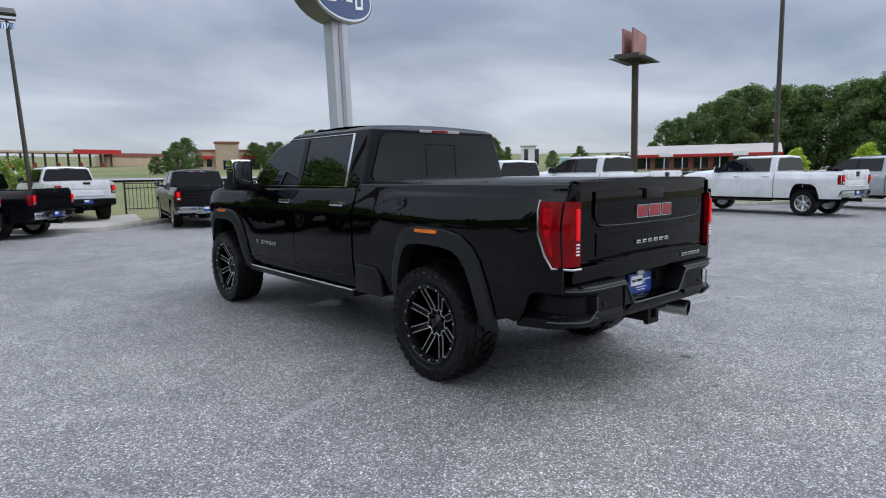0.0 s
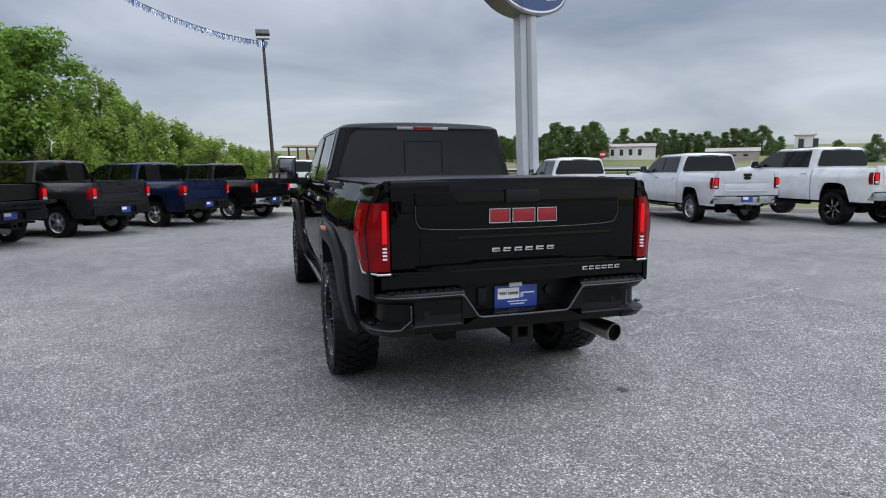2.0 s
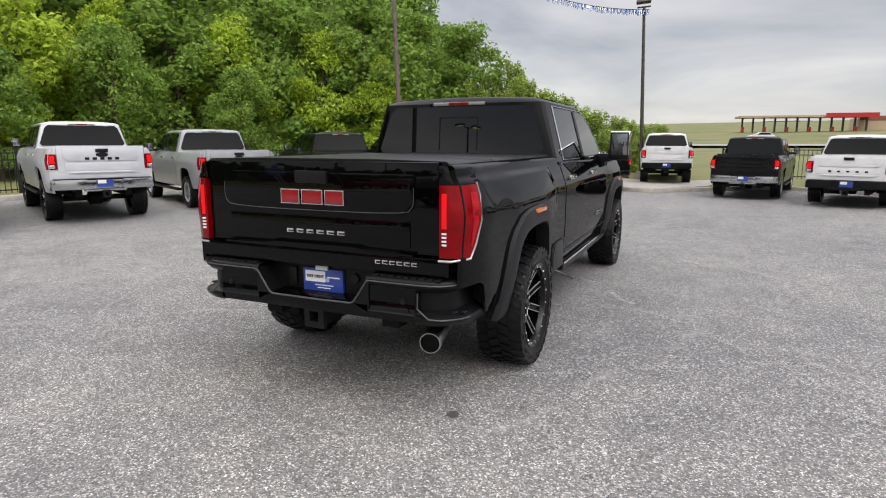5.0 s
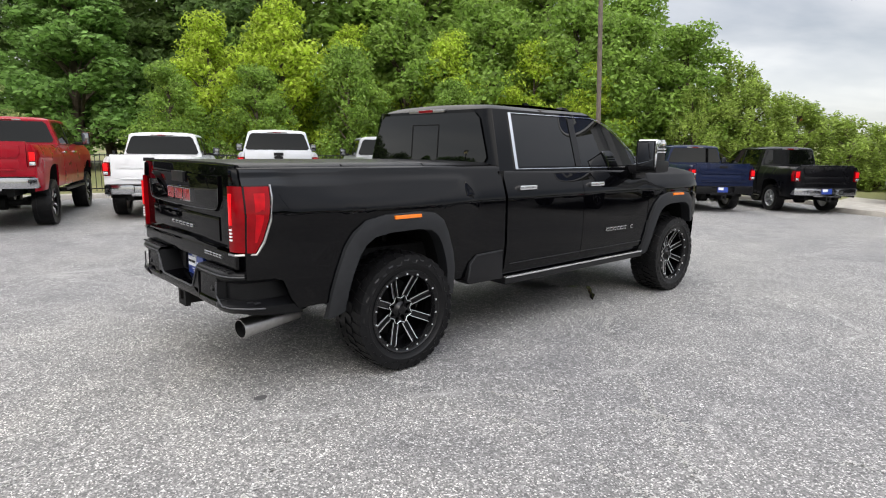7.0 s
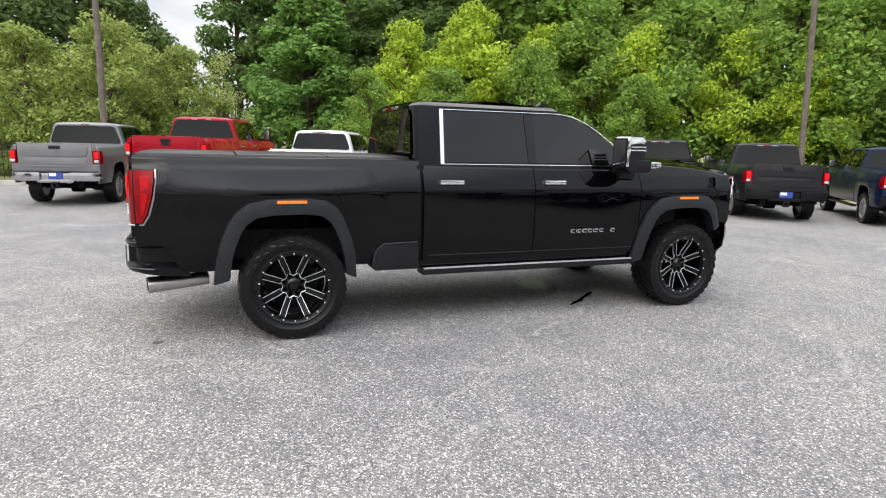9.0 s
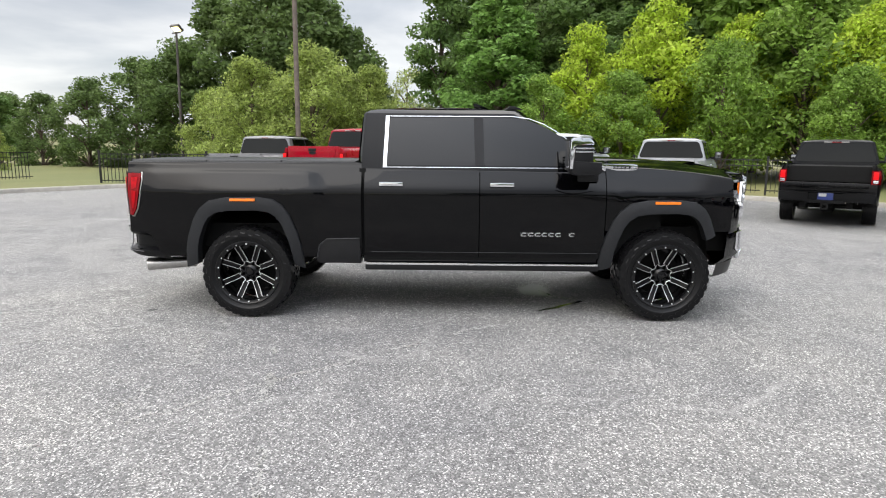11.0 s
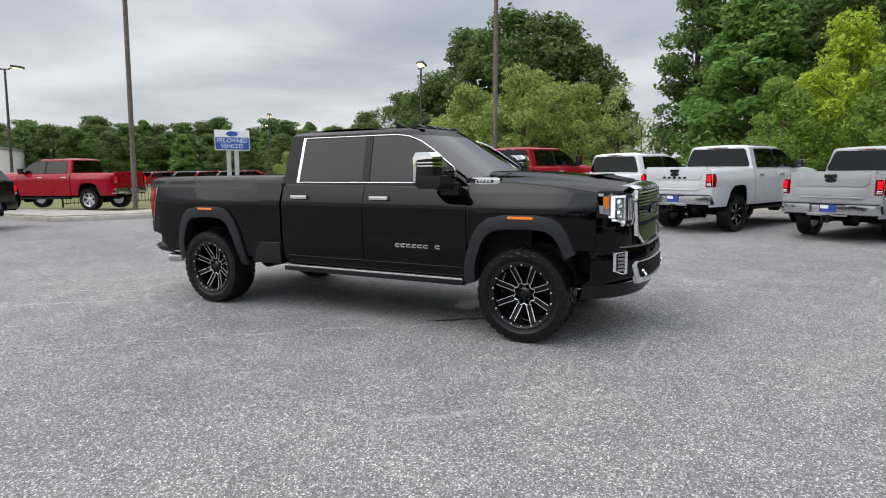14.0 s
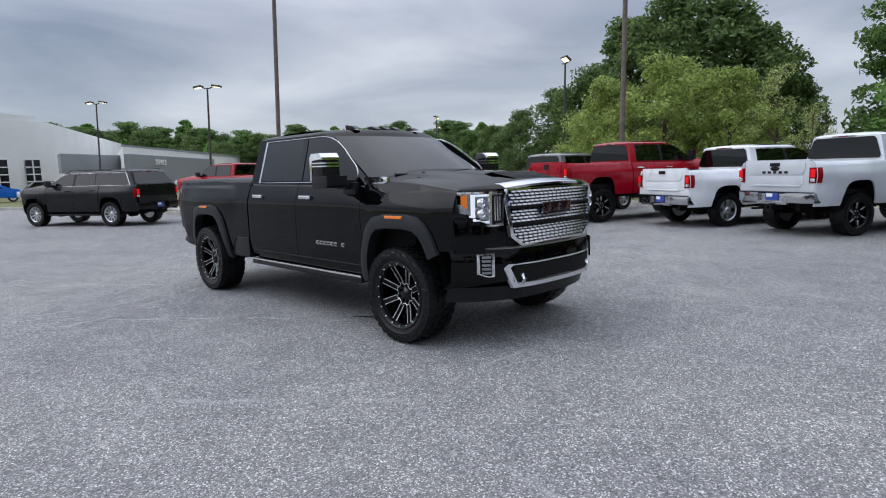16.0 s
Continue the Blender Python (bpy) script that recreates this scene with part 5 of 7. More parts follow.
        child("rocker", lambda b: box(b, min(sg * 0.88, sg * 0.975), max(sg * 0.88, sg * 0.975), c + 0.0, c + 2.34, 0.545, 0.62, 0.02), PAINT)
        child("door_crease", lambda b: tube(b, [(sg * (S.half(c + 0.1, 0.66) + 0.003), c + 0.08, 0.655), (sg * (S.half(c + 2.2, 0.66) + 0.003), c + 2.28, 0.655)], 0.003, 6), FLARE)
        bs = child("bed_step", lambda b: prism(b, [(0.665, 0.57), (0.69, 0.72), (0.77, 0.785), (1.09, 0.795), (1.10, 0.54), (0.70, 0.54)], sg * 0.86, sg * 1.030, "x", 0.012), TRIM)
        for k in range(6):
            child("step_tread", lambda b: box(b, sg * 0.95 - 0.06, sg * 0.95 + 0.062, 0.70 + 0.055 * k, 0.735 + 0.055 * k, 0.575, 0.585, 0.002), FLARE, bs)
        child("step_edge", lambda b: tube(b, [(sg * 1.034, 0.675, 0.59), (sg * 1.034, 0.70, 0.715), (sg * 1.034, 0.77, 0.778), (sg * 1.034, 1.08, 0.786)], 0.007, 6), FLARE, bs)
        # door badge bars
        for k in range(8):
            if k == 6:
                continue
            y = c + 1.56 + 0.066 * k
            x = S.half(y, 0.85)
            child("badge_bar", lambda b: (box(b, min(sg * x, sg * (x + 0.008)), max(sg * x, sg * (x + 0.008)), y - 0.026, y + 0.026, 0.848, 0.859, 0.001), box(b, min(sg * x, sg * (x + 0.008)), max(sg * x, sg * (x + 0.008)), y - 0.026, y + 0.026, 0.822, 0.830, 0.001), box(b, min(sg * x, sg * (x + 0.008)), max(sg * x, sg * (x + 0.008)), y - 0.026, y - 0.014, 0.822, 0.859, 0.001)), CHROME)
        # fender vent
        xv = S.half(3.62, 1.475)
        child("fender_vent", lambda b: prism(b, [(3.42, 1.520), (3.43, 1.452), (3.70, 1.450), (3.77, 1.470), (3.765, 1.512), (3.72, 1.520)], sg * (xv - 0.03), sg * (xv + 0.012), "x", 0.006), CHROME)
        child("vent_field", lambda b: box(b, min(sg * (xv + 0.008), sg * (xv + 0.016)), max(sg * (xv + 0.008), sg * (xv + 0.016)), 3.53, 3.70, 1.472, 1.500, 0.004), TRIM)
        for k in range(5):
            child("vent_bar", lambda b: box(b, min(sg * (xv + 0.010), sg * (xv + 0.019)), max(sg * (xv + 0.010), sg * (xv + 0.019)), 3.51 + 0.036 * k, 3.535 + 0.036 * k, 1.478, 1.494, 0.002), CHROME)
        # tow mirror trim and turn lamp are part of the mirrors; fuel door on one side
        # bed crease highlight over the arch
        child("bed_gap", lambda b: box(b, min(sg * 0.90, sg * 0.965), max(sg * 0.90, sg * 0.965), c - 0.03, c + 0.03, 0.62, 1.46), CHASSIS)
    # sliding panel of the rear glass
    rw = lambda z: c - 0.06 + 0.04 * (z - 1.43) / 0.56 - 0.008
    for x in (-0.19, 0.19):
        child("slider_edge", lambda b: rings(b, [[(x - 0.006, rw(1.56), 1.56), (x + 0.006, rw(1.56), 1.56)], [(x - 0.006, rw(1.86), 1.86), (x + 0.006, rw(1.86), 1.86)]], closed=False), CHASSIS)
    child("slider_edge", lambda b: box(b, -0.19, 0.19, rw(1.86), rw(1.86) + 0.004, 1.855, 1.865), CHASSIS)
    # nose: bright surround, mesh, bars, badge; everything follows the bowed fascia
    fw = S.half(yf - 0.29, 1.2)
    fy = lambda x: yf - 0.30 * (abs(x) / fw) ** 4

    def patch(b, x0, x1, z0, z1, off, nx=6, cut=0.0):
        """A plate on the nose between x0..x1 and z0..z1, off in front of it; cut slants its outer lower corner."""
        rows = []
        for i in range(nx + 1):
            x = x0 + (x1 - x0) * i / nx
            zl = z0 + cut * i / nx
            y = fy(x) + off
            rows.append([(x, fy(x) - 0.03, zl), (x, y, zl), (x, y, z1), (x, fy(x) - 0.03, z1)])
        rings(b, rows, closed=False)
        for r in (rows[0], rows[-1]):
            face(b, [b.verts.new(p) for p in r])
    gp = lambda u, v, d: (u, fy(u) + 0.012 + d, v)
    out = [(-0.63, 1.395), (0.63, 1.395), (0.645, 1.30), (0.60, 0.985), (0.46, 0.885), (-0.46, 0.885), (-0.60, 0.985), (-0.645, 1.30)]
    inn = inset_poly(out, [0.014, 0.012, 0.03, 0.03, 0.03, 0.03, 0.03, 0.012])
    child("grille_surround", lambda b: strip(b, out, inn, 0.035, gp), CHROME)
    child("grille_back", lambda b: patch(b, -0.60, 0.60, 0.90, 1.39, 0.006, 14), CHASSIS)

    def mesh_rows(b):
        # rows of staggered bright dashes on thin slats
        for j in range(17):
            z = 0.918 + 0.0282 * j
            lim = lerp_table(z, [(0.9, 0.44), (1.0, 0.575), (1.3, 0.622), (1.4, 0.61)])
            n = int(2 * lim / 0.062)
            for i in range(n + 1):
                x = -lim + 2 * lim * (i + (0.5 if j % 2 else 0.0)) / n
                if x + 0.022 > lim:
                    continue
                p = gp(x, z, 0)
                q = [(x - 0.027, 0.0), (x - 0.017, 0.008), (x + 0.022, 0.008), (x + 0.028, 0.0), (x + 0.018, -0.008), (x - 0.020, -0.008)]
                f1 = [b.verts.new((u, fy(u) + 0.030 - d * 0.6, z + d)) for u, d in q]
                f2 = [b.verts.new((u, fy(u) + 0.004, z + d * 1.3)) for u, d in q]
                face(b, f1)
                for k in range(6):
                    face(b, (f1[k], f1[(k + 1) % 6], f2[(k + 1) % 6], f2[k]))
            rings(b, [[(x, fy(x) + 0.012, z - 0.0155), (x, fy(x) + 0.020, z - 0.0142), (x, fy(x) + 0.012, z - 0.0128)] for x in [-lim + 2 * lim * i / 16 for i in range(17)]], closed=False)
    tagged(child("grille_mesh", mesh_rows, material("satin_chrome", (0.40, 0.41, 0.43), 0.24, 1.0)), kind="stuff")
    for z in (1.085, 1.235):
        child("grille_bar", lambda b: rings(b, [[(x, gp(x, z, 0)[1] + dy, z + dz) for dy, dz in ((0, -0.013), (0.03, -0.011), (0.03, 0.011), (0, 0.013))] for x in [-0.61 + 1.22 * i / 16 for i in range(17)]], caps=True), CHASSIS)
    for x0, x1 in ((-0.215, -0.08), (-0.07, 0.07), (0.08, 0.215)):
        child("badge_block", lambda b: box(b, x0, x1, yf + 0.02, yf + 0.055, 1.165, 1.255, 0.008), material("badge_dark_red", (0.03, 0.004, 0.006), 0.2, 0, 0.6), truck, "dark red badge block")
        fr = [(x0, 1.16), (x1, 1.16), (x1, 1.26), (x0, 1.26)]
        child("badge_rim", lambda b: strip(b, fr, inset_poly(fr, 0.012), 0.05, lambda u, v, d: (u, yf + 0.012 + d, v)), CHROME)
    child("hood_chrome", lambda b: rings(b, [[(x, fy(x) + dy, z + 0.03 * (1 - (x / 0.63) ** 2)) for dy, z in ((-0.10, 1.437), (-0.03, 1.430), (0.022, 1.405), (0.020, 1.385))] for x in [-0.63 + 1.26 * i / 14 for i in range(15)]], closed=False), CHROME)
    def hood_z(x, y):
        ft = lambda q: 1.49 - 0.10 * max(0, (q - c - 2.335) / 1.23) ** 2
        u, v = (y - (c + 2.285)) / (yf - 0.02 - c - 2.285), abs(x) / (S.half(min(y, yf - 0.29), ft(y)) - 0.03)
        return ft(y) + 0.004 + (0.055 + 0.030 * u) * (1 - v ** 2.4) + 0.028 * max(0, min(1, (0.56 - v) / 0.10)) * (1 - 0.5 * u)

    # sunken air inlet in the hood, its lip raised a little
    child("hood_scoop", lambda b: rings(b, [[(x, y, hood_z(x, y) + dz) for y, dz in ((yf - 0.44, 0.002), (yf - 0.40, 0.016), (yf - 0.20, 0.006), (yf - 0.19, 0.001))] for x in [-0.29 + 0.58 * i / 8 for i in range(9)]], closed=False), CHASSIS)
    child("scoop_lip", lambda b: rings(b, [[(x, y, hood_z(x, y) + dz) for y, dz in ((yf - 0.54, 0.0), (yf - 0.45, 0.024), (yf - 0.41, 0.028), (yf - 0.40, 0.016))] for x in [-0.31 + 0.62 * i / 8 for i in range(9)]], closed=False), PAINT)
    for sg in (-1, 1):
        hl = child("headlamp", lambda b: patch(b, sg * 0.645, sg * 0.952, 1.085, 1.375, 0.010, 10, 0.12), material("lamp_bowl", (0.42, 0.43, 0.45), 0.22, 0.8, var=0.4, scale=30), truck, "clear headlamp with bright cells")
        child("lamp_frame", lambda b: (patch(b, sg * 0.645, sg * 0.955, 1.362, 1.378, 0.018, 10), patch(b, sg * 0.645, sg * 0.775, 1.085, 1.100, 0.018, 5), patch(b, sg * 0.752, sg * 0.770, 1.10, 1.362, 0.026, 2), patch(b, sg * 0.645, sg * 0.660, 1.10, 1.362, 0.022, 2)), CHROME, hl)
        child("inner_lamp", lambda b: patch(b, sg * 0.664, sg * 0.748, 1.112, 1.350, 0.018, 3), CHASSIS, hl)
        for k in range(3):
            child("inner_fin", lambda b: patch(b, sg * (0.676 + 0.022 * k), sg * (0.684 + 0.022 * k), 1.135, 1.335, 0.024, 1), LENS, hl)
        # bright C round two stacked projectors
        child("running_light", lambda b: (patch(b, sg * 0.872, sg * 0.893, 1.165, 1.356, 0.024, 2), patch(b, sg * 0.778, sg * 0.875, 1.338, 1.356, 0.024, 4), patch(b, sg * 0.778, sg * 0.872, 1.112, 1.134, 0.024, 4, 0.045)), LEDW, hl)
        for zc in (1.195, 1.285):
            child("projector", lambda b: lathe(b, [(0.0, 0.042), (0.020, 0.040), (0.026, 0.030), (0.018, 0.026), (0.028, 0.012), (0.030, 0.001)], 20, "y", (sg * 0.822, fy(0.822) + 0.004, zc)), CHROME, hl)
            child("projector_shelf", lambda b: patch(b, sg * 0.782, sg * 0.866, zc - 0.050, zc - 0.042, 0.030, 3), LENS, hl)
        child("amber_reflector", lambda b: patch(b, sg * 0.916, sg * 0.952, 1.235, 1.352, 0.013, 3, 0.04), AMBER, hl, "amber reflector")
        # fog lamps in bright frames, on the bumper's curve
        by = lambda x: yf + 0.085 - 0.40 * (abs(x) / (S.w - 0.03)) ** 3.2
        fr = [(sg * 0.745, 0.862), (sg * 0.855, 0.855), (sg * 0.855, 0.685), (sg * 0.79, 0.655), (sg * 0.745, 0.66)]
        fg = child("fog_frame", lambda b: strip(b, fr, inset_poly(fr, 0.010), 0.016, lambda u, v, d: (u, by(u) + d, v)), CHROME)
        for k in range(5):
            child("fog_lamp", lambda b: rings(b, [[(x, by(x) + 0.012, z) for z in (0.685 + 0.033 * k, 0.706 + 0.033 * k)] for x in (sg * 0.768, sg * 0.80, sg * 0.83)], closed=False), material("lamp_reflector", (0.35, 0.36, 0.38), 0.12, 0.9), fg)
        child("tow_hook", lambda b: tube(b, [(sg * 0.50, yf - 0.05, 0.60), (sg * 0.50, yf + 0.05, 0.59), (sg * 0.50, yf + 0.068, 0.625), (sg * 0.50, yf + 0.05, 0.655), (sg * 0.50, yf - 0.05, 0.66)], 0.018, 8), CHROME)
    # bright skid band and dark intake across the bumper
    sk = [(-0.62, 0.755), (0.62, 0.755), (0.66, 0.72), (0.58, 0.545), (-0.58, 0.545), (-0.66, 0.72)]
    sp = lambda u, v, d: (u, yf + 0.055 + d - 0.40 * (abs(u) / 0.975) ** 3.2, v)

    def band(pts):
        o = []
        for i, p in enumerate(pts):
            q = pts[(i + 1) % len(pts)]
            for k in range(6):
                o.append((p[0] + (q[0] - p[0]) * k / 6, p[1] + (q[1] - p[1]) * k / 6))
        return o
    ins = inset_poly(sk, [0.012, 0.035, 0.05, 0.036, 0.05, 0.035])
    child("skid_trim", lambda b: strip(b, band(sk), band(ins), 0.035, sp), MILLED)
    child("lower_intake", lambda b: rings(b, [[sp(x, z, 0.035) for z in (0.60, 0.735)] for x in [-0.58 + 1.16 * i / 14 for i in range(15)]], closed=False), CHASSIS)
    child("bumper_line", lambda b: rings(b, [[(x, yf + 0.07 + dy - 0.40 * (abs(x) / 0.975) ** 3.2, z) for dy, z in ((-0.02, 0.905), (0.012, 0.90), (0.0, 0.885))] for x in [-0.95 + 1.9 * i / 20 for i in range(21)]], closed=False), STEEL)


dress_truck()


# ---- parked vehicles ----
def paint(name, col, metal=0.0, rough=0.28):
    dark = max(col) < 0.06
    deep = dark or min(col) < 0.05
    return material(name, col, rough, metal, 0.42 if dark else 0.45, var=0.06, scale=3, spec=0.1 if deep else 0.4)


WHITEP, SILVERP, GREYP = paint("white_paint", (0.72, 0.73, 0.74)), paint("silver_paint", (0.40, 0.41, 0.43), 0.4, 0.3), paint("grey_paint", (0.21, 0.21, 0.218), 0.5, 0.3)
LIGHTSILVER = paint("light_silver_paint", (0.64, 0.66, 0.69), 0.3, 0.3)
REDP, BLUEP, BLACKP, CHARP = paint("red_paint", (0.29, 0.002, 0.012), 0.0), paint("navy_paint", (0.006, 0.012, 0.04), 0.2), paint("parked_black_paint", (0.004, 0.004, 0.005)), paint("charcoal_paint", (0.022, 0.022, 0.024), 0.3)
STD = dict(wb=3.70, cab0=0.74, nose=0.92, w=0.985, yr=-1.13)
SIX, BLK, FIVE, TEN = ("six", 0.40, 0.28), ("black", 0.44, 0.31), ("five", 0.40, 0.28), ("ten", 0.40, 0.28)
BIG = ("six", 0.42, 0.29)
PARKED = [
    # label, x, y, z, yaw, lift, paint, wheel, chrome bumper, badge, longer body, open gate
    ("dark charcoal crew-cab pickup parked by the trees", -5.85, 13.2, -0.08, 57, -0.08, CHARP, SIX, False, "none", 0, False),
    ("navy blue crew-cab pickup parked by the trees", -3.9, 15.6, -0.1, 50.5, -0.10, BLUEP, SIX, False, "none", 0, False),
    ("black crew-cab pickup with bright wheels parked by the trees", -1.9, 17.9, -0.12, 50, -0.10, BLACKP, SIX, True, "none", 0, False),
    ("black pickup with its tailgate lowered", -7.65, 11.05, -0.04, 54.7, -0.08, BLACKP, SIX, False, "none", 0, True),
    ("silver grey crew-cab pickup parked nose to the fence", -9.4, 7.75, 0, 63, -0.08, SILVERP, SIX, True, "oval", 0, False),
    ("lifted silver pickup with black wheels and dark tailgate lettering", -10.15, 4.65, 0, 64, 0.04, LIGHTSILVER, BLK, True, "wide", 0, False),
    ("white crew-cab pickup with chrome rear bumper", -10.85, 1.9, 0, 64, -0.09, WHITEP, SIX, True, "none", 0, False),
    ("tall red heavy-duty pickup with tow mirrors and dark tyres", -10.35, -1.3, 0, 70, 0.16, REDP, ("black", 0.47, 0.34), True, "oval", 0.3, False),
    ("grey crew-cab pickup with twin exhausts", -11.25, -3.9, 0, 80, -0.06, GREYP, SIX, True, "none", 0, False),
    ("white heavy-duty pickup on a concrete pad", 0.45, 22.2, -0.02, 5.5, -0.02, WHITEP, BLK, False, "none", 0.3, False),
    ("black crew-cab pickup with bright wheels by the fence", 3.3, 17.4, -0.1, -10, -0.14, BLACKP, BIG, True, "none", 0, False),
    ("white mid-size pickup with lettered tailgate by the fence", 5.75, 15.4, -0.06, -16, -0.16, WHITEP, BLK, False, "low", 0, False),
    ("white crew-cab pickup with bright rear bumper", 8.55, 12.3, -0.06, -10.5, -0.09, WHITEP, BLK, True, "none", 0, False),
    ("pale silver crew-cab pickup with chrome bumper", 11.2, 9.4, 0, -11, -0.08, LIGHTSILVER, SIX, True, "oval", 0, False),
    ("lifted white pickup with black wheels", 14.05, 7.4, 0, -5, 0.04, WHITEP, BLK, True, "oval", 0, False),
    ("white heavy-duty pickup with chrome wheels", 19.0, 3.5, 0, -9, -0.02, WHITEP, BIG, True, "oval", 0.25, False),
    ("silver crew-cab pickup at the end of the row", 23.2, 1.4, 0, -20, -0.06, SILVERP, SIX, True, "none", 0, False),
    ("red crew-cab pickup with bright wheels on the pavement", -8.95, -17.5, 0.12, 198.6, -0.02, REDP, BIG, True, "none", 0, False),
    ("pale grey pickup behind the red one", -16.0, -31.0, 0.12, 205, -0.1, LIGHTSILVER, SIX, True, "none", 0, False),
]
for lab, x, y, z, yaw, lift, pt, wh, cb, bd, longer, opened in PARKED:
    d = dict(STD)
    d["wb"] += longer
    d["cab0"] += longer
    make_pickup("pickup_truck", lab, pose(x, y, z, 0, 0, yaw), Shape(lift=lift, **d), pt, wh, chrome_bumper=cb, badge=bd, tailgate_open=opened, bars=5)
make_pickup("sport_utility_vehicle", "long black sport utility vehicle with bright wheels", pose(-2.4, -14.35, 0, 0, 0, 208), Shape(lift=-0.10, wb=3.36, cab0=0.42, nose=0.85, w=0.985, yr=-1.12, suv=True), BLACKP, ("ten", 0.42, 0.29), chrome_bumper=False, group="")


# ---- poles, lamps and signs ----
def floodlight_pole(label, x, y, h, twin=False, yaw=0.0, z=0.0, lit=True, r=0.09):
    root = thing("street_lamp", label, "street lamp", pose(x, y, z) @ PLUMB @ pose(0, 0, 0, 0, 0, yaw), "lamp posts")
    bm = bmesh.new()
    tube(bm, [(0, 0, 0), (0, 0, h * 0.5), (0, 0, h)], [r, r * 0.85, r * 0.65], 10)
    part("pole", bm, DARKPOLE, root)
    bm = bmesh.new()
    box(bm, -0.20, 0.20, -0.20, 0.20, 0, 0.35, 0.03)
    part("base", bm, CONCRETE, root)
    bm = bmesh.new()
    box(bm, -0.28, 0.28, -0.03, 0.03, h - 0.04, h + 0.02)
    part("bracket", bm, DARKPOLE, root)
    for sg in ((-1, 1) if twin else (-1,)):
        a = 25 if twin else 35
        m = pose(sg * (0.75 if twin else 0.02), 0, h + (0.12 if twin else 0.28), 0, sg * 8, 0) if twin else pose(0, -0.05, h + 0.25, a, 0, 0)
        bm = bmesh.new()
        box(bm, -0.30, 0.30, -0.22, 0.22, -0.07, 0.07, 0.03, None)
        hd = part("lamp_head", bm, DARKPOLE, root)
        hd.matrix_basis = m
        bm = bmesh.new()
        box(bm, -0.24, 0.24, -0.16, 0.16, -0.085, -0.065, 0.01)
        part("lens", bm, material("lamp_lens", (0.8, 0.75, 0.5), 0.3, emit=(1.0, 0.88, 0.45), estr=2.0 if lit else 0.4), hd)
        if twin:
            bm = bmesh.new()
            tube(bm, [(0, 0, h - 0.05), (sg * 0.5, 0, h + 0.1)], 0.035, 6)
            part("arm", bm, DARKPOLE, root)
    return root


floodlight_pole("tall dark lamp post with a lit floodlight beside the kerb", -0.7, 24.2, 7.4, yaw=0)
floodlight_pole("dark lamp post with one lit head before the woods", -27.0, -13.1, 8.3, yaw=-110, z=-0.5)
floodlight_pole("dark twin-arm lamp post by the showroom", -14.0, -34.4, 7.8, twin=True, yaw=-60)
floodlight_pole("dark twin-arm lamp post by the showroom", -11.8, -53.0, 8.4, twin=True, yaw=-60)
floodlight_pole("twin-arm lamp post far down the lot", -45.0, -43.0, 7.6, twin=True, yaw=40)
floodlight_pole("twin-arm lamp post far down the lot", -60.0, -58.0, 8.0, twin=True, yaw=40)


def utility_pole(label, x, y, h, r, mat, lean=0.0):
    bm = bmesh.new()
    tube(bm, [(0, 0, -0.3), (0, 0, h * 0.5), (0, 0, h)], [r, r * 0.9, r * 0.75], 12)
    return single("utility_pole", bm, mat, label, "pole", pose(x, y, 0) @ PLUMB @ pose(0, 0, 0, 0, lean, 0), "poles")


utility_pole("tall weathered pole before the trees", -11.0, 20.6, 13, 0.11, WOODPOLE)
utility_pole("tall weathered pole before the willow trees", -18.1, -4.3, 13, 0.11, WOODPOLE)
utility_pole("tall dark brown pole at the back kerb", -8.8, -15.5, 15, 0.095, WOODPOLE)
utility_pole("tall dark steel pole beyond the white pickups", 29.2, 8.6, 16, 0.12, DARKPOLE)


def pennants():
    a, b = Vector((-0.75, 24.1, 7.25)), Vector((-11.2, 20.4, 11.6))
    n = 130
    pts = [a.lerp(b, k / n) - Vector((0, 0, 1.1 * 4 * (k / n) * (1 - k / n))) for k in range(n + 1)]
    root = thing("pennant_string", "sagging string of blue and silver fringe pennants", "pennants")
    bm = bmesh.new()
    tube(bm, pts[::5] + [pts[-1]], 0.012, 4)
    part("cord", bm, TRIM, root)
    rnd = random.Random(3)
    for mat, par in ((material("pennant_blue", (0.06, 0.14, 0.34), 0.35, 0.3), 0), (material("pennant_silver", (0.6, 0.65, 0.7), 0.3, 0.6), 1)):
        bm = bmesh.new()
        d = (b - a).normalized()
        for k in range(n):
            for j in range(6):
                if (k * 6 + j) % 3 == 0 and par == 0 or (k * 6 + j) % 3 and par == 1 and rnd.random() < 0.5 or par == 0 and rnd.random() < 0.4:
                    p = pts[k].lerp(pts[k + 1], j / 6)
                    o = Vector((rnd.uniform(-0.05, 0.05), rnd.uniform(-0.05, 0.05), -rnd.uniform(0.12, 0.26)))
                    w = d * 0.010
                    face(bm, [bm.verts.new(q) for q in (p - w, p + w, p + o + w, p + o - w)])
        tagged(part("fringe", bm, mat, root), kind="stuff")


pennants()


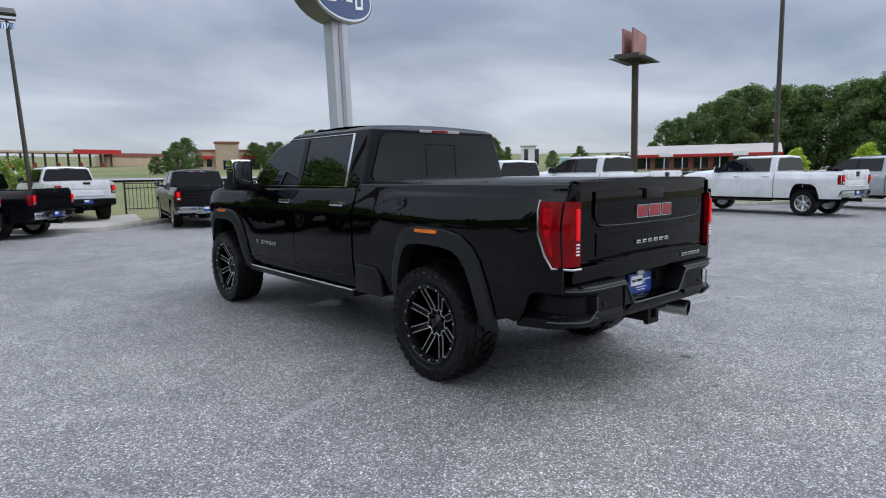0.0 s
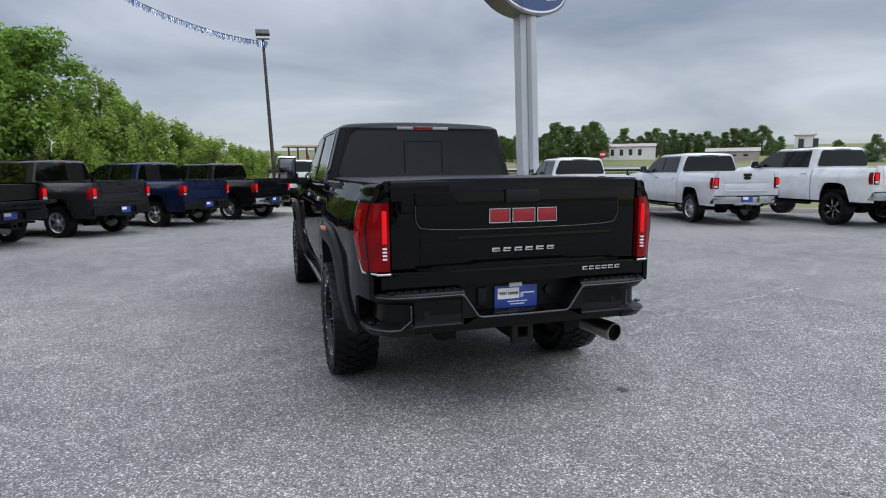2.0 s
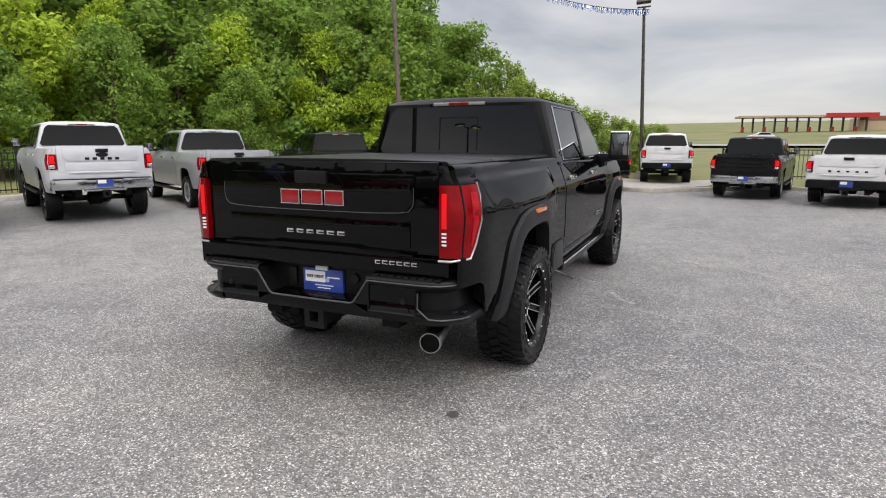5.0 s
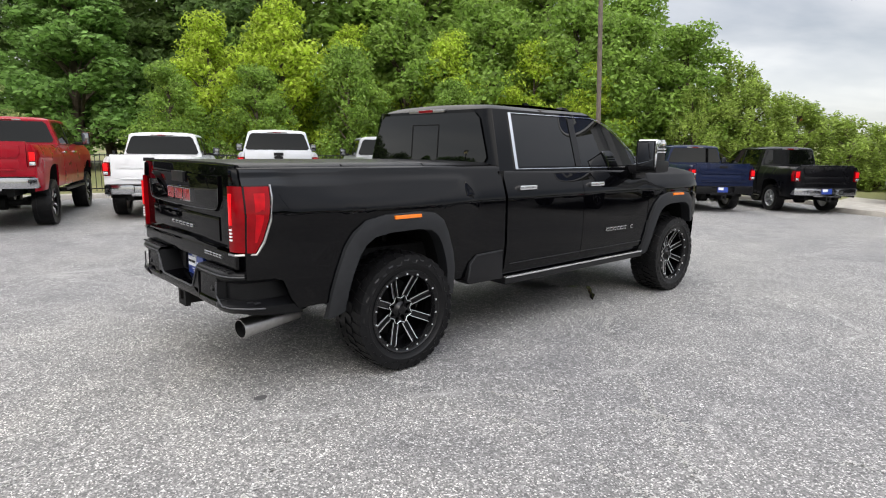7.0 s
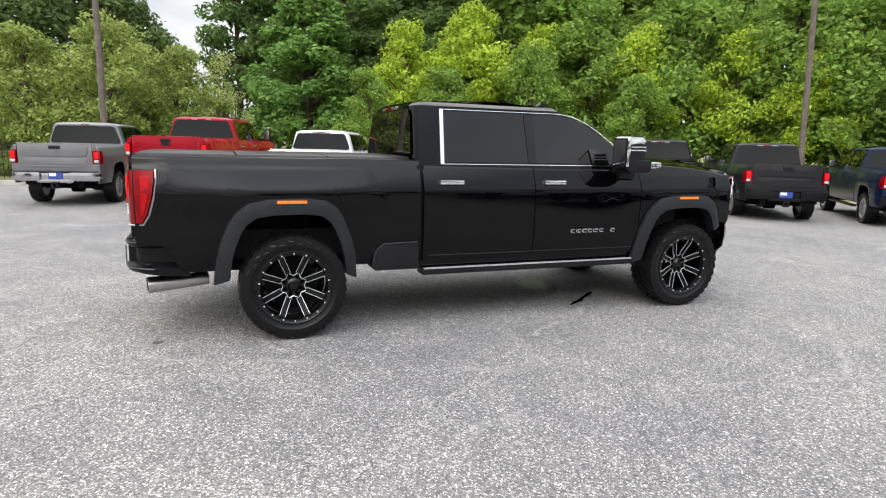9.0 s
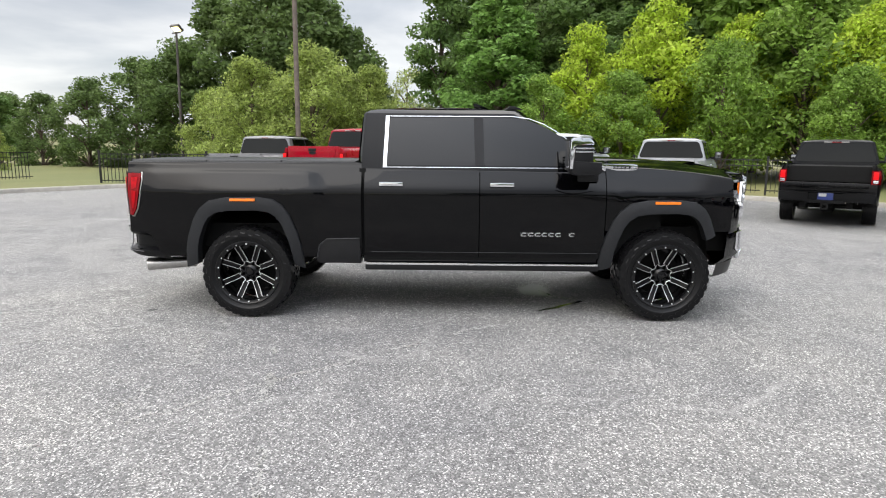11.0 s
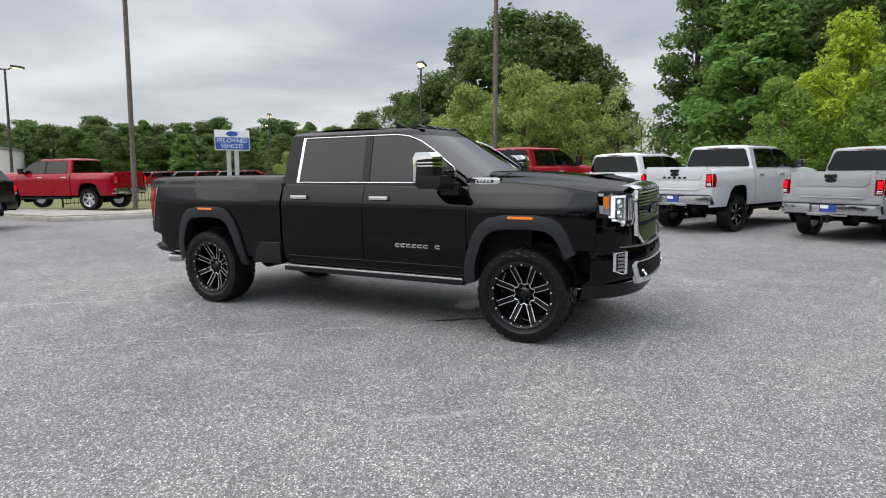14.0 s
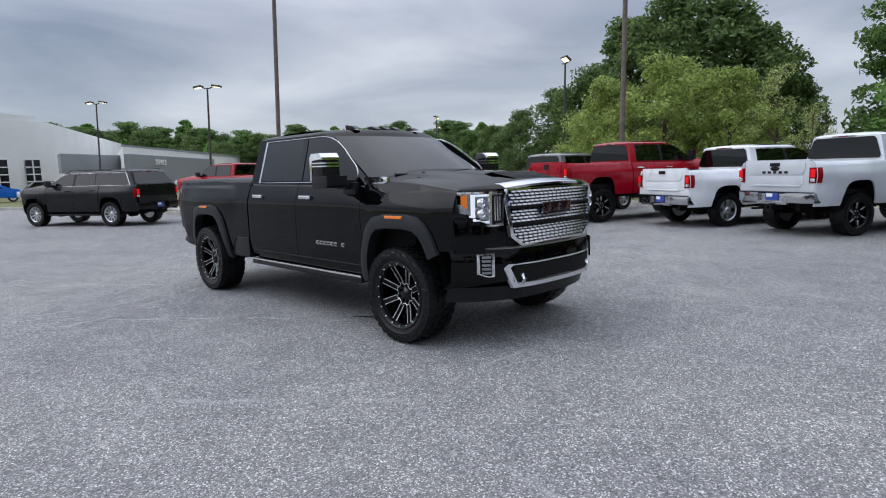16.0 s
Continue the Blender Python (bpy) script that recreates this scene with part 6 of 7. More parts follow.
def oval_sign():
    root = thing("pole_sign", "large blue oval sign with bright rim on a pale square pole", "sign", pose(8.5, 16.5, 0) @ PLUMB)
    bm = bmesh.new()
    box(bm, -0.33, 0.33, -0.30, 0.30, -0.2, 7.4, 0.03)
    part("pole", bm, GREYPOLE, root)
    bm = bmesh.new()
    box(bm, 0.335, 0.36, -0.08, 0.08, 0, 7.4)
    box(bm, -0.08, 0.08, -0.335, -0.31, 0, 7.4)
    part("seam", bm, material("pole_seam", (0.25, 0.26, 0.28), 0.5), root)
    face_m = pose(0.0, 0.0, 8.1, 0, 0, 23)
    for nm, a, b, d, mat in (("rim", 1.95, 0.98, 0.42, material("sign_rim", (0.16, 0.15, 0.13), 0.4, 0.3)), ("bright_band", 1.86, 0.90, 0.44, CHROME), ("blue_face", 1.78, 0.82, 0.455, material("sign_blue", (0.012, 0.04, 0.14), 0.25, 0, 0.6))):
        bm = bmesh.new()
        pts = [(a * math.cos(2 * math.pi * k / 56), b * math.sin(2 * math.pi * k / 56)) for k in range(56)]
        prism(bm, pts, -d, d, "y", 0.03 if nm == "rim" else 0)
        part(nm, bm, mat, root).matrix_basis = face_m
    bm = bmesh.new()
    for k, (x, w, hgt) in enumerate(((-1.05, 0.55, 0.42), (-0.42, 0.38, 0.26), (0.12, 0.40, 0.22), (0.72, 0.5, 0.40))):
        for s in (-1, 1):
            strip(bm, [(x, -hgt), (x + w, -hgt * 0.8), (x + w, hgt), (x, hgt * 0.8)], inset_poly([(x, -hgt), (x + w, -hgt * 0.8), (x + w, hgt), (x, hgt * 0.8)], 0.11), 0.02, lambda u, v, d: (u, s * (0.457 + d), v))
    part("script_shape", bm, WHITE, root).matrix_basis = face_m


oval_sign()


def lot_sign():
    root = thing("pole_sign", "white and blue two-post sign for pre-owned vehicles", "sign", pose(-32, -35, 0) @ PLUMB @ pose(0, 0, 0, 0, 0, -45) @ Matrix.Diagonal((0.78, 0.78, 0.95, 1)))
    for x in (-0.42, 0.42):
        bm = bmesh.new()
        box(bm, x - 0.24, x + 0.24, -0.15, 0.15, -1.5, 3.55, 0.02)
        part("post", bm, GREYPOLE, root)
    bm = bmesh.new()
    box(bm, -1.85, 1.85, -0.2, 0.2, 3.5, 5.35, 0.04)
    part("panel", bm, WHITE, root)
    bm = bmesh.new()
    box(bm, -1.78, 1.78, 0.2, 0.215, 3.58, 4.68)
    part("blue_field", bm, material("sign_field_blue", (0.03, 0.09, 0.42), 0.35), root)
    for i, (s, z) in enumerate((("PRE-OWNED", 4.38), ("VEHICLES", 3.88))):
        t = part("lettering", text_mesh(s, 0.56, WHITE, 0.004), None, root)
        t.matrix_basis = pose(0, 0.225, z, 90, 0, 180)
    bm = bmesh.new()
    prism(bm, [(0.62 * math.cos(2 * math.pi * k / 32), 5.0 + 0.24 * math.sin(2 * math.pi * k / 32)) for k in range(32)], 0.2, 0.225, "y")
    part("oval_emblem", bm, material("sign_field_blue", (0.03, 0.09, 0.42)), root)


lot_sign()


def billboard():
    z0 = 2.0
    root = thing("billboard", "tall weathered billboard on one steel post, seen edge-on", "billboard", pose(69.6, 41.2, z0) @ PLUMB @ pose(0, 0, 0, 0, 0, 16))
    bm = bmesh.new()
    tube(bm, [(0, 0, -2), (0, 0, 14.4)], 0.45, 12)
    part("post", bm, material("rusty_brown", (0.055, 0.038, 0.032), 0.7, var=0.3, scale=1), root)
    bm = bmesh.new()
    box(bm, -3.9, 3.9, -1.5, 1.6, 14.1, 14.5)
    for k in range(7):
        box(bm, -3.9 + 1.25 * k, -3.8 + 1.25 * k, -2.3, 2.3, 13.9, 14.05)
    part("catwalk", bm, DARKPOLE, root)
    for y, rz in ((-0.5, 2), (0.5, -2)):
        bm = bmesh.new()
        box(bm, -3.6, 3.6, -0.12, 0.12, 14.5, 17.6)
        p = part("panel", bm, material("poster_dull_red", (0.30, 0.14, 0.13), 0.7, var=0.25, scale=0.5), root, "faded reddish poster panel")
        p.matrix_basis = pose(0, y, 0, 0, 0, rz)


billboard()


# ---- fences ----
FENCE = None


def fence_section(x, y, yaw, z=0.1):
    global FENCE
    m = pose(x, y, z, 0, 0, yaw)
    if FENCE:
        return copy_thing(FENCE, m)
    root = thing("metal_fence", "black metal picket fence section", "fence", m, "fence sections")
    bm = bmesh.new()
    box(bm, -0.035, 0.035, -0.035, 0.035, -0.1, 1.32)
    box(bm, -0.042, 0.042, -0.042, 0.042, 1.32, 1.36)
    part("post", bm, FENCEBLACK, root)
    for zz in (0.12, 1.0, 1.2):
        bm = bmesh.new()
        box(bm, 0.03, 2.4, -0.014, 0.014, zz, zz + 0.035)
        part("rail", bm, FENCEBLACK, root)
    bm = bmesh.new()
    box(bm, -0.01, 0.01, -0.01, 0.01, 0.05, 1.26)
    me = mesh_from("picket", bm, FENCEBLACK)
    for k in range(15):
        part("picket", me, None, root).matrix_basis = pose(0.15 + 0.15 * k, 0, 0)
    FENCE = root
    return root


def fence_run(pts):
    for (x0, y0), (x1, y1) in zip(pts, pts[1:]):
        l = math.hypot(x1 - x0, y1 - y0)
        n = max(1, round(l / 2.4))
        for k in range(n):
            fence_section(x0 + (x1 - x0) * k / n, y0 + (y1 - y0) * k / n, math.degrees(math.atan2(y1 - y0, x1 - x0)))


fence_run([(2.6, 24.6), (6.5, 24.2), (10.8, 21.0), (13.8, 17.8), (16.0, 15.8)])
fence_run([(-17.9, -12.5), (-18.3, -6.0), (-17.7, 0), (-17.1, 5), (-16.0, 11.0), (-13.5, 15.5)])
fence_run([(-9.5, -21.5), (-20.5, -17.2)])


# ---- trees ----
def leaf_mesh(name, clumps, leaves, size, mat, seed, drop=0.3):
    """Leaves as small bent quads in clumps: clumps are (centre, radii)."""
    rnd = np.random.RandomState(seed)
    vs, fs = [], []
    for (cx, cy, cz), (rx, ry, rz) in clumps:
        n = leaves
        d = rnd.normal(size=(n, 3))
        d /= np.linalg.norm(d, axis=1)[:, None]
        rad = rnd.uniform(0.55, 1.08, n)[:, None]
        p = d * rad * np.array((rx, ry, rz)) + np.array((cx, cy, cz))
        u = rnd.normal(size=(n, 3))
        u[:, 2] *= 0.6
        u -= 0.3 * d * (u * d).sum(1)[:, None]
        u /= np.linalg.norm(u, axis=1)[:, None]
        w = np.cross(u, d + rnd.normal(size=(n, 3)) * 0.7)
        w /= np.linalg.norm(w, axis=1)[:, None]
        s = size * rnd.uniform(0.6, 1.4, n)[:, None]
        base = len(vs)
        quad = np.stack([p - u * s, p + w * s * 0.55, p + u * s - np.array((0, 0, drop)) * s, p - w * s * 0.55], 1)
        vs.extend(quad.reshape(-1, 3).tolist())
        fs.extend([(base + 4 * i, base + 4 * i + 1, base + 4 * i + 2, base + 4 * i + 3) for i in range(n)])
    me = bpy.data.meshes.new(name)
    me.from_pydata(vs, [], fs)
    me.materials.append(mat)
    return me


def leaf_material(name, a, b):
    m = material(name, a, 0.55, var=0.0, col2=b, scale=0.45, island=0.45, spec=0.3)
    bs = m.node_tree.nodes["Principled BSDF"]
    nt = m.node_tree
    tr = nt.nodes.new("ShaderNodeBsdfTranslucent")
    mx = nt.nodes.new("ShaderNodeMixShader")
    mx.inputs[0].default_value = 0.5
    out = nt.nodes["Material Output"]
    src = bs.inputs["Base Color"].links[0].from_socket
    nt.links.new(src, tr.inputs[0])
    nt.links.new(bs.outputs[0], mx.inputs[1])
    nt.links.new(tr.outputs[0], mx.inputs[2])
    nt.links.new(mx.outputs[0], out.inputs[0])
    return m


LEAF = {
    "maple": leaf_material("maple_leaves", (0.34, 0.47, 0.05), (0.50, 0.62, 0.09)),
    "oak": leaf_material("oak_leaves", (0.17, 0.29, 0.055), (0.26, 0.39, 0.08)),
    "pine": leaf_material("pine_needles", (0.10, 0.18, 0.055), (0.16, 0.25, 0.07)),
    "cone": leaf_material("dense_green_leaves", (0.15, 0.28, 0.07), (0.21, 0.36, 0.09)),
    "willow": leaf_material("willow_leaves", (0.25, 0.325, 0.085), (0.35, 0.42, 0.125)),
    "woodland": leaf_material("woodland_leaves", (0.10, 0.16, 0.05), (0.15, 0.215, 0.07)),
    "scrub": leaf_material("scrub_leaves", (0.24, 0.34, 0.07), (0.36, 0.46, 0.11)),
    "birch": leaf_material("pale_leaves", (0.32, 0.38, 0.13), (0.42, 0.48, 0.2)),
}
TREES = {}


def tree_proto(kind, seed):
    """Meshes of a tree about 10 m high: trunk with limbs, and a crown of leaf clumps."""
    key = (kind, seed)
    if key in TREES:
        return TREES[key]
    rnd = random.Random(seed * 7 + len(kind))
    bm = bmesh.new()
    clumps = []
    top = 10.0
    tube(bm, [(0, 0, -0.4), (0.1, 0, 2), (0.05, 0.1, 5), (0, 0, 8.6)], [0.22, 0.17, 0.12, 0.03], 8)
    n = {"maple": 64, "oak": 70, "pine": 60, "cone": 150, "willow": 84, "woodland": 80, "birch": 34, "scrub": 90}[kind]
    for i in range(n):
        u = (i + rnd.random()) / n
        if kind == "cone":
            z = 0.9 + 8.9 * u
            r = 2.5 * (1 - u) ** 0.75 + 0.15
            q, a = r * rnd.uniform(0.55, 1.0), rnd.uniform(0, 6.283)
            s = 0.75 * (1 - 0.5 * u)
        elif kind == "pine":
            z = 1.6 + 8.2 * u
            r = 2.7 * (1 - u * 0.75)
            q, a = r * rnd.uniform(0.2, 1.0), rnd.uniform(0, 6.283)
            s = 0.85
        else:
            lowz = {"maple": 0.9, "oak": 1.4, "willow": 0.6, "woodland": 0.7, "birch": 1.5, "scrub": 0.3}[kind]
            z = lowz + (9.5 - lowz) * u
            h = (z - lowz) / (9.5 - lowz)
            r = {"maple": 3.0, "oak": 3.5, "willow": 3.9, "woodland": 3.3, "birch": 2.6, "scrub": 4.4}[kind] * max(0.15, math.sin(math.pi * min(0.99, 0.16 + 0.84 * h) ** 0.8)) ** 0.7
            q, a = r * math.sqrt(rnd.uniform(0.12, 1.0)), rnd.uniform(0, 6.283)
            s = {"maple": 0.95, "oak": 1.1, "willow": 1.0, "woodland": 0.9, "birch": 0.7, "scrub": 0.5}[kind] * rnd.uniform(0.65, 1.15)
        p = (q * math.cos(a), q * math.sin(a), z)
        fl = 0.45 if kind == "pine" else 2.6 if kind == "scrub" else 0.72
        clumps.append((p, (s, s, s * fl)))
        if i % 3 == 0:
            z0 = max(0.8, z - q * 0.8 - 0.4)
            tube(bm, [(0, 0, z0), (p[0] * 0.5, p[1] * 0.5, (z0 + z) / 2 + 0.2), p], [0.07, 0.045, 0.015], 5)
    wood = mesh_from("trunk", bm, BARK)
    lv, sz = {"maple": (190, 0.125), "oak": (180, 0.135), "pine": (200, 0.12), "cone": (170, 0.11), "willow": (200, 0.115), "woodland": (170, 0.13), "birch": (120, 0.085), "scrub": (130, 0.13)}[kind]
    crown = leaf_mesh("crown", clumps, lv, sz, LEAF[kind], seed * 11 + 3, 0.6 if kind in ("willow", "maple") else 0.3)
    TREES[key] = (wood, crown)
    return TREES[key]


TREE_LABEL = {"maple": "bright yellow-green maple in full leaf", "oak": "mid-green broadleaf tree in full leaf", "pine": "dark green pine with ragged layered boughs", "cone": "dense dark green cone-shaped tree",
              "woodland": "dark green woodland tree in full leaf", "willow": "olive-green spreading tree with fine foliage", "birch": "thin pale-leaved young tree", "scrub": "low light-green scrub with upright shoots"}


def tree(kind, x, y, h, seed=1, wide=1.0, z=0.0):
    wood, crown = tree_proto(kind, seed)
    root = thing("tree", TREE_LABEL[kind], "tree", pose(x, y, z) @ PLUMB @ pose(0, 0, 0, 0, 0, (x * 37 + y * 91) % 360) @ Matrix.Diagonal((h / 10 * wide, h / 10 * wide, h / 10, 1)), "trees round the lot")
    part("trunk", wood, None, root)
    part("crown", crown, None, root)


def az(a, r, ex=5.0, ey=1.0):
    a = radians(a)
    return ex - math.sin(a) * r, ey + math.cos(a) * r


# front row of the wood beyond the fence, falling away to low scrub ahead
FRONT = [
    ("cone", -36.5, 5.5, 13.4, 1, 1.35), ("pine", -46.5, 1.3, 18.0, 2, 0.85), ("maple", -26.6, 9.4, 8.2, 1, 1.0), ("maple", -26.0, 13.2, 9.4, 2, 1.05), ("maple", -25.0, 16.6, 8.6, 3, 1.0), ("oak", -22.4, 15.0, 7.0, 1, 0.9),
    ("oak", -23.0, 19.2, 9.6, 2, 1.05), ("maple", -20.4, 20.2, 8.0, 1, 1.0), ("oak", -20.0, 23.2, 10.2, 3, 1.05), ("maple", -17.0, 23.4, 7.6, 2, 1.0), ("oak", -16.2, 26.2, 10.0, 1, 1.05), ("oak", -13.4, 26.4, 8.8, 2, 1.1),
    ("maple", -13.8, 24.2, 6.2, 3, 1.0), ("oak", -11.0, 28.8, 8.2, 3, 1.1), ("scrub", -8.6, 29.2, 6.0, 1, 1.0), ("scrub", -9.8, 27.0, 4.8, 2, 1.0), ("scrub", -6.4, 29.6, 4.4, 2, 1.05), ("scrub", -4.4, 29.2, 3.4, 1, 1.2),
    ("scrub", -2.4, 29.4, 2.9, 2, 1.2), ("scrub", -0.6, 30.0, 2.5, 1, 1.5), ("scrub", -5.4, 28.2, 3.9, 1, 1.5), ("scrub", -7.4, 28.0, 4.9, 2, 1.3), ("scrub", -3.4, 28.6, 3.2, 2, 1.6), ("scrub", -1.6, 29.0, 2.7, 1, 1.6), ("oak", -24.0, 10.6, 5.6, 2, 1.0), ("oak", -25.0, 6.8, 5.4, 3, 1.0), ("oak", -18.4, 18.6, 5.2, 1, 1.0)]
BACK = [("pine", -45.0, 9.0, 18.6, 2, 1.15), ("pine", -37.5, 11.2, 16, 1, 1.15), ("pine", -31.5, 14.6, 15, 2, 1.2), ("oak", -30.0, 19.0, 15.5, 3, 1.15), ("oak", -27.0, 22.8, 15, 1, 1.15),
        ("oak", -24.5, 26.2, 14.5, 2, 1.15), ("oak", -20.5, 29.0, 13.5, 3, 1.1), ("oak", -16.0, 31.0, 11.5, 1, 1.1), ("pine", -49.0, 5.4, 20, 1, 1.2), ("woodland", -44.0, 13.0, 20, 1, 1.2), ("pine", -36.5, 16.0, 18, 2, 1.3), ("oak", -34.0, 22.0, 18, 1, 1.3),
        ("oak", -29.0, 28.0, 17, 2, 1.3)]
for kind, x, y, h, sd, w in FRONT + BACK:
    tree(kind, x, y, h, sd, w)
# olive trees and the rounded wood behind the far corner: azimuth, distance, height
for kind, a, r, h, sd, w in (
        ("willow", 111.5, 32, 6.4, 1, 1.1), ("willow", 106.5, 31, 7.0, 2, 1.15), ("willow", 101.5, 31.5, 6.2, 1, 1.05), ("willow", 114.5, 36, 5.2, 2, 1.0), ("willow", 104.5, 36, 7.0, 2, 1.1), ("birch", 97.8, 31, 6.2, 1, 0.9), ("birch", 96.2, 34, 4.6, 1, 0.9),
        ("woodland", 109.0, 45, 13.4, 1, 1.1), ("woodland", 105.4, 46, 13.4, 2, 1.1), ("woodland", 112.6, 48, 13.0, 3, 1.1), ("woodland", 102.0, 46, 11.0, 3, 1.0), ("woodland", 99.4, 47, 7.6, 1, 0.9), ("woodland", 116.2, 48, 9.6, 1, 1.1), ("woodland", 119.6, 50, 8.4, 2, 1.1), ("woodland", 123.0, 52, 7.0, 3, 1.1), ("woodland", 126.0, 56, 6.0, 1, 1.1),
        ("pine", 128.6, 60, 5.8, 1, 1.3), ("woodland", 131.0, 66, 5.8, 2, 1.2), ("willow", 129.8, 46, 3.4, 1, 1.0)):
    x, y = az(a, r, 6.7, 4.0)
    tree(kind, x, y, h, sd, w, -0.4)
# wood behind the sales lots
rnd_t = random.Random(12)
for k in range(64):
    a = 127 + 45 * (k // 2) / 31 + rnd_t.uniform(-0.5, 0.5)
    r = 92 + 14 * (k % 2) + rnd_t.uniform(-4, 5) + (45 if a > 156 else 0)
    x, y = az(a, r)
    tree(("pine", "woodland", "woodland", "cone", "pine")[k % 5], x, y, (7.6 + 1.0 * (k % 2) + rnd_t.uniform(-0.7, 1.0)) * r / 92, 1 + k % 2, 1.35, -0.5)
# wooded ridge beyond the white pickups, with bright bushes at its foot
for k in range(22):
    a = -61.5 - 24 * k / 21
    r = 114 - 14 * k / 21 + rnd_t.uniform(-6, 8)
    x, y = az(a, r, -3.9, -3.4)
    tree(("woodland", "pine", "woodland", "woodland")[k % 4], x, y, min(14.2, 8.6 + 1.1 * k) + rnd_t.uniform(-1.6, 0.8), 1 + k % 3, 1.05, 0.8)
for a, r, h in ((-71.5, 78, 3.2), (-76.3, 74, 3.4), (-78.5, 70, 2.6)):
    x, y = az(a, r, -3.9, -3.4)
    tree("maple", x, y, h, 1, 1.4, 0.6)
# clumps on the rising field ahead
for a0, a1, n, r, h in ((-22.5, -32.5, 14, 180, 11), (-33, -47, 20, 215, 10.5), (-14, -17.5, 4, 150, 8), (-50, -60, 8, 150, 5.5)):
    for k in range(n):
        a = a0 + (a1 - a0) * (k + 0.5) / n
        x, y = az(a, r + rnd_t.uniform(-8, 8), -1, -4)
        tree(("woodland", "pine", "woodland")[k % 3], x, y, h * rnd_t.uniform(0.5, 1.1), 1 + k % 3, 1.15, rise(r, radians(a)) - 0.5)


# ---- far woods, hills ----
def hills():
    # the farther ring's blue-grey is distance haze mixed into its base colour
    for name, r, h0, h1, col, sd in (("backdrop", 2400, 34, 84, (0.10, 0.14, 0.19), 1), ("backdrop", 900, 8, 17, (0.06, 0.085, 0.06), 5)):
        bm = bmesh.new()
        rows = [[], []]
        for k in range(181):
            a = 2 * math.pi * k / 180
            x, y = -math.sin(a) * r, math.cos(a) * r
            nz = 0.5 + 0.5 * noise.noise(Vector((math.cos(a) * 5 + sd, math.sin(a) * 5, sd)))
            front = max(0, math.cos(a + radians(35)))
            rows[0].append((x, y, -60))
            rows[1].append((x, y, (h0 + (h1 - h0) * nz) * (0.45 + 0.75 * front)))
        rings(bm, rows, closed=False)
        single(name, bm, material("hill_" + str(sd), col, 1.0, var=0.2, scale=0.01), "wooded hills on the horizon, blue-grey from haze put into their colour" if sd == 1 else "dark low woods in the distance", "hills", kind="structure")


hills()


# ---- buildings ----
BRICK = material("brick_red", (0.24, 0.085, 0.06), 0.85, var=0.2, scale=0.5)
TAN = material("tan_stucco", (0.44, 0.34, 0.24), 0.85, var=0.1, scale=0.4)
WALLW = material("white_panel_wall", (0.72, 0.72, 0.71), 0.6, var=0.05, scale=0.3)
WALLG = material("grey_metal_panel", (0.22, 0.23, 0.245), 0.5, var=0.08, scale=0.4)
ROOFG = material("pale_metal_roof", (0.36, 0.32, 0.30), 0.5, var=0.1, scale=0.3)
DARKWIN = material("dark_window", (0.012, 0.014, 0.017), 0.06, 0, 0.5)
SIGNRED = material("sign_red", (0.42, 0.02, 0.02), 0.4)


def bpart(root, nm, mat, *boxes, bevel=0.0):
    bm = bmesh.new()
    for b in boxes:
        box(bm, *b, bevel)
    return part(nm, bm, mat, root)


def fuel_station():
    x, y = az(-7, 225, -1, -4)
    g = thing("petrol_station", "low red and tan petrol station with a long canopy", "building", pose(x, y, 5.2, 0, 0, 188))
    bpart(g, "canopy", TAN, (-20, 18, -5, 5, 4.1, 4.7))
    bpart(g, "canopy_band", SIGNRED, (-20.2, -6, 4.95, 5.2, 3.9, 5.3))
    for k in range(12):
        bpart(g, "column", DARKPOLE, (-19 + 3.2 * k, -18.5 + 3.2 * k, -0.3, 0.3, -1, 4.1))
        if k % 2:
            bpart(g, "pump", SIGNRED, (-19.2 + 3.2 * k, -18.4 + 3.2 * k, 1.0, 1.6, -0.5, 1.2))
    bpart(g, "shop", TAN, (-40, -18, -12, -3, -1, 4.0))
    bpart(g, "shop_band", BRICK, (-40.2, -17.8, -3.2, -2.8, 3.3, 4.6))


def restaurant():
    x, y = az(-20.5, 190, -1, -4)
    g = thing("restaurant", "tan stucco roadside restaurant with red trim and a raised gable", "building", pose(x, y, 4.0, 0, 0, 160))
    bpart(g, "wall", TAN, (-9, 9, -5, 5, -1.5, 4.6))
    bpart(g, "tower", TAN, (-3.2, 3.2, 2, 6, -1.5, 7.4))
    bpart(g, "cornice", BRICK, (-9.3, 9.3, -5.2, 5.3, 4.6, 5.1), (-3.5, 3.5, 1.8, 6.3, 6.8, 7.3))
    for x0 in (-8.5, 3.8):
        bpart(g, "awning", SIGNRED, (x0, x0 + 4.7, 5, 6.3, 2.4, 3.2))
    for x0 in (-8, -5.6, 4.2, 6.6):
        bpart(g, "window", DARKWIN, (x0, x0 + 1.4, 4.95, 5.05, 0.2, 2.3))
    bpart(g, "door", DARKWIN, (-1.2, 1.2, 5.95, 6.05, -1.2, 2.0))


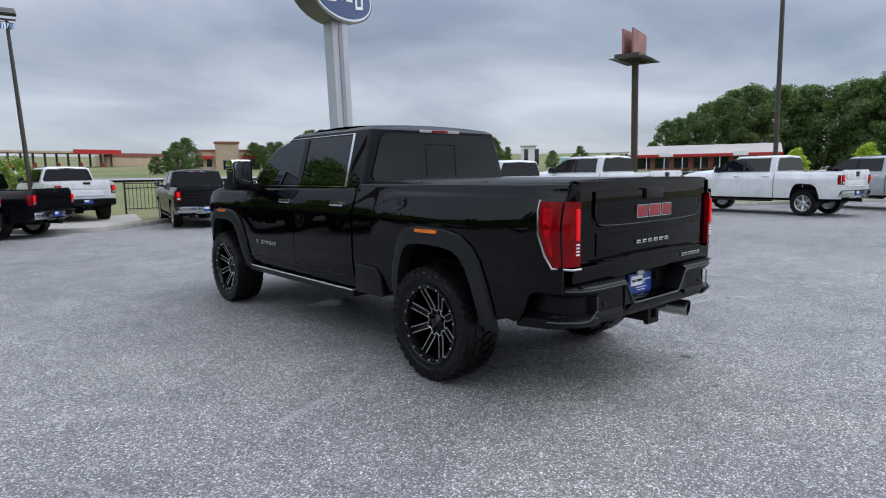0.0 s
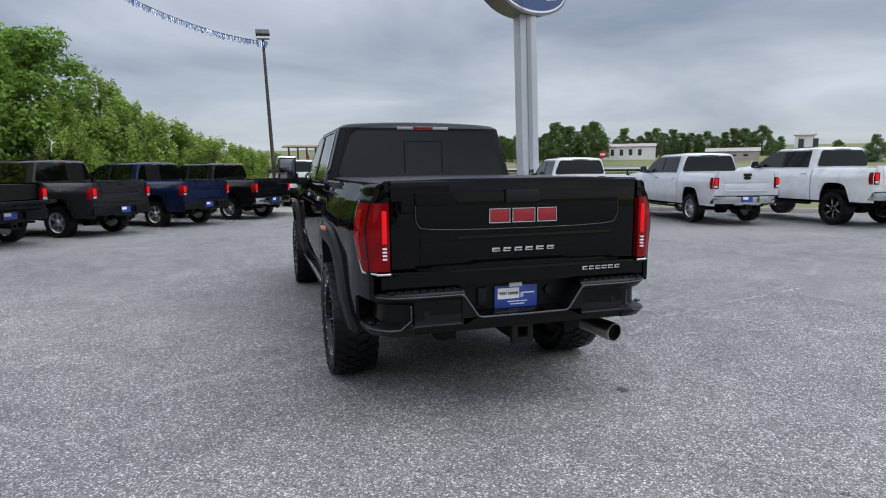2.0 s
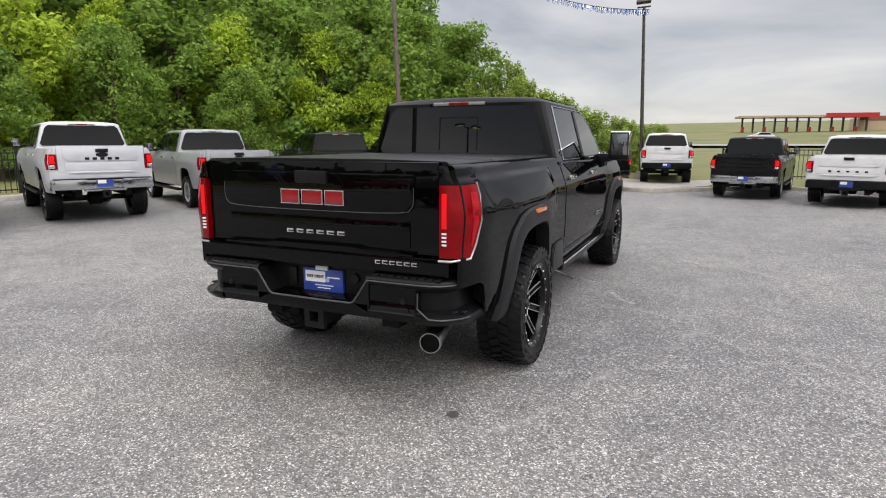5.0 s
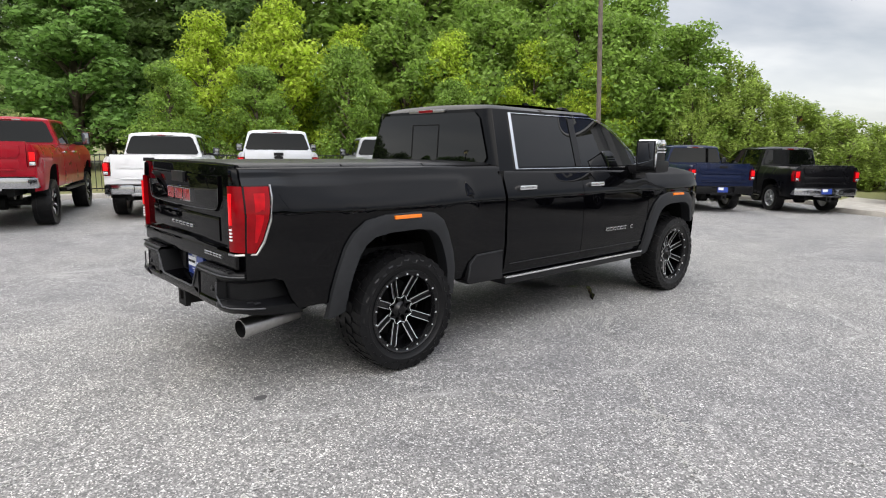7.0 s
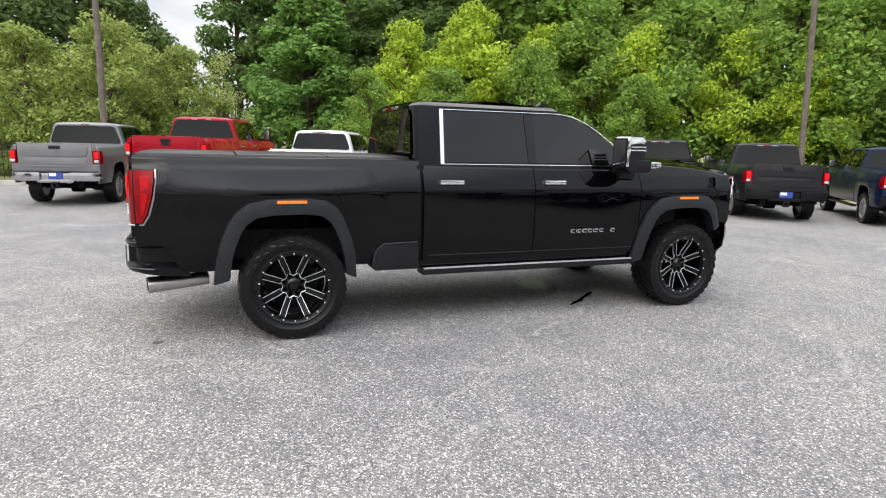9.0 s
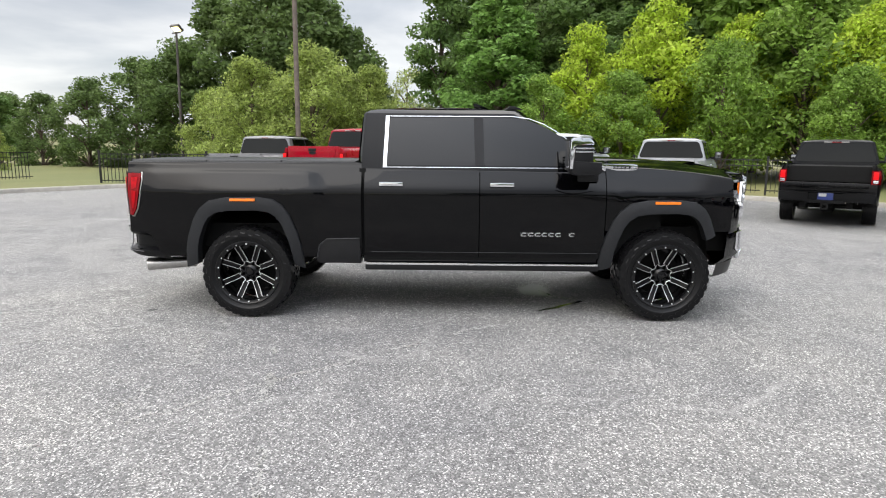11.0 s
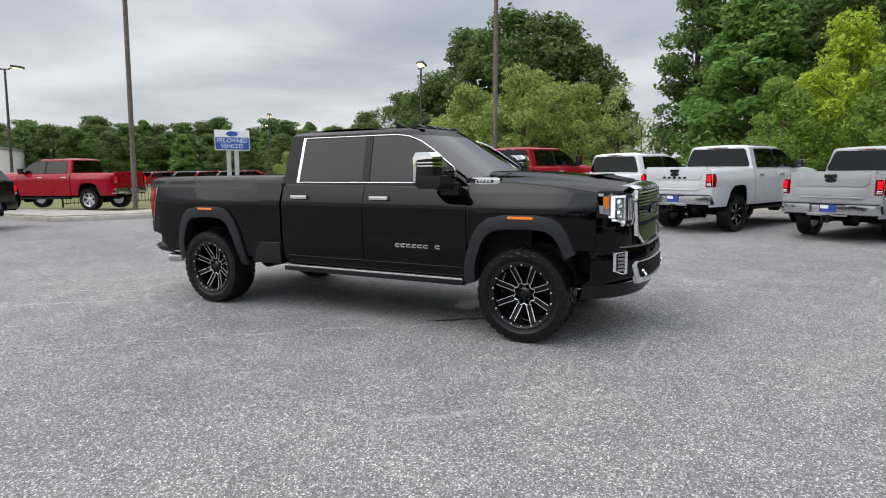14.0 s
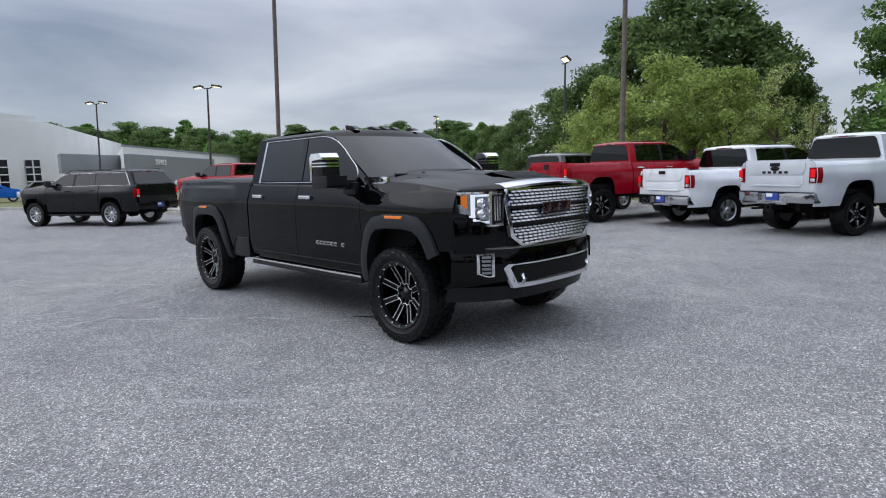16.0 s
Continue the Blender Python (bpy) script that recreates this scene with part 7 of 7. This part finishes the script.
def barn():
    x, y = az(-64.4, 96, -3.9, -3.4)
    g = thing("sales_shed", "long low red shed with a pale rusty metal roof", "building", pose(x, y, 2.6, 0, 0, -66))
    bpart(g, "wall", BRICK, (-9.4, 9.4, -3, 3, -1.0, 1.2))
    bm = bmesh.new()
    prism(bm, [(-3.9, 1.1), (3.9, 1.1), (0, 2.5)], -10.0, 10.0, "x")
    part("roof", bm, ROOFG, g)
    bpart(g, "fascia", SIGNRED, (-10.0, 10.0, -4.0, -3.9, 0.75, 1.15))
    for k in range(7):
        bpart(g, "bay_opening", DARKWIN, (-8.8 + 2.6 * k, -6.9 + 2.6 * k, -3.06, -2.95, -0.8, 0.6))
    for k in range(9):
        bpart(g, "post", WHITE, (-9.8 + 2.43 * k, -9.7 + 2.43 * k, -3.85, -3.75, -1.0, 1.0))
    for x0 in (-5.6, 4.0):
        bpart(g, "sign_board", WHITE, (x0, x0 + 1.9, -4.06, -4.0, 0.8, 1.35))


def small_far():
    for nm, lab, cat, a, r, w, h, mat in (("farm_tower", "white block tower far across the field", "building", -48.8, 150, 3.6, 5.2, WALLW), ("white_house", "long white farm house far across the field", "building", -34.8, 190, 16, 3.2, WALLW),
                                          ("white_house", "white house on the far ridge", "building", -59, 230, 12, 3.0, WALLW), ("storage_shed", "low pale shed across the field", "building", -43.5, 170, 12, 1.8, ROOFG), ("water_tank", "pale blue storage tank", "tank", -52.2, 150, 2.6, 2.2, material("tank_blue", (0.35, 0.5, 0.52), 0.5)),
                                          ("water_tank", "pale blue storage tank", "tank", -53.4, 150, 2.6, 2.2, material("tank_blue", (0.35, 0.5, 0.52), 0.5))):
        x, y = az(a, r, -3, -4)
        z = rise(r, radians(a)) + 0.3
        g = thing(nm, lab, cat, pose(x, y, z, 0, 0, a))
        bm = bmesh.new()
        if "tank" in nm:
            lathe(bm, [(-1, w / 2), (h, w / 2), (h + 0.3, w / 3), (h + 0.35, 0.01)], 20, "z")
            part("shell", bm, mat, g)
        else:
            box(bm, -w / 2, w / 2, -2, 2, -1.5, h)
            part("wall", bm, mat, g)
            bm = bmesh.new()
            prism(bm, [(-2.4, h), (2.4, h), (0, h + 0.9)], -w / 2 - 0.3, w / 2 + 0.3, "x")
            part("roof", bm, ROOFG, g)
            for k in range(max(2, int(w / 3))):
                bpart(g, "window", DARKWIN, (-w / 2 + 0.7 + k * 2.6, -w / 2 + 1.7 + k * 2.6, -2.05, -1.98, 0.6, h - 0.8))


def showroom():
    """Dealership: white block with tall windows, grey entrance band and a long white wing."""
    g = thing("showroom", "white dealership showroom with grey entrance band and dark gridded windows", "building")
    E = (4.5, 8.1)

    def block(nm, mat, spots, z0, z1):
        bm = bmesh.new()
        prism(bm, [az(a, r, *E) for a, r in spots], z0, z1, "z")
        return part(nm, bm, mat, g)
    def wall_r(a):
        """How far the front wall stands towards azimuth a."""
        p, q = Vector(az(186, 60, 0, 0)), Vector(az(168.2, 73, 0, 0))
        d, e = Vector(az(a, 1, 0, 0)), q - p
        return (p.x * e.y - p.y * e.x) / (d.x * e.y - d.y * e.x)
    block("wall", WALLW, [(186, 60), (168.2, 73), (162.7, 122), (185, 130)], -1, 7.4)
    block("parapet", WALLW, [(186, 59.9), (169.1, 72.2), (169.5, 78), (186, 68)], 7.3, 8.0)
    block("long_wing", WALLW, [(163.2, 60), (153.9, 98), (156, 125), (164, 100)], -1, 4.4)
    block("wing_coping", WALLG, [(163.3, 59.8), (153.8, 97.8), (153.9, 98.4), (163.2, 60.5)], 4.4, 4.6)
    block("entrance_band", WALLG, [(167.7, 62.5), (159.6, 76), (160.0, 79), (167.9, 66)], 2.25, 3.95)
    for k in range(4):
        a, r = 167.5 - 2.5 * k, 63 + 4.2 * k
        block("column", WALLG, [(a, r), (a - 0.5, r + 0.3), (a - 0.5, r + 0.9), (a, r + 0.6)], -1, 2.3)
    # grey service band in front of the wing, with its sign
    p0, p1 = Vector(az(163.2, 60, *E)), Vector(az(153.9, 98, *E))
    d = (p1 - p0).normalized()
    off = Vector((-d.y, d.x))
    off = off if off.dot(Vector(E) - p0) > 0 else -off
    a, b = p0 + off * 0.05, p0 + (p1 - p0) * 0.62 + off * 0.05
    bm = bmesh.new()
    prism(bm, [tuple(a), tuple(b), tuple(b + off * 0.5), tuple(a + off * 0.5)], -1, 3.75, "z")
    part("service_band", bm, WALLG, g)
    s = part("service_sign", text_mesh("SERVICE", 0.75, WHITE, 0.04), None, g, "white raised sign letters")
    q = p0 + (p1 - p0) * 0.17 + off * 0.62
    s.matrix_basis = pose(q.x, q.y, 3.1, 90, 0, math.degrees(math.atan2(d.y, d.x)))
    for a0, a1 in ((172.4, 171.2), (170.05, 169.1), (175.5, 174.3), (179.0, 177.8)):
        r0, r1 = wall_r(a0) - 0.12, wall_r(a1) - 0.12
        w = block("window", DARKWIN, [(a0, r0), (a1, r1), (a1, r1 + 0.2), (a0, r0 + 0.2)], 0.2, 3.7)
        for k in range(1, 5):
            bm = bmesh.new()
            prism(bm, [az(a, r, *E) for a, r in [(a0, r0 - 0.06), (a1, r1 - 0.06), (a1, r1 + 0.05), (a0, r0 + 0.05)]], 0.2 + 0.70 * k - 0.05, 0.2 + 0.70 * k + 0.05, "z")
            part("glazing_bar", bm, WALLW, w)
        am, rm = (a0 + a1) / 2, (r0 + r1) / 2
        bm = bmesh.new()
        prism(bm, [az(a, r, *E) for a, r in [(am - 0.05, rm - 0.06), (am + 0.05, rm - 0.06), (am + 0.05, rm + 0.05), (am - 0.05, rm + 0.05)]], 0.2, 3.7, "z")
        part("glazing_bar", bm, WALLW, w)


fuel_station()
restaurant()
barn()
small_far()
showroom()


# ---- rows of cars far down the lots ----
def small_car(label, x, y, yaw, pt, z=0.0):
    g = thing("car", label, "car", pose(x, y, z, 0, 0, yaw), "cars on the far lot")
    bm = bmesh.new()
    prism(bm, [(-2.2, 0.35), (-2.25, 0.85), (-1.9, 0.98), (-1.45, 1.42), (0.3, 1.45), (1.0, 1.0), (2.0, 0.85), (2.2, 0.6), (2.15, 0.3)], -0.88, 0.88, "x", 0.06)
    part("body", bm, pt, g)
    bm = bmesh.new()
    prism(bm, [(-1.7, 1.0), (-1.36, 1.37), (0.22, 1.39), (0.80, 1.0)], -0.89, 0.89, "x")
    part("window", bm, GLASS, g)
    for sx in (-0.72, 0.72):
        for sy in (-1.35, 1.35):
            add_wheel(g, "five", 0.33, 0.2, sx, sy)


fc = [paint("car_red", (0.35, 0.01, 0.012)), WHITEP, SILVERP, GREYP, paint("car_red", (0.35, 0.01, 0.012)), BLACKP]
names = ["red", "white", "silver", "dark grey", "red", "black"]
for k in range(16):
    a = 133.5 + 9.0 * k / 15
    x, y = az(a, 62 + (k % 3) * 5, 6.7, 4.0)
    small_car(names[k % 6] + " car parked on the far lot", x, y, 40 + (k * 53) % 20, fc[k % 6], 0.1)
x, y = az(172.5, 55, 4.5, 8.1)
small_car("bright blue car before the showroom", x, y, 80, paint("car_blue", (0.01, 0.12, 0.5)), 0.15)
x, y = az(168, 52, 4.5, 8.1)
small_car("dark car before the showroom", x, y, 70, GREYP, 0.15)
x, y = az(-3.6, 128, 2, -4)
small_car("white car on the road", x, y, 100, WHITEP, 2.0)


def stop_sign():
    x, y = az(-31.7, 75, -0.9, -4.8)
    g = thing("stop_sign", "red octagonal stop sign on a thin steel post", "road sign", pose(x, y, 0.3, 0, 0, -32))
    bm = bmesh.new()
    tube(bm, [(0, 0, -0.6), (0, 0, 3.0)], 0.035, 6)
    part("post", bm, GREYPOLE, g)
    bm = bmesh.new()
    prism(bm, [(0.46 * math.cos(math.pi / 8 + math.pi / 4 * k), 2.75 + 0.46 * math.sin(math.pi / 8 + math.pi / 4 * k)) for k in range(8)], -0.06, -0.04, "y")
    part("plate", bm, SIGNRED, g, "red octagonal plate")
    bm = bmesh.new()
    box(bm, -0.28, 0.28, -0.066, -0.06, 2.65, 2.85)
    part("word_bar", bm, WHITE, g)


def roadside_sign():
    x, y = az(14.6, 120, -1, -4)
    g = thing("roadside_sign", "small red and white sign on a tall post", "road sign", pose(x, y, 1.0, 0, 0, 14))
    bpart(g, "post", DARKPOLE, (-0.12, 0.12, -0.12, 0.12, -1, 6.4))
    bpart(g, "board", SIGNRED, (-0.95, 0.95, -0.2, 0.2, 6.0, 8.6))
    bpart(g, "emblem", WHITE, (-0.5, 0.5, -0.24, -0.2, 7.3, 8.2))


stop_sign()
roadside_sign()
